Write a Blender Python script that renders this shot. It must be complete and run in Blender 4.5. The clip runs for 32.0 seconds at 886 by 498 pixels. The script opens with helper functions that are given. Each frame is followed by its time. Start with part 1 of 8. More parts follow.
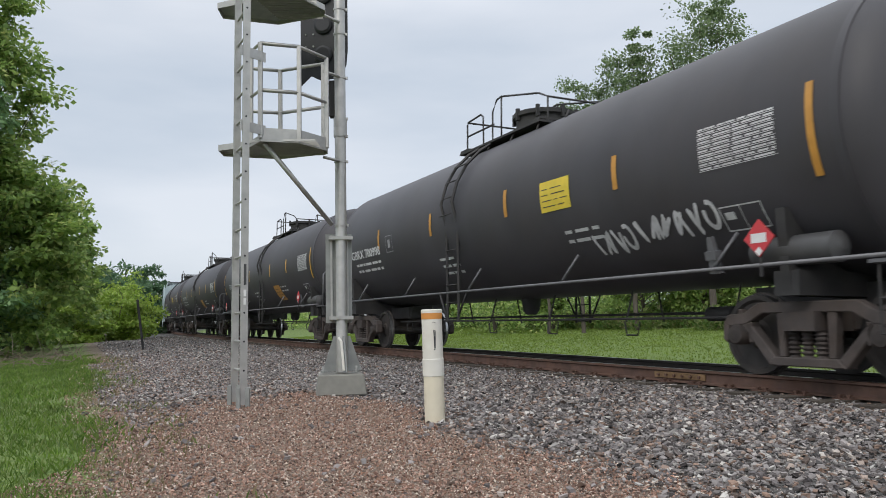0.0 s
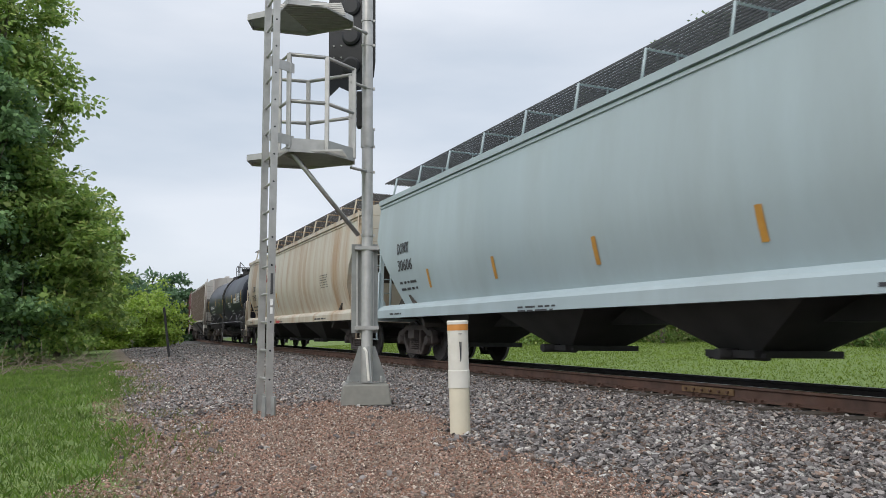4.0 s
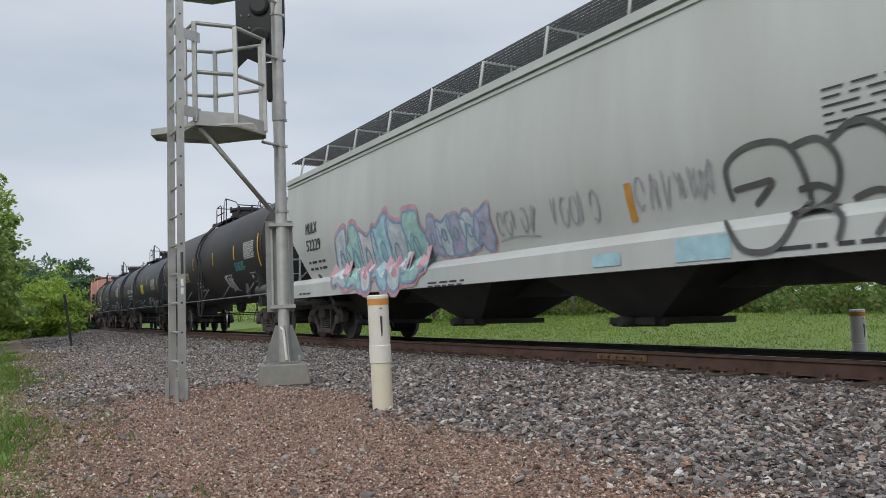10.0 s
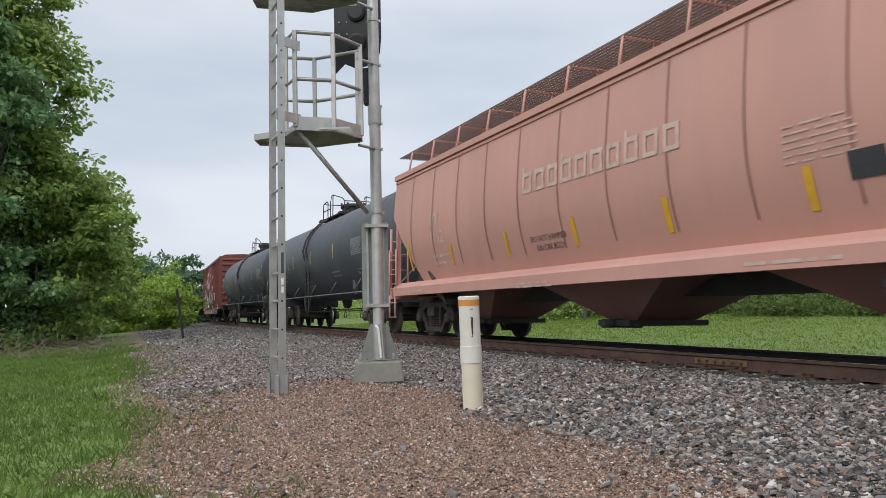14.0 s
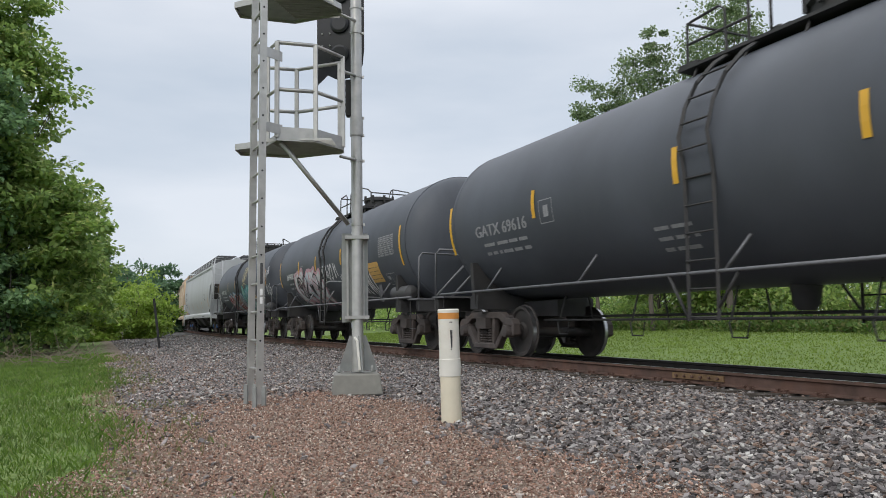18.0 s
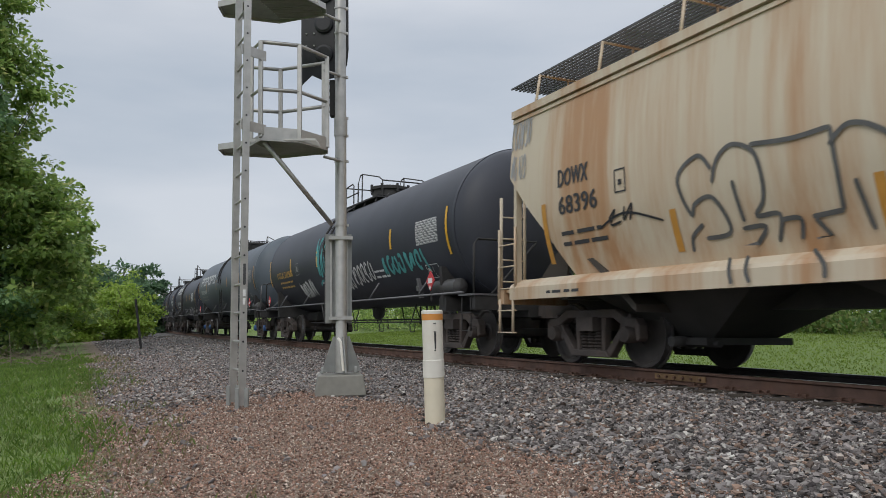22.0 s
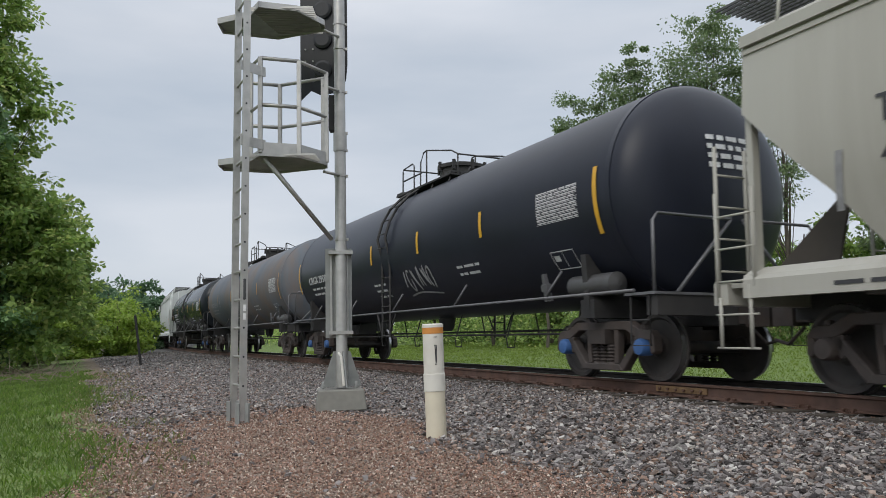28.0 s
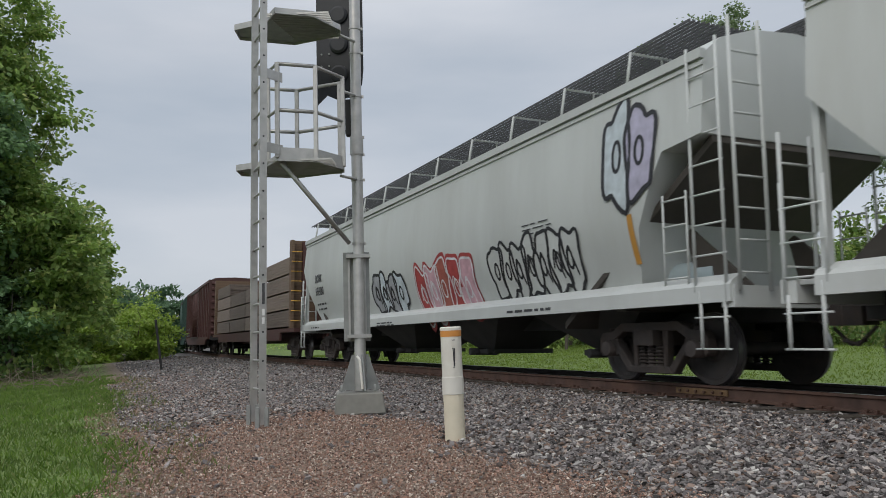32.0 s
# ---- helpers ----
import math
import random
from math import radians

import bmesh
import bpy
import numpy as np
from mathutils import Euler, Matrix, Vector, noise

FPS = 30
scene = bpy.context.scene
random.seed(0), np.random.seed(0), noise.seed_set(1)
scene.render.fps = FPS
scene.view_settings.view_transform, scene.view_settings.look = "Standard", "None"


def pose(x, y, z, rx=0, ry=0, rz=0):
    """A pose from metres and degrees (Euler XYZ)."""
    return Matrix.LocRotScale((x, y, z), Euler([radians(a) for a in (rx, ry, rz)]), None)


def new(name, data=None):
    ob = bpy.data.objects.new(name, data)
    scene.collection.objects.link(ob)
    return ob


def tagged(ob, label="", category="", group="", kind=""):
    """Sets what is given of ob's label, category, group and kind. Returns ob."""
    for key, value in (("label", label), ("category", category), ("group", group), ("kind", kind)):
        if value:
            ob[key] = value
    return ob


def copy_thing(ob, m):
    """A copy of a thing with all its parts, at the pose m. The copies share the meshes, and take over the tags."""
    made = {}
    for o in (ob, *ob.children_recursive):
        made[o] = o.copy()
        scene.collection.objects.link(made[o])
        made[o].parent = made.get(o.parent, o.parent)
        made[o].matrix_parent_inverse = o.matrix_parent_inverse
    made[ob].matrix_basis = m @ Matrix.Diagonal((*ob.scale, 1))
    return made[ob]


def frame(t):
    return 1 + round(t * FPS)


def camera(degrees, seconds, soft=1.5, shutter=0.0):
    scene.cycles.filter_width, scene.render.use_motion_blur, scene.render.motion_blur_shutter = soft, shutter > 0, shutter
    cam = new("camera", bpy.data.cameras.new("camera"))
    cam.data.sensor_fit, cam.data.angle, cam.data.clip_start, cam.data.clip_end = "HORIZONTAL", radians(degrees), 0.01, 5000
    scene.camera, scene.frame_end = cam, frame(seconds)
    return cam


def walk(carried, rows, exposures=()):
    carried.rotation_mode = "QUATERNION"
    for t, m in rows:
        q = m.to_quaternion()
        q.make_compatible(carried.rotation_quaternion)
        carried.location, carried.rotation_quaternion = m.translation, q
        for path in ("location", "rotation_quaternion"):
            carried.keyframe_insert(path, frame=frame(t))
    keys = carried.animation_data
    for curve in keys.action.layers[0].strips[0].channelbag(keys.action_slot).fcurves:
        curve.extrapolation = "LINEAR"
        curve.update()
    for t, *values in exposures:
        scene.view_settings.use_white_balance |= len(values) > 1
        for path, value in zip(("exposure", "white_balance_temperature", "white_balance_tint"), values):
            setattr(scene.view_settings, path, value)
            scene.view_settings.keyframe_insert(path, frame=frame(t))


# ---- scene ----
cam = camera(58.88, 32.0, soft=0.5, shutter=0.06)
# the eye: seconds, place in metres, turn in degrees; z = 0 is the top of the rail
EYES = [
    (0, 0.028, -0.03, 0.707, 95.07, 1.1, -0.01),
    (0.5, 0.026, -0.027, 0.705, 95.08, 1.05, 0.01),
    (1, 0.015, -0.03, 0.713, 95.18, 0.98, 0.11),
    (1.5, 0.001, -0.031, 0.718, 95.13, 0.75, 0.2),
    (2, -0, -0.034, 0.713, 95.15, 0.48, 0.52),
    (2.5, -0.003, -0.032, 0.71, 95.38, 0.45, 0.97),
    (3, -0.003, -0.024, 0.716, 95.62, 0.51, 1.42),
    (3.5, 0.001, -0.014, 0.717, 95.77, 0.58, 1.66),
    (5.5, -0.009, -0.037, 0.712, 95.95, -0.09, 1.58),
    (6, -0.008, -0.036, 0.714, 96.06, -0.2, 1.8),
    (6.5, -0.009, -0.029, 0.71, 96.1, -0.22, 2.12),
    (7, -0.012, -0.03, 0.711, 95.95, -0.06, 2.3),
    (7.5, -0.013, -0.023, 0.708, 95.64, 0.21, 2.36),
    (8, -0.01, -0.017, 0.711, 95.24, 0.61, 2.38),
    (8.5, -0.003, -0.014, 0.711, 95, 0.94, 1.65),
    (9, -0.022, 0.007, 0.711, 94.84, 1.46, -1.14),
    (9.5, -0.064, 0.076, 0.677, 94.47, 2.2, -4.59),
    (10, -0.053, 0.084, 0.672, 94.16, 2.22, -4.54),
    (10.5, -0.024, 0.045, 0.694, 94.1, 1.44, -1.42),
    (11, 0.005, 0.025, 0.699, 94.13, 1.09, 0.23),
    (11.5, 0.007, 0.009, 0.705, 93.98, 1.07, 0.97),
    (12, 0.006, 0.008, 0.704, 93.9, 1.07, 1.65),
    (12.5, 0.003, 0.006, 0.699, 93.97, 1.11, 2.24),
    (13, 0.003, 0.008, 0.703, 93.99, 1.24, 2.5),
    (13.5, 0.004, 0.006, 0.702, 94.09, 1.4, 2.61),
    (14, 0.004, 0.011, 0.702, 94.22, 1.47, 2.51),
    (14.5, 0, 0.008, 0.704, 94.34, 1.47, 2.02),
    (16.5, 0.005, 0.005, 0.709, 95.04, 1.15, 1.24),
    (17, 0.001, -0, 0.714, 95.34, 0.91, 1.1),
    (17.5, 0.002, -0.001, 0.711, 95.33, 0.77, 1.08),
    (18, 0.004, 0.007, 0.708, 95.07, 0.89, 1.02),
    (18.5, 0.011, 0.011, 0.706, 94.93, 1.03, 0.84),
    (19, 0.011, 0.012, 0.71, 94.95, 0.92, 0.53),
    (19.5, 0.007, 0.009, 0.713, 95.1, 0.84, 0.29),
    (20, 0.007, 0.004, 0.707, 95.26, 0.75, 0.15),
    (20.5, 0.006, 0.012, 0.709, 95.23, 0.69, 0.01),
    (21, 0.007, 0.011, 0.708, 95.23, 0.68, -0.04),
    (21.5, 0.004, 0.013, 0.709, 95.16, 0.76, -0.07),
    (22, 0.005, 0.009, 0.712, 95.1, 0.83, -0.15),
    (22.5, 0.008, 0.011, 0.709, 95.14, 0.88, -0.36),
    (23, 0.011, 0.011, 0.706, 95.33, 0.89, -0.52),
    (23.5, 0.006, 0.008, 0.709, 95.57, 0.95, -0.57),
    (24, 0.001, 0.001, 0.711, 95.77, 1.04, -0.49),
    (24.5, 0.003, -0.006, 0.711, 95.81, 1.24, -0.47),
    (25, 0.002, -0.005, 0.71, 95.82, 1.38, -0.49),
    (25.5, 0.001, -0, 0.709, 95.83, 1.43, -0.46),
    (27.5, 0.001, 0, 0.708, 96.14, 1.29, -0.24),
    (28, 0, -0.001, 0.707, 96.12, 1.26, -0.15),
    (28.5, 0.004, 0.002, 0.712, 96.01, 1.41, 0.03),
    (29, 0.005, 0.006, 0.71, 95.99, 1.46, 0.23),
    (29.5, 0.004, -0.003, 0.703, 95.98, 1.52, 0.47),
    (30, 0.006, 0.008, 0.708, 95.67, 1.54, 0.71),
    (30.5, 0.002, 0.01, 0.709, 95.54, 1.55, 0.81),
    (31, 0.001, 0.004, 0.708, 95.85, 1.56, 0.93),
    (31.5, -0, -0.001, 0.705, 96.36, 1.53, 1.11),
    (32, 0.002, -0.007, 0.712, 96.33, 1.64, 1.17),
]
walk(cam, [(t, pose(x, y, z, rx, ry, rz)) for t, x, y, z, rx, ry, rz in EYES], [(0, 0.08), (3, 0.15), (5, 0.08), (6, -0.02), (7, 0.15), (8, 0.05), (9, -0.22), (10, -0.08), (12, 0.15), (13, 0.15), (14, 0.1), (17, 0.08), (19, 0.12), (20, 0.12), (21, -0.18), (22, -0.2), (24, -0.02), (25, 0.08), (26.5, 0.0), (28, -0.1), (29, 0.1), (30, 0.14), (31, 0.05), (32, -0.28)])

# ---- light ----
SUN_EL, SUN_AZ = radians(41), radians(205)
world = bpy.data.worlds.new("sky")
scene.world = world
world.use_nodes = True


def sky_nodes():
    nt = world.node_tree
    nt.nodes.clear()
    out = nt.nodes.new("ShaderNodeOutputWorld")
    bg = nt.nodes.new("ShaderNodeBackground")
    tc = nt.nodes.new("ShaderNodeTexCoord")
    mp = nt.nodes.new("ShaderNodeMapping")
    mp.inputs["Scale"].default_value = (1.2, 1.2, 4.5)
    nz = nt.nodes.new("ShaderNodeTexNoise")
    nz.inputs["Scale"].default_value = 1.6
    nz.inputs["Detail"].default_value = 5.0
    nz.inputs["Roughness"].default_value = 0.5
    ramp = nt.nodes.new("ShaderNodeValToRGB")
    ramp.color_ramp.elements[0].position, ramp.color_ramp.elements[1].position = 0.36, 0.68
    ramp.color_ramp.elements[0].color = (0.508, 0.570, 0.655, 1)
    ramp.color_ramp.elements[1].color = (0.680, 0.716, 0.780, 1)
    sky = nt.nodes.new("ShaderNodeTexSky")
    sky.sky_type, sky.sun_disc = "NISHITA", False
    sky.sun_elevation, sky.sun_rotation = SUN_EL, SUN_AZ
    mix = nt.nodes.new("ShaderNodeMix")
    mix.data_type = "RGBA"
    mix.inputs[0].default_value = 0.012
    nt.links.new(tc.outputs["Generated"], mp.inputs["Vector"])
    nt.links.new(mp.outputs["Vector"], nz.inputs["Vector"])
    nt.links.new(nz.outputs["Fac"], ramp.inputs["Fac"])
    nt.links.new(ramp.outputs["Color"], mix.inputs[6])
    nt.links.new(sky.outputs["Color"], mix.inputs[7])
    # an overcast dome: even near the horizon, brighter and whiter towards the zenith
    sp = nt.nodes.new("ShaderNodeSeparateXYZ")
    nt.links.new(tc.outputs["Generated"], sp.inputs[0])
    rise = nt.nodes.new("ShaderNodeValToRGB")
    rise.color_ramp.elements[0].position, rise.color_ramp.elements[1].position = 0.36, 0.92
    rise.color_ramp.elements[0].color, rise.color_ramp.elements[1].color = (0.37, 0.37, 0.37, 1), (0.86, 0.82, 0.765, 1)
    nt.links.new(sp.outputs[2], rise.inputs["Fac"])
    mul = nt.nodes.new("ShaderNodeMix")
    mul.data_type, mul.blend_type = "RGBA", "MULTIPLY"
    mul.inputs[0].default_value = 1.0
    nt.links.new(mix.outputs[2], mul.inputs[6])
    nt.links.new(rise.outputs["Color"], mul.inputs[7])
    nt.links.new(mul.outputs[2], bg.inputs["Color"])
    bg.inputs["Strength"].default_value = 1 / 0.37
    nt.links.new(bg.outputs["Background"], out.inputs["Surface"])


sky_nodes()
sun = new("sun", bpy.data.lights.new("sun", "SUN"))
sun.data.energy, sun.data.angle, sun.data.color = 1.05, radians(30), (1.0, 0.95, 0.87)
sun.rotation_euler = (radians(90) - SUN_EL, 0, radians(180) - SUN_AZ)

# ---- materials ----
MATS = {}


def mat(name, base, rough=0.6, metal=0.0, var=0.25, scale=6.0, bump=0.1, bscale=60.0, dirt=None, dirt_amt=0.0, dirt_scale=1.2, stretch=(1, 1, 1), rand=0.0, coords="Object", dirt_rng=(0.45, 0.75)):
    """A painted or raw surface: base colour broken up at two scales, a second stain colour, fine relief."""
    if name in MATS:
        return MATS[name]
    m = bpy.data.materials.new(name)
    m.use_nodes = True
    nt = m.node_tree
    b = nt.nodes["Principled BSDF"]
    b.inputs["Roughness"].default_value, b.inputs["Metallic"].default_value = rough, metal
    tc = nt.nodes.new("ShaderNodeTexCoord")
    mp = nt.nodes.new("ShaderNodeMapping")
    mp.inputs["Scale"].default_value = stretch
    nt.links.new(tc.outputs[coords], mp.inputs["Vector"])
    n1 = nt.nodes.new("ShaderNodeTexNoise")
    n1.inputs["Scale"].default_value, n1.inputs["Detail"].default_value = scale, 6.0
    nt.links.new(mp.outputs["Vector"], n1.inputs["Vector"])
    mr = nt.nodes.new("ShaderNodeMapRange")
    mr.inputs[1].default_value, mr.inputs[2].default_value = 0.25, 0.75
    mr.inputs[3].default_value, mr.inputs[4].default_value = 1 - var, 1 + var
    nt.links.new(n1.outputs["Fac"], mr.inputs[0])
    last = mr.outputs[0]
    if rand:
        oi = nt.nodes.new("ShaderNodeObjectInfo")
        m2 = nt.nodes.new("ShaderNodeMapRange")
        m2.inputs[3].default_value, m2.inputs[4].default_value = 1 - rand, 1 + rand
        nt.links.new(oi.outputs["Random"], m2.inputs[0])
        mu = nt.nodes.new("ShaderNodeMath")
        mu.operation = "MULTIPLY"
        nt.links.new(last, mu.inputs[0])
        nt.links.new(m2.outputs[0], mu.inputs[1])
        last = mu.outputs[0]
    sc = nt.nodes.new("ShaderNodeVectorMath")
    sc.operation = "SCALE"
    sc.inputs[0].default_value = base
    nt.links.new(last, sc.inputs["Scale"])
    col = sc.outputs[0]
    if dirt:
        n2 = nt.nodes.new("ShaderNodeTexNoise")
        n2.inputs["Scale"].default_value, n2.inputs["Detail"].default_value, n2.inputs["Roughness"].default_value = dirt_scale, 8.0, 0.65
        nt.links.new(mp.outputs["Vector"], n2.inputs["Vector"])
        r2 = nt.nodes.new("ShaderNodeMapRange")
        r2.inputs[1].default_value, r2.inputs[2].default_value = dirt_rng
        r2.inputs[4].default_value = dirt_amt
        nt.links.new(n2.outputs["Fac"], r2.inputs[0])
        mx = nt.nodes.new("ShaderNodeMix")
        mx.data_type = "RGBA"
        nt.links.new(r2.outputs[0], mx.inputs[0])
        nt.links.new(col, mx.inputs[6])
        mx.inputs[7].default_value = (*dirt, 1)
        col = mx.outputs[2]
    nt.links.new(col, b.inputs["Base Color"])
    if bump:
        n3 = nt.nodes.new("ShaderNodeTexNoise")
        n3.inputs["Scale"].default_value, n3.inputs["Detail"].default_value = bscale, 4.0
        nt.links.new(tc.outputs[coords], n3.inputs["Vector"])
        bp = nt.nodes.new("ShaderNodeBump")
        bp.inputs["Strength"].default_value, bp.inputs["Distance"].default_value = bump, 0.01
        nt.links.new(n3.outputs["Fac"], bp.inputs["Height"])
        nt.links.new(bp.outputs["Normal"], b.inputs["Normal"])
    MATS[name] = m
    return m


def island_mat(name, colours, rough=0.85, bump=0.3, bscale=40.0, noise_amt=0.25, trans=0.0, coords="Object", nscale=18.0):
    """Loose pieces joined in one mesh: each piece takes its own tone."""
    m = bpy.data.materials.new(name)
    m.use_nodes = True
    nt = m.node_tree
    b = nt.nodes["Principled BSDF"]
    b.inputs["Roughness"].default_value = rough
    ge = nt.nodes.new("ShaderNodeNewGeometry")
    ramp = nt.nodes.new("ShaderNodeValToRGB")
    ramp.color_ramp.interpolation = "LINEAR"
    els = ramp.color_ramp.elements
    while len(els) < len(colours):
        els.new(0.5)
    for i, (e, c) in enumerate(zip(els, colours)):
        e.position, e.color = i / (len(colours) - 1), (*c, 1)
    nt.links.new(ge.outputs["Random Per Island"], ramp.inputs["Fac"])
    tc = nt.nodes.new("ShaderNodeTexCoord")
    nz = nt.nodes.new("ShaderNodeTexNoise")
    nz.inputs["Scale"].default_value, nz.inputs["Detail"].default_value = nscale, 4.0
    nt.links.new(tc.outputs[coords], nz.inputs["Vector"])
    mr = nt.nodes.new("ShaderNodeMapRange")
    mr.inputs[1].default_value, mr.inputs[2].default_value = 0.25, 0.75
    mr.inputs[3].default_value, mr.inputs[4].default_value = 1 - noise_amt, 1 + noise_amt
    nt.links.new(nz.outputs["Fac"], mr.inputs[0])
    sc = nt.nodes.new("ShaderNodeVectorMath")
    sc.operation = "SCALE"
    nt.links.new(ramp.outputs["Color"], sc.inputs[0])
    nt.links.new(mr.outputs[0], sc.inputs["Scale"])
    nt.links.new(sc.outputs[0], b.inputs["Base Color"])
    if trans:
        tr = nt.nodes.new("ShaderNodeBsdfTranslucent")
        nt.links.new(sc.outputs[0], tr.inputs["Color"])
        ms = nt.nodes.new("ShaderNodeMixShader")
        ms.inputs[0].default_value = trans
        nt.links.new(b.outputs[0], ms.inputs[1])
        nt.links.new(tr.outputs[0], ms.inputs[2])
        nt.links.new(ms.outputs[0], nt.nodes["Material Output"].inputs["Surface"])
    elif bump:
        bp = nt.nodes.new("ShaderNodeBump")
        bp.inputs["Strength"].default_value, bp.inputs["Distance"].default_value = bump, 0.01
        n3 = nt.nodes.new("ShaderNodeTexNoise")
        n3.inputs["Scale"].default_value = bscale
        nt.links.new(tc.outputs[coords], n3.inputs["Vector"])
        nt.links.new(n3.outputs["Fac"], bp.inputs["Height"])
        nt.links.new(bp.outputs["Normal"], b.inputs["Normal"])
    MATS[name] = m
    return m


GALV = mat("galvanised_aluminium", (0.465, 0.455, 0.435), 0.42, 0.55, 0.15, 9, 0.06, 120, (0.36, 0.37, 0.38), 0.4, 3)
GALV_DARK = mat("grey_steel", (0.30, 0.31, 0.30), 0.55, 0.3, 0.2, 8, 0.08, 90, (0.2, 0.19, 0.17), 0.4, 2)
BASE_PAINT = mat("grey_green_casting", (0.225, 0.22, 0.195), 0.6, 0.1, 0.12, 10, 0.1, 80, (0.2, 0.19, 0.16), 0.4, 4)
BLACK_PLATE = mat("black_plate", (0.014, 0.015, 0.018), 0.5, 0.0, 0.2, 8, 0.05)
PVC = mat("white_pvc", (0.72, 0.70, 0.64), 0.45, 0, 0.05, 5, 0.04, 60, (0.52, 0.46, 0.36), 0.5, 3)
PVC_OLD = mat("cream_pvc", (0.72, 0.66, 0.52), 0.5, 0, 0.07, 5, 0.05, 60, (0.55, 0.46, 0.33), 0.5, 4)
ORANGE_BAND = mat("orange_band", (0.62, 0.26, 0.06), 0.5, 0, 0.1)
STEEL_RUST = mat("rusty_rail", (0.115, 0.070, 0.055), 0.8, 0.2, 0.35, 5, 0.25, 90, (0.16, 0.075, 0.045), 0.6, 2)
# far rail: rail steel darkened to carry the shade of the passing train
STEEL_SHADED = mat("shaded_rail", (0.035, 0.03, 0.028), 0.7, 0.2, 0.3, 5, 0.2, 90)
RAIL_TOP = mat("polished_rail_head", (0.33, 0.33, 0.34), 0.28, 0.9, 0.1, 3, 0.02)
TIE = mat("weathered_tie", (0.075, 0.062, 0.05), 0.9, 0, 0.35, 6, 0.4, 30, stretch=(0.4, 4, 4), rand=0.2)
TRUCK = mat("truck_casting", (0.066, 0.056, 0.053), 0.8, 0.15, 0.35, 4, 0.2, 60, (0.12, 0.075, 0.05), 0.5, 1.6, rand=0.3)
WHEEL = mat("wheel_steel", (0.058, 0.053, 0.051), 0.7, 0.3, 0.3, 4, 0.12, 60, (0.085, 0.06, 0.045), 0.5, 2.2)
TREAD = mat("polished_tread", (0.42, 0.42, 0.43), 0.3, 0.95, 0.1, 4, 0.02)
UNDER = mat("underframe_black", (0.042, 0.041, 0.042), 0.75, 0.1, 0.3, 3, 0.15, 60, (0.05, 0.042, 0.035), 0.4, 1.5)
PIPE_GREY = mat("grey_side_rail", (0.16, 0.16, 0.17), 0.5, 0.3, 0.2, 3, 0.03)
YELLOW = mat("yellow_reflector", (0.72, 0.40, 0.03), 0.4, 0, 0.1, 8, 0.02, 60, (0.35, 0.22, 0.06), 0.35, 2)
ORANGE = mat("orange_reflector", (0.55, 0.27, 0.05), 0.45, 0, 0.14, 8, 0.02, 60, (0.25, 0.15, 0.06), 0.4, 2)
WHITE_PAINT = mat("white_stencil", (0.62, 0.63, 0.64), 0.6, 0, 0.12, 12, 0.0, 60, (0.25, 0.25, 0.26), 0.35, 7)
DIM_PAINT = mat("faded_stencil", (0.30, 0.30, 0.31), 0.65, 0, 0.2, 12, 0.0)
GOLD_PAINT = mat("ochre_stencil", (0.55, 0.33, 0.10), 0.6, 0, 0.12, 12, 0.0)
DARK_PAINT = mat("black_stencil", (0.045, 0.045, 0.05), 0.6, 0, 0.12, 12, 0.0)
RED_SIGN = mat("red_placard", (0.55, 0.05, 0.06), 0.5, 0, 0.1)
WHITE_SIGN = mat("white_placard", (0.7, 0.7, 0.7), 0.5, 0, 0.1)
NOTICE = mat("yellow_notice", (0.72, 0.55, 0.06), 0.5, 0, 0.1)
ORANGE_TAG = mat("orange_tag", (0.6, 0.2, 0.06), 0.5, 0, 0.12)
BLUE_TAG = mat("blue_cap", (0.05, 0.13, 0.33), 0.5, 0, 0.15)

# ---- mesh helpers ----


def box(bm, x0, x1, y0, y1, z0, z1):
    vs = [bm.verts.new((x, y, z)) for x in (x0, x1) for y in (y0, y1) for z in (z0, z1)]
    for q in ((0, 1, 3, 2), (4, 6, 7, 5), (0, 4, 5, 1), (2, 3, 7, 6), (0, 2, 6, 4), (1, 5, 7, 3)):
        bm.faces.new([vs[i] for i in q])
    return vs


def ring(bm, centre, u, w, r, n):
    return [bm.verts.new(centre + (u * math.cos(2 * math.pi * i / n) + w * math.sin(2 * math.pi * i / n)) * r) for i in range(n)]


def tube(bm, pts, r, n=8, caps=True, r_end=None):
    """A round bar along a line of points."""
    pts = [Vector(p) for p in pts]
    rings = []
    for i, p in enumerate(pts):
        d = (pts[min(i + 1, len(pts) - 1)] - pts[max(i - 1, 0)]).normalized()
        a = Vector((0, 0, 1)) if abs(d.z) < 0.9 else Vector((1, 0, 0))
        u = d.cross(a).normalized()
        rr = r if r_end is None else r + (r_end - r) * i / (len(pts) - 1)
        rings.append(ring(bm, p, u, d.cross(u), rr, n))
    for a, b in zip(rings, rings[1:]):
        for i in range(n):
            f = bm.faces.new((a[i], a[(i + 1) % n], b[(i + 1) % n], b[i]))
            f.smooth = True
    if caps:
        bm.faces.new(rings[0][::-1])
        bm.faces.new(rings[-1])


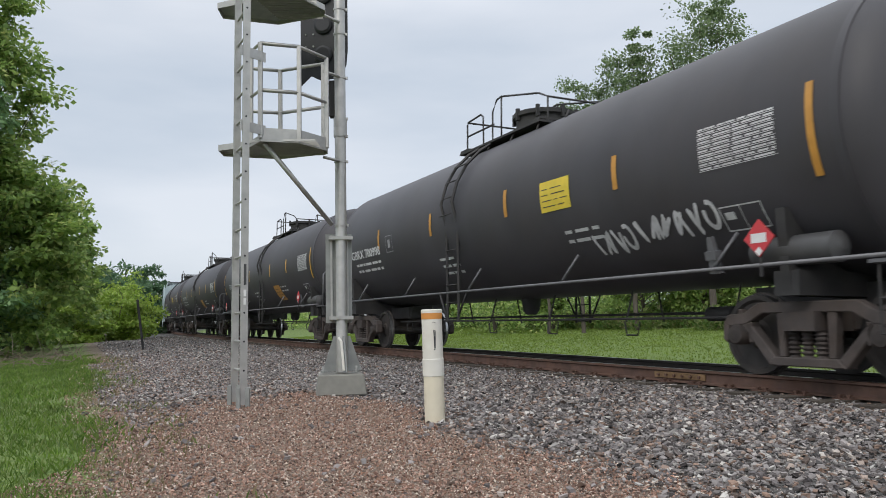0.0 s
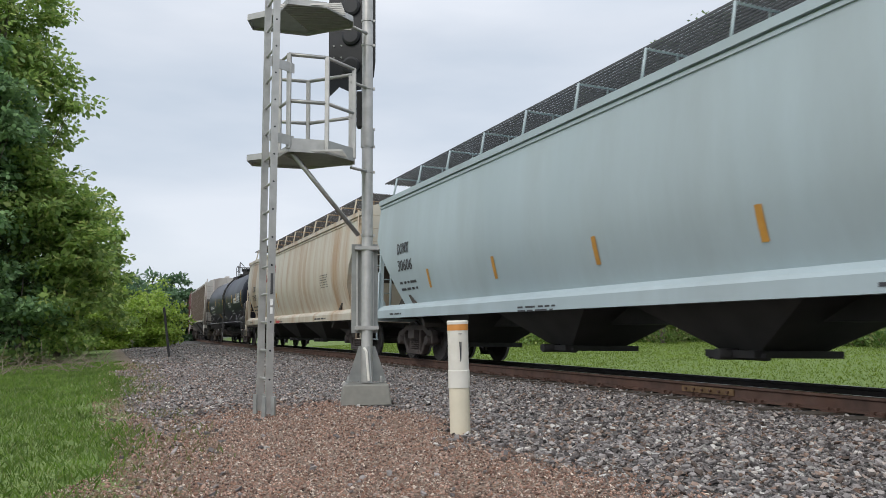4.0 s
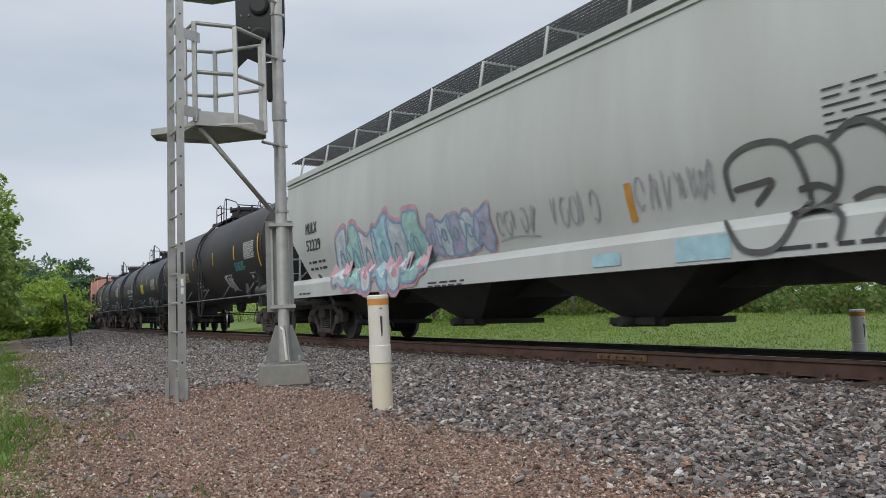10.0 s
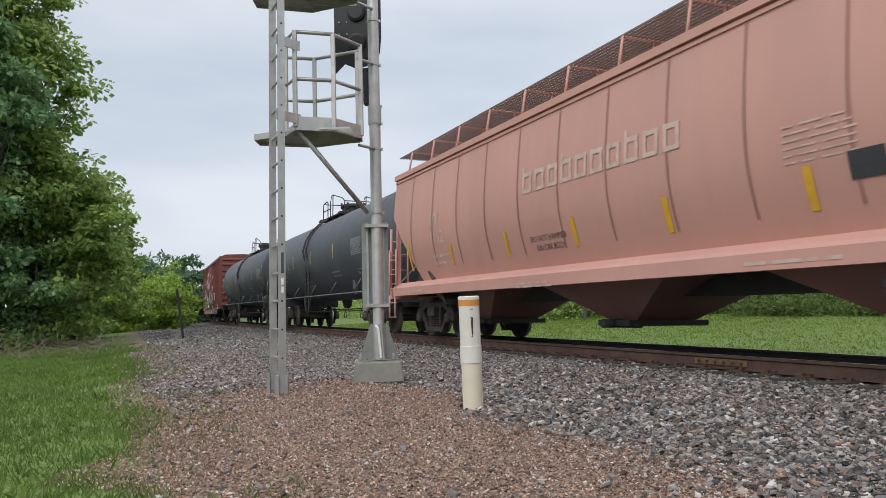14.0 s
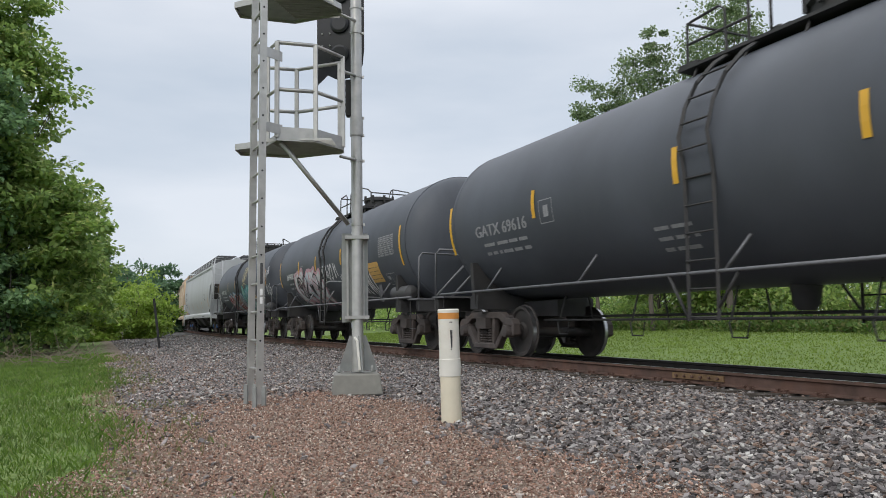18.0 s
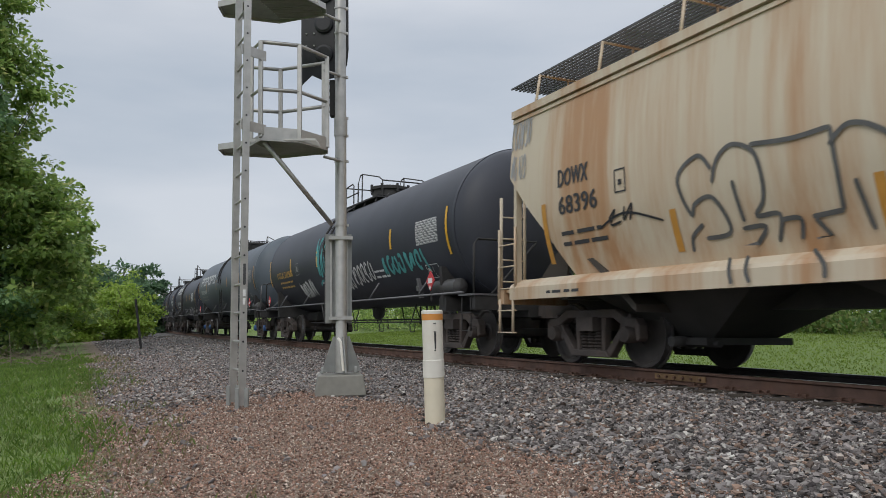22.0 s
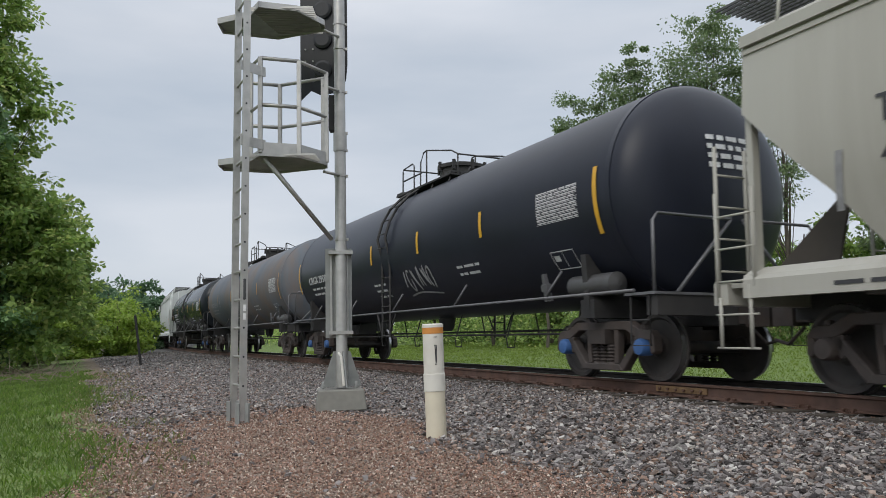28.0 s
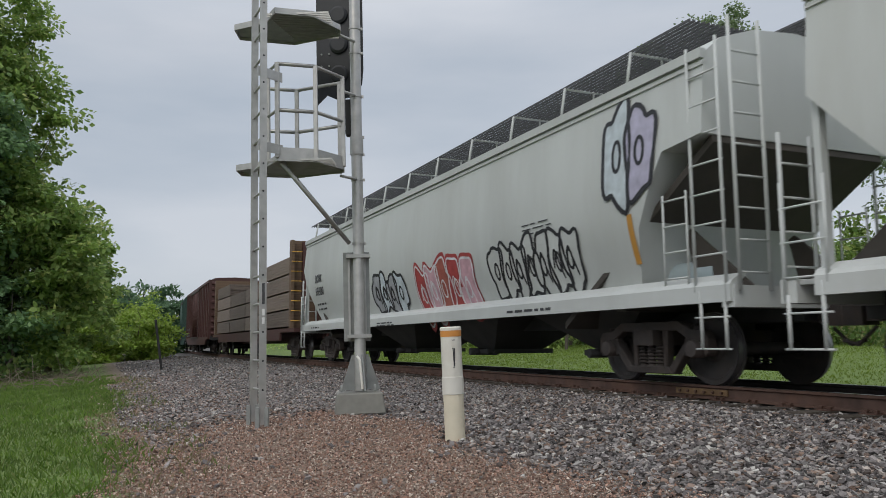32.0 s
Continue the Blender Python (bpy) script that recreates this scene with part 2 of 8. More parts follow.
def lathe(bm, prof, axis="x", n=32, smooth=True, origin=(0, 0, 0)):
    """Profile of (along, radius) turned about an axis."""
    o = Vector(origin)
    rings = []
    for s, r in prof:
        row = []
        for i in range(n):
            c, q = math.cos(2 * math.pi * i / n) * r, math.sin(2 * math.pi * i / n) * r
            p = {"x": (s, c, q), "y": (c, s, q), "z": (c, q, s)}[axis]
            row.append(bm.verts.new(o + Vector(p)))
        rings.append(row)
    for a, b in zip(rings, rings[1:]):
        for i in range(n):
            f = bm.faces.new((a[i], a[(i + 1) % n], b[(i + 1) % n], b[i]))
            f.smooth = smooth
    for row in (rings[0], rings[-1]):
        bm.faces.new(row)


def prism(bm, poly, y0, y1, axis="y"):
    """A polygon of (a, b) given thickness: axis y takes (x, z), axis x takes (y, z), axis z takes (x, y)."""
    put = {"y": lambda a, b, c: (a, c, b), "x": lambda a, b, c: (c, a, b), "z": lambda a, b, c: (a, b, c)}[axis]
    lo = [bm.verts.new(put(a, b, y0)) for a, b in poly]
    hi = [bm.verts.new(put(a, b, y1)) for a, b in poly]
    bm.faces.new(lo)
    bm.faces.new(hi[::-1])
    n = len(poly)
    for i in range(n):
        bm.faces.new((lo[i], hi[i], hi[(i + 1) % n], lo[(i + 1) % n]))


def done(bm, name, material=None, bevel=0.0):
    bmesh.ops.recalc_face_normals(bm, faces=bm.faces)
    if bevel:
        bmesh.ops.bevel(bm, geom=[e for e in bm.edges if e.calc_face_angle(0) > 0.6], offset=bevel, segments=1, affect="EDGES", profile=0.5)
    for e in bm.edges:
        if e.calc_face_angle(0) > 0.6:
            e.smooth = False
    me = bpy.data.meshes.new(name)
    bm.to_mesh(me)
    bm.free()
    if material:
        me.materials.append(material)
    return me


def part(name, data, material, parent, label="", m=None):
    """One mesh object under a thing or a part. data: a bmesh, or a mesh that is shared."""
    me = done(data, name, material) if isinstance(data, bmesh.types.BMesh) else data
    ob = new(name, me)
    if material and not me.materials:
        me.materials.append(material)
    ob.parent = parent
    if m is not None:
        ob.matrix_local = m
    if label:
        tagged(ob, label)
    return ob


CACHE = {}


def shared(key, build, material):
    """A mesh built once and used by all the alike parts."""
    if key not in CACHE:
        bm = bmesh.new()
        build(bm)
        CACHE[key] = done(bm, str(key[0] if isinstance(key, tuple) else key), material)
    return CACHE[key]


def thing(name, label, category, group="", kind="", m=None, mesh_=None):
    ob = new(name, mesh_)
    tagged(ob, label, category, group, kind)
    if m is not None:
        ob.matrix_basis = m
    return ob


def raw(name, verts, faces, material, smooth=False):
    """A large mesh straight from arrays: faces all of one size."""
    verts, faces = np.asarray(verts, np.float32), np.asarray(faces, np.int32)
    me = bpy.data.meshes.new(name)
    me.vertices.add(len(verts))
    me.vertices.foreach_set("co", verts.ravel())
    k = faces.shape[1]
    me.loops.add(faces.size)
    me.loops.foreach_set("vertex_index", faces.ravel())
    me.polygons.add(len(faces))
    me.polygons.foreach_set("loop_start", np.arange(0, faces.size, k, dtype=np.int32))
    me.polygons.foreach_set("use_smooth", np.full(len(faces), smooth))
    me.update(calc_edges=True)
    me.validate()
    me.materials.append(material)
    return me


# ---- the track's line ----
# a: metres along the track, away up the line; l: metres across it, the camera's side negative
HEAD, OFFSET, BEND_AT, RADIUS, BEND_LEN = 0.43486, 7.889, 45.0, 552.0, 170.0
UA, UL = Vector((-math.sin(HEAD), math.cos(HEAD), 0)), Vector((math.cos(HEAD), math.sin(HEAD), 0))


def line(a):
    """Straight place (along, across) and turn to the right of the track's centre at a."""
    d = min(max(a - BEND_AT, 0.0), BEND_LEN)
    ph = d / RADIUS
    rest = a - d
    if a <= BEND_AT:
        return a, 0.0, 0.0
    s, q = BEND_AT + RADIUS * math.sin(ph), RADIUS * (1 - math.cos(ph))
    over = max(a - BEND_AT - BEND_LEN, 0.0)
    return s + over * math.cos(ph), q + over * math.sin(ph), ph


def place(a, l, z=0.0):
    s, q, ph = line(a)
    s, q = s - l * math.sin(ph), q + l * math.cos(ph)
    p = UA * s + UL * (OFFSET + q)
    return Vector((p.x, p.y, z))


def heading(a):
    """The turn about z of a thing whose x axis points down the line, towards the camera."""
    return math.degrees(HEAD - line(a)[2]) - 90


def on_track(a, l=0.0, z=0.0):
    p = place(a, l, z)
    return pose(p.x, p.y, p.z, 0, 0, heading(a))

# ---- ground ----


def shift(s):
    """How far the track has bent aside, s metres up the straight."""
    d = max(s - BEND_AT, 0.0)
    return d * d / (2 * RADIUS) if d < BEND_LEN else BEND_LEN**2 / (2 * RADIUS) + (d - BEND_LEN) * BEND_LEN / RADIUS


LEVELS = [(-4000, -0.6), (-60, -0.5), (-14, -0.42), (-9.5, -0.37), (-8.2, -0.33), (-7.2, -0.28), (-6.4, -0.245), (-5.6, -0.245), (-4.6, -0.245), (-3.4, -0.225), (-2.2, -0.205), (-1.7, -0.20), (0.4, -0.205), (1.7, -0.25), (2.2, -0.30), (3.4, -0.62), (5.5, -0.62), (9.0, -0.48), (20, -0.10), (30, 0.12), (60, 0.2), (4000, 0.2)]
LX, LZ = [p[0] for p in LEVELS], [p[1] for p in LEVELS]


def ground_z(s, q):
    l = q - shift(s)
    z = float(np.interp(l, LX, LZ))
    if abs(l) < 40 and abs(s) < 120:
        k = min(1.0, max(0.0, (abs(l) - 1.6) / 1.0))
        z += k * (0.022 * noise.noise((s * 0.55, q * 0.55, 0.3)) + 0.010 * noise.noise((s * 2.3, q * 2.3, 4.0)))
        # the gravel heap round the mast, and the dip before it
        z += 0.085 * math.exp(-((s - 8.7) / 2.1) ** 2 - ((l + 5.45) / 1.4) ** 2)
        z -= 0.09 * min(1.0, max(0.0, (6.6 - s) / 3.5)) * math.exp(-((l + 6.2) / 1.8) ** 2)
    return z


def axis_steps(*runs):
    out = []
    for a, b, step in runs:
        out += list(np.arange(a, b, step))
    return out + [runs[-1][1]]


def ground_material():
    """One sheet: grey crushed stone by the track, pinkish pea gravel on the pad, earth and grass at the sides."""
    m = bpy.data.materials.new("ground_cover")
    m.use_nodes = True
    nt = m.node_tree
    b = nt.nodes["Principled BSDF"]
    b.inputs["Roughness"].default_value = 0.95
    tc = nt.nodes.new("ShaderNodeTexCoord")
    sep = nt.nodes.new("ShaderNodeSeparateXYZ")
    warp = nt.nodes.new("ShaderNodeTexNoise")
    warp.inputs["Scale"].default_value, warp.inputs["Detail"].default_value = 1.1, 5.0
    nt.links.new(tc.outputs["UV"], sep.inputs[0])
    nt.links.new(tc.outputs["Object"], warp.inputs["Vector"])

    def math_node(op, a, b2):
        n = nt.nodes.new("ShaderNodeMath")
        n.operation = op
        for i, v in enumerate((a, b2)):
            if isinstance(v, (int, float)):
                n.inputs[i].default_value = v
            else:
                nt.links.new(v, n.inputs[i])
        return n.outputs[0]

    wob = math_node("MULTIPLY", math_node("SUBTRACT", warp.outputs["Fac"], 0.5), 0.9)
    lat = math_node("ADD", sep.outputs[1], wob)

    reach = nt.nodes.new("ShaderNodeMapRange")
    reach.inputs[1].default_value, reach.inputs[2].default_value = 0.0, 28.0
    reach.inputs[3].default_value, reach.inputs[4].default_value = 0.0, -0.35
    nt.links.new(sep.outputs[0], reach.inputs[0])
    turf = math_node("ADD", lat, reach.outputs[0])

    def band(lo, hi, lat=lat):
        n = nt.nodes.new("ShaderNodeMapRange")
        n.inputs[1].default_value, n.inputs[2].default_value = lo, hi
        nt.links.new(lat, n.inputs[0])
        return n.outputs[0]

    def speck(scale, c0, c1, c2):
        v = nt.nodes.new("ShaderNodeTexVoronoi")
        v.inputs["Scale"].default_value = scale
        nt.links.new(tc.outputs["Object"], v.inputs["Vector"])
        r = nt.nodes.new("ShaderNodeValToRGB")
        r.color_ramp.elements[0].color, r.color_ramp.elements[1].color = (*c0, 1), (*c2, 1)
        e = r.color_ramp.elements.new(0.5)
        e.color = (*c1, 1)
        s3 = nt.nodes.new("ShaderNodeSeparateColor")
        nt.links.new(v.outputs["Color"], s3.inputs[0])
        nt.links.new(s3.outputs[0], r.inputs["Fac"])
        return r.outputs["Color"], v.outputs["Distance"]

    def mixc(fac, a, c):
        n = nt.nodes.new("ShaderNodeMix")
        n.data_type = "RGBA"
        nt.links.new(fac, n.inputs[0])
        nt.links.new(a, n.inputs[6])
        nt.links.new(c, n.inputs[7])
        return n.outputs[2]

    # grey and pink are darkened: shade in the gaps between loose stones
    grey, d1 = speck(24, (0.03, 0.028, 0.026), (0.075, 0.072, 0.068), (0.16, 0.155, 0.15))
    pink, d2 = speck(60, (0.07, 0.047, 0.034), (0.17, 0.118, 0.086), (0.29, 0.22, 0.17))
    earth, _ = speck(40, (0.10, 0.075, 0.05), (0.16, 0.125, 0.085), (0.22, 0.18, 0.13))
    green, _ = speck(30, (0.07, 0.12, 0.02), (0.11, 0.17, 0.034), (0.16, 0.21, 0.06))
    col = mixc(band(-8.0, -7.7, turf), green, earth)
    col = mixc(band(-7.6, -7.2, turf), col, pink)
    col = mixc(band(-5.1, -4.5), col, grey)
    past = nt.nodes.new("ShaderNodeMapRange")
    past.inputs[1].default_value, past.inputs[2].default_value = 9.4, 10.8
    nt.links.new(math_node("ADD", sep.outputs[0], wob), past.inputs[0])
    col = mixc(math_node("MULTIPLY", past.outputs[0], band(-7.5, -6.9, turf)), col, grey)
    col = mixc(band(2.6, 3.6), col, green)
    nt.links.new(col, b.inputs["Base Color"])
    bp = nt.nodes.new("ShaderNodeBump")
    bp.inputs["Strength"].default_value, bp.inputs["Distance"].default_value = 0.6, 0.02
    nt.links.new(d1, bp.inputs["Height"])
    nt.links.new(bp.outputs["Normal"], b.inputs["Normal"])
    return m


def build_ground():
    ss = axis_steps((-4000, -400, 600), (-400, -40, 40), (-40, -2, 2), (-2, 14, 0.16), (14, 40, 0.6), (40, 160, 3), (160, 400, 20), (400, 4000, 400))
    qs = axis_steps((-4000, -400, 600), (-400, -60, 40), (-60, -12, 3), (-12, -1.6, 0.16), (-1.6, 4, 0.35), (4, 30, 1.5), (30, 200, 10), (200, 4000, 380))
    verts, uvs = [], []
    for s in ss:
        sh = shift(s)
        for q in qs:
            p = UA * float(s) + UL * (OFFSET + float(q))
            verts.append((p.x, p.y, ground_z(float(s), float(q))))
            uvs.append((s, q - sh))
    n = len(qs)
    i, j = np.meshgrid(np.arange(len(ss) - 1), np.arange(n - 1), indexing="ij")
    k = (i * n + j).ravel()
    faces = np.stack([k, k + 1, k + n + 1, k + n], 1)
    me = raw("ground", verts, faces, ground_material(), True)
    uv = me.uv_layers.new(name="track")
    idx = np.empty(len(me.loops), np.int32)
    me.loops.foreach_get("vertex_index", idx)
    uv.data.foreach_set("uv", np.asarray(uvs, np.float32)[idx].ravel())
    me.flip_normals() if me.polygons[0].normal.z < 0 else None
    thing("ground", "gravel pad and ballast beside the track with grass at both sides", "ground", kind="structure", mesh_=me)


build_ground()
RNG = np.random.default_rng(5)


def stones(name, count, area, size, material, label, seedless=0.0, flat=0.6, round_=False):
    """Loose crushed stone, each a jagged lump of eight corners."""
    (s0, s1), (q0, q1) = area[0], area[1]
    keep = area[2] if len(area) > 2 else None
    s = s0 + (s1 - s0) * RNG.random(count) ** (1.0 + seedless)
    q = RNG.uniform(q0, q1, count)
    if keep is not None:
        k = keep(s, q)
        s, q = s[k], q[k]
    n = len(s)
    cube = np.array([(x, y, z) for x in (-1, 1) for y in (-1, 1) for z in (-1, 1)], float)
    faces = np.array([(0, 1, 3, 2), (4, 6, 7, 5), (0, 4, 5, 1), (2, 3, 7, 6), (0, 2, 6, 4), (1, 5, 7, 3)])
    if round_:
        cube = np.array([(1, 0, 0), (0, 1, 0), (-1, 0, 0), (0, -1, 0), (0, 0, 1), (0, 0, -1)], float) * 1.25
        faces = np.array([(0, 1, 4), (1, 2, 4), (2, 3, 4), (3, 0, 4), (1, 0, 5), (2, 1, 5), (3, 2, 5), (0, 3, 5)])
    corners = len(cube)
    sz = size[0] + (size[1] - size[0]) * RNG.random(n) ** 2
    v = cube[None] * (0.35 + 0.65 * RNG.random((n, corners, 3))) * 0.5
    v[:, :, 2] *= flat
    v *= (sz[:, None] * (0.8 + 0.5 * RNG.random((n, 3))))[:, None, :]
    ang = RNG.uniform(0, 6.28, n)
    tilt = RNG.normal(0, 0.30, (n, 2))
    c, d = np.cos(ang)[:, None], np.sin(ang)[:, None]
    x, y, z = v[:, :, 0] * c - v[:, :, 1] * d, v[:, :, 0] * d + v[:, :, 1] * c, v[:, :, 2]
    z = z + x * tilt[:, :1] + y * tilt[:, 1:]
    gz = np.array([ground_z(a, b) for a, b in zip(s, q)])
    px = s[:, None] * UA.x + (OFFSET + q[:, None]) * UL.x + x
    py = s[:, None] * UA.y + (OFFSET + q[:, None]) * UL.y + y
    pz = gz[:, None] + (sz * RNG.uniform(-0.05, 0.5, n))[:, None] + z
    verts = np.stack([px, py, pz], 2).reshape(-1, 3)
    f = (faces[None] + corners * np.arange(n)[:, None, None]).reshape(-1, faces.shape[1])
    return thing(name, label, "gravel", kind="stuff", mesh_=raw(name, verts, f, material))


BALLAST = island_mat("crushed_granite", [(0.020, 0.019, 0.019), (0.133, 0.117, 0.113), (0.247, 0.225, 0.217), (0.100, 0.088, 0.088), (0.326, 0.295, 0.283), (0.111, 0.099, 0.100), (0.490, 0.470, 0.440), (0.267, 0.178, 0.134), (0.056, 0.045, 0.040)], 0.85, 0.4, 70)
PEA = island_mat("pinkish_pea_gravel", [(0.057, 0.036, 0.028), (0.263, 0.156, 0.116), (0.458, 0.297, 0.230), (0.172, 0.109, 0.088), (0.620, 0.525, 0.441), (0.081, 0.049, 0.040), (0.332, 0.183, 0.125), (0.098, 0.059, 0.046)], 0.85, 0.3, 90)


def turf_edge(s):
    """Where the lawn ends, with two bare bays of gravel in it."""
    return -7.8 + 0.012 * s - 0.5 * np.exp(-((s - 5.7) / 0.45) ** 2) - 0.55 * np.exp(-((s - 11.8) / 1.1) ** 2) + 0.25 * np.exp(-((s - 4.4) / 0.6) ** 2)


def on_pad(s, q):
    """The pinkish pad lies round the mast; grey stone by the rail and up the line."""
    w = np.array([noise.noise((a * 0.6, b * 0.6, 7.0)) for a, b in zip(s, q)])
    side = -(q + 4.75 + 0.5 * w) + 0.22 * RNG.normal(0, 1, len(s))
    far = 9.9 + 0.9 * w + 0.55 * (q + 5.5) - s + 0.5 * RNG.normal(0, 1, len(s))
    return (side > 0) & (far > 0)


def edge(s, q, at, soft, amp=0.5):
    w = np.array([noise.noise((a * 0.6, b * 0.6, 7.0)) for a, b in zip(s, q)])
    return q + w * amp - at + soft * RNG.normal(0, 1, len(s))


# ---- track ----
# the far rail lies lower than the near one
CANT = 0.038
TILT = pose(0, 0, -CANT / 2, -math.degrees(CANT / 1.51))


def build_track():
    web = [(-0.07, -0.172), (0.07, -0.172), (0.07, -0.16), (0.012, -0.145), (0.012, -0.045), (0.037, -0.03), (0.037, -0.003), (0.03, 0.0), (-0.03, 0.0), (-0.037, -0.003), (-0.037, -0.03), (-0.012, -0.045), (-0.012, -0.145), (-0.07, -0.16)]
    stations = [-60, -30, -12, 0, 12, 24, 36, 45] + [45 + 6 * i for i in range(1, 30)] + [260, 500, 700]
    for side, nm in ((-1, "near"), (1, "far")):
        bm, top = bmesh.new(), bmesh.new()
        rings, tops = [], []
        for a in stations:
            rings.append([bm.verts.new(place(a, side * 0.755 + dy, z - (CANT if side > 0 else 0.0))) for dy, z in web])
            tops.append([top.verts.new(place(a, side * 0.755 + dy, 0.0025 - (CANT if side > 0 else 0.0))) for dy in (-0.028, 0.028)])
        n = len(web)
        for r0, r1 in zip(rings, rings[1:]):
            for i in range(n):
                bm.faces.new((r0[i], r0[(i + 1) % n], r1[(i + 1) % n], r1[i]))
        for t0, t1 in zip(tops, tops[1:]):
            top.faces.new((t0[0], t0[1], t1[1], t1[0]))
        rail = thing("rail", "rusty brown steel rail spiked to wooden ties", "rail", "rails of the track", "structure", mesh_=done(bm, "rail", STEEL_RUST if side < 0 else STEEL_SHADED))
        part("running_surface", top, RAIL_TOP, rail, "polished bright rail head")
        if side > 0:
            continue
        # joint bar with its bolts
        bar = bmesh.new()
        prism(bar, [(-0.47, -0.125), (0.47, -0.125), (0.47, -0.05), (-0.47, -0.05)], side * 0.755 - 0.035, side * 0.755 - 0.02)
        jm = on_track(8.0)
        jb = part("joint_bar", bar, mat("joint_bar_steel", (0.20, 0.125, 0.065), 0.8, 0.2, 0.35, 12, 0.3, 60), rail, "ochre rusty bolted joint bar", jm)
        for i in range(6):
            bt = shared("joint_bolt", lambda b: tube(b, [(0, 0, 0), (0, -0.03, 0)], 0.018, 6), STEEL_RUST)
            part("bolt", bt, None, jb, m=pose(-0.38 + 0.152 * i, side * 0.755 - 0.035, -0.088))
    tie = shared("tie", lambda b: box(b, -0.115, 0.115, -1.3, 1.3, -0.35, -0.178), TIE)
    plate = shared("tie_plate", lambda b: box(b, -0.1, 0.1, -0.17, 0.17, -0.178, -0.168), STEEL_RUST)
    spike = shared("spike", lambda b: (box(b, -0.012, 0.012, -0.012, 0.012, -0.2, -0.145), box(b, -0.02, 0.02, -0.016, 0.03, -0.15, -0.135)), STEEL_RUST)
    for i in range(-14, 74):
        a = 0.2 + 0.53 * i
        t = thing("railroad_tie", "dark weathered wooden tie bedded in grey ballast", "tie", "ties of the track", "structure", on_track(a, 0.02 * math.sin(i * 7.3)) @ TILT, tie)
        if -2 < a < 30:
            for s in (-0.755, 0.755):
                pl = part("tie_plate", plate, None, t, m=pose(0, s, 0))
                for dx, dy in ((-0.06, -0.1), (0.06, 0.1), (0.05, -0.1)):
                    part("spike", spike, None, pl, m=pose(dx, dy, 0))


build_track()

# ---- signal mast ----


def build_signal():
    root = thing("signal_mast", "silver aluminium railway signal mast with ladder and two platforms", "signal mast", m=pose(-1.2, 9.54, 0))
    o = Vector((-1.2, 9.54, 0))

    def P(x, y, z):
        return (x - o.x, y - o.y, z)

    # foundation and mast
    bm = bmesh.new()
    ca, sa = 0.985, 0.17
    pts = [(-0.30, -0.30), (0.26, -0.30), (0.26, 0.28), (-0.30, 0.28)]
    rot2 = [(x * ca - y * sa, x * sa + y * ca) for x, y in pts]
    lo = [bm.verts.new((x * 1.06, y * 1.06, -0.165)) for x, y in rot2]
    hi = [bm.verts.new((x * 0.94, y * 0.94, 0.075)) for x, y in rot2]
    bm.faces.new(lo[::-1])
    bm.faces.new(hi)
    for i in range(4):
        bm.faces.new((lo[i], lo[(i + 1) % 4], hi[(i + 1) % 4], hi[i]))
    part("base_box", done(bm, "base_box", BASE_PAINT, 0.012), None, root, "grey-green cast base box")
    for x, y in rot2:
        bm = bmesh.new()
        box(bm, x - 0.06, x + 0.06, y - 0.06, y + 0.06, -0.26, -0.163)
        part("foot", bm, UNDER, root)
    bm = bmesh.new()
    lathe(bm, [(0.09, 0.075), (0.5, 0.072), (0.52, 0.069), (6.3, 0.069)], "z", 24)
    mast = part("mast", bm, GALV, root, "round silver mast")
    for k in range(4):
        bm = bmesh.new()
        prism(bm, [(0.06, 0.10), (0.24, 0.10), (0.10, 0.52), (0.06, 0.52)], -0.009, 0.009)
        part("gusset", bm, GALV_DARK, root, m=pose(0, 0, 0, 0, 0, 20 + 90 * k))
    for x, y in ((-0.2, -0.2), (0.19, -0.17), (0.17, 0.2), (-0.2, 0.17)):
        bm = bmesh.new()
        tube(bm, [(x, y, 0.09), (x, y, 0.17)], 0.016, 6)
        lathe(bm, [(0.10, 0.03), (0.125, 0.03)], "z", 6, False, (x, y, 0.0))
        part("anchor_bolt", bm, GALV_DARK, root)
    bm = bmesh.new()
    tube(bm, [(-0.02, -0.13, 0.50), (0.015, -0.17, 0.46), (0.05, -0.22, 0.12)], 0.016, 8)
    part("conduit", bm, PVC, root, "pale flexible conduit")
    # clamps
    for z in (1.87, 2.66, 2.98, 3.20, 3.72, 4.28, 4.60):
        bm = bmesh.new()
        lathe(bm, [(z - 0.012, 0.078), (z + 0.012, 0.078)], "z", 20)
        box(bm, 0.06, 0.095, -0.015, 0.015, z - 0.015, z + 0.015)
        part("clamp", bm, GALV, root)
    bm = bmesh.new()
    lathe(bm, [(2.98, 0.083), (3.2, 0.083)], "z", 20)
    part("sleeve", bm, GALV, root)
    # cabinet behind the mast
    cab = part("junction_cabinet", shared("cabinet", lambda b: box(b, -0.19, 0.13, 0.075, 0.3, 0.68, 1.77), GALV_DARK), None, root, "tall grey junction cabinet", pose(0, 0, 0, 0, 0, 8))
    for x in (-0.12, 0.075):
        part("door_edge", shared("door_edge", lambda b: box(b, -0.012, 0.012, 0.045, 0.075, 0.7, 1.75), GALV), None, cab, m=pose(x, 0, 0))
    for z in (0.74, 1.71):
        part("bracket", shared("cab_bracket", lambda b: (box(b, -0.15, 0.14, -0.08, 0.074, -0.02, 0.02),), GALV), None, cab, m=pose(0, 0.0, z))
    # ladder
    n0, f0 = Vector(P(-2.095, 8.36, 0)), Vector(P(-2.285, 8.72, 0))
    lean = Vector((0.035, 0.02, 5.9))
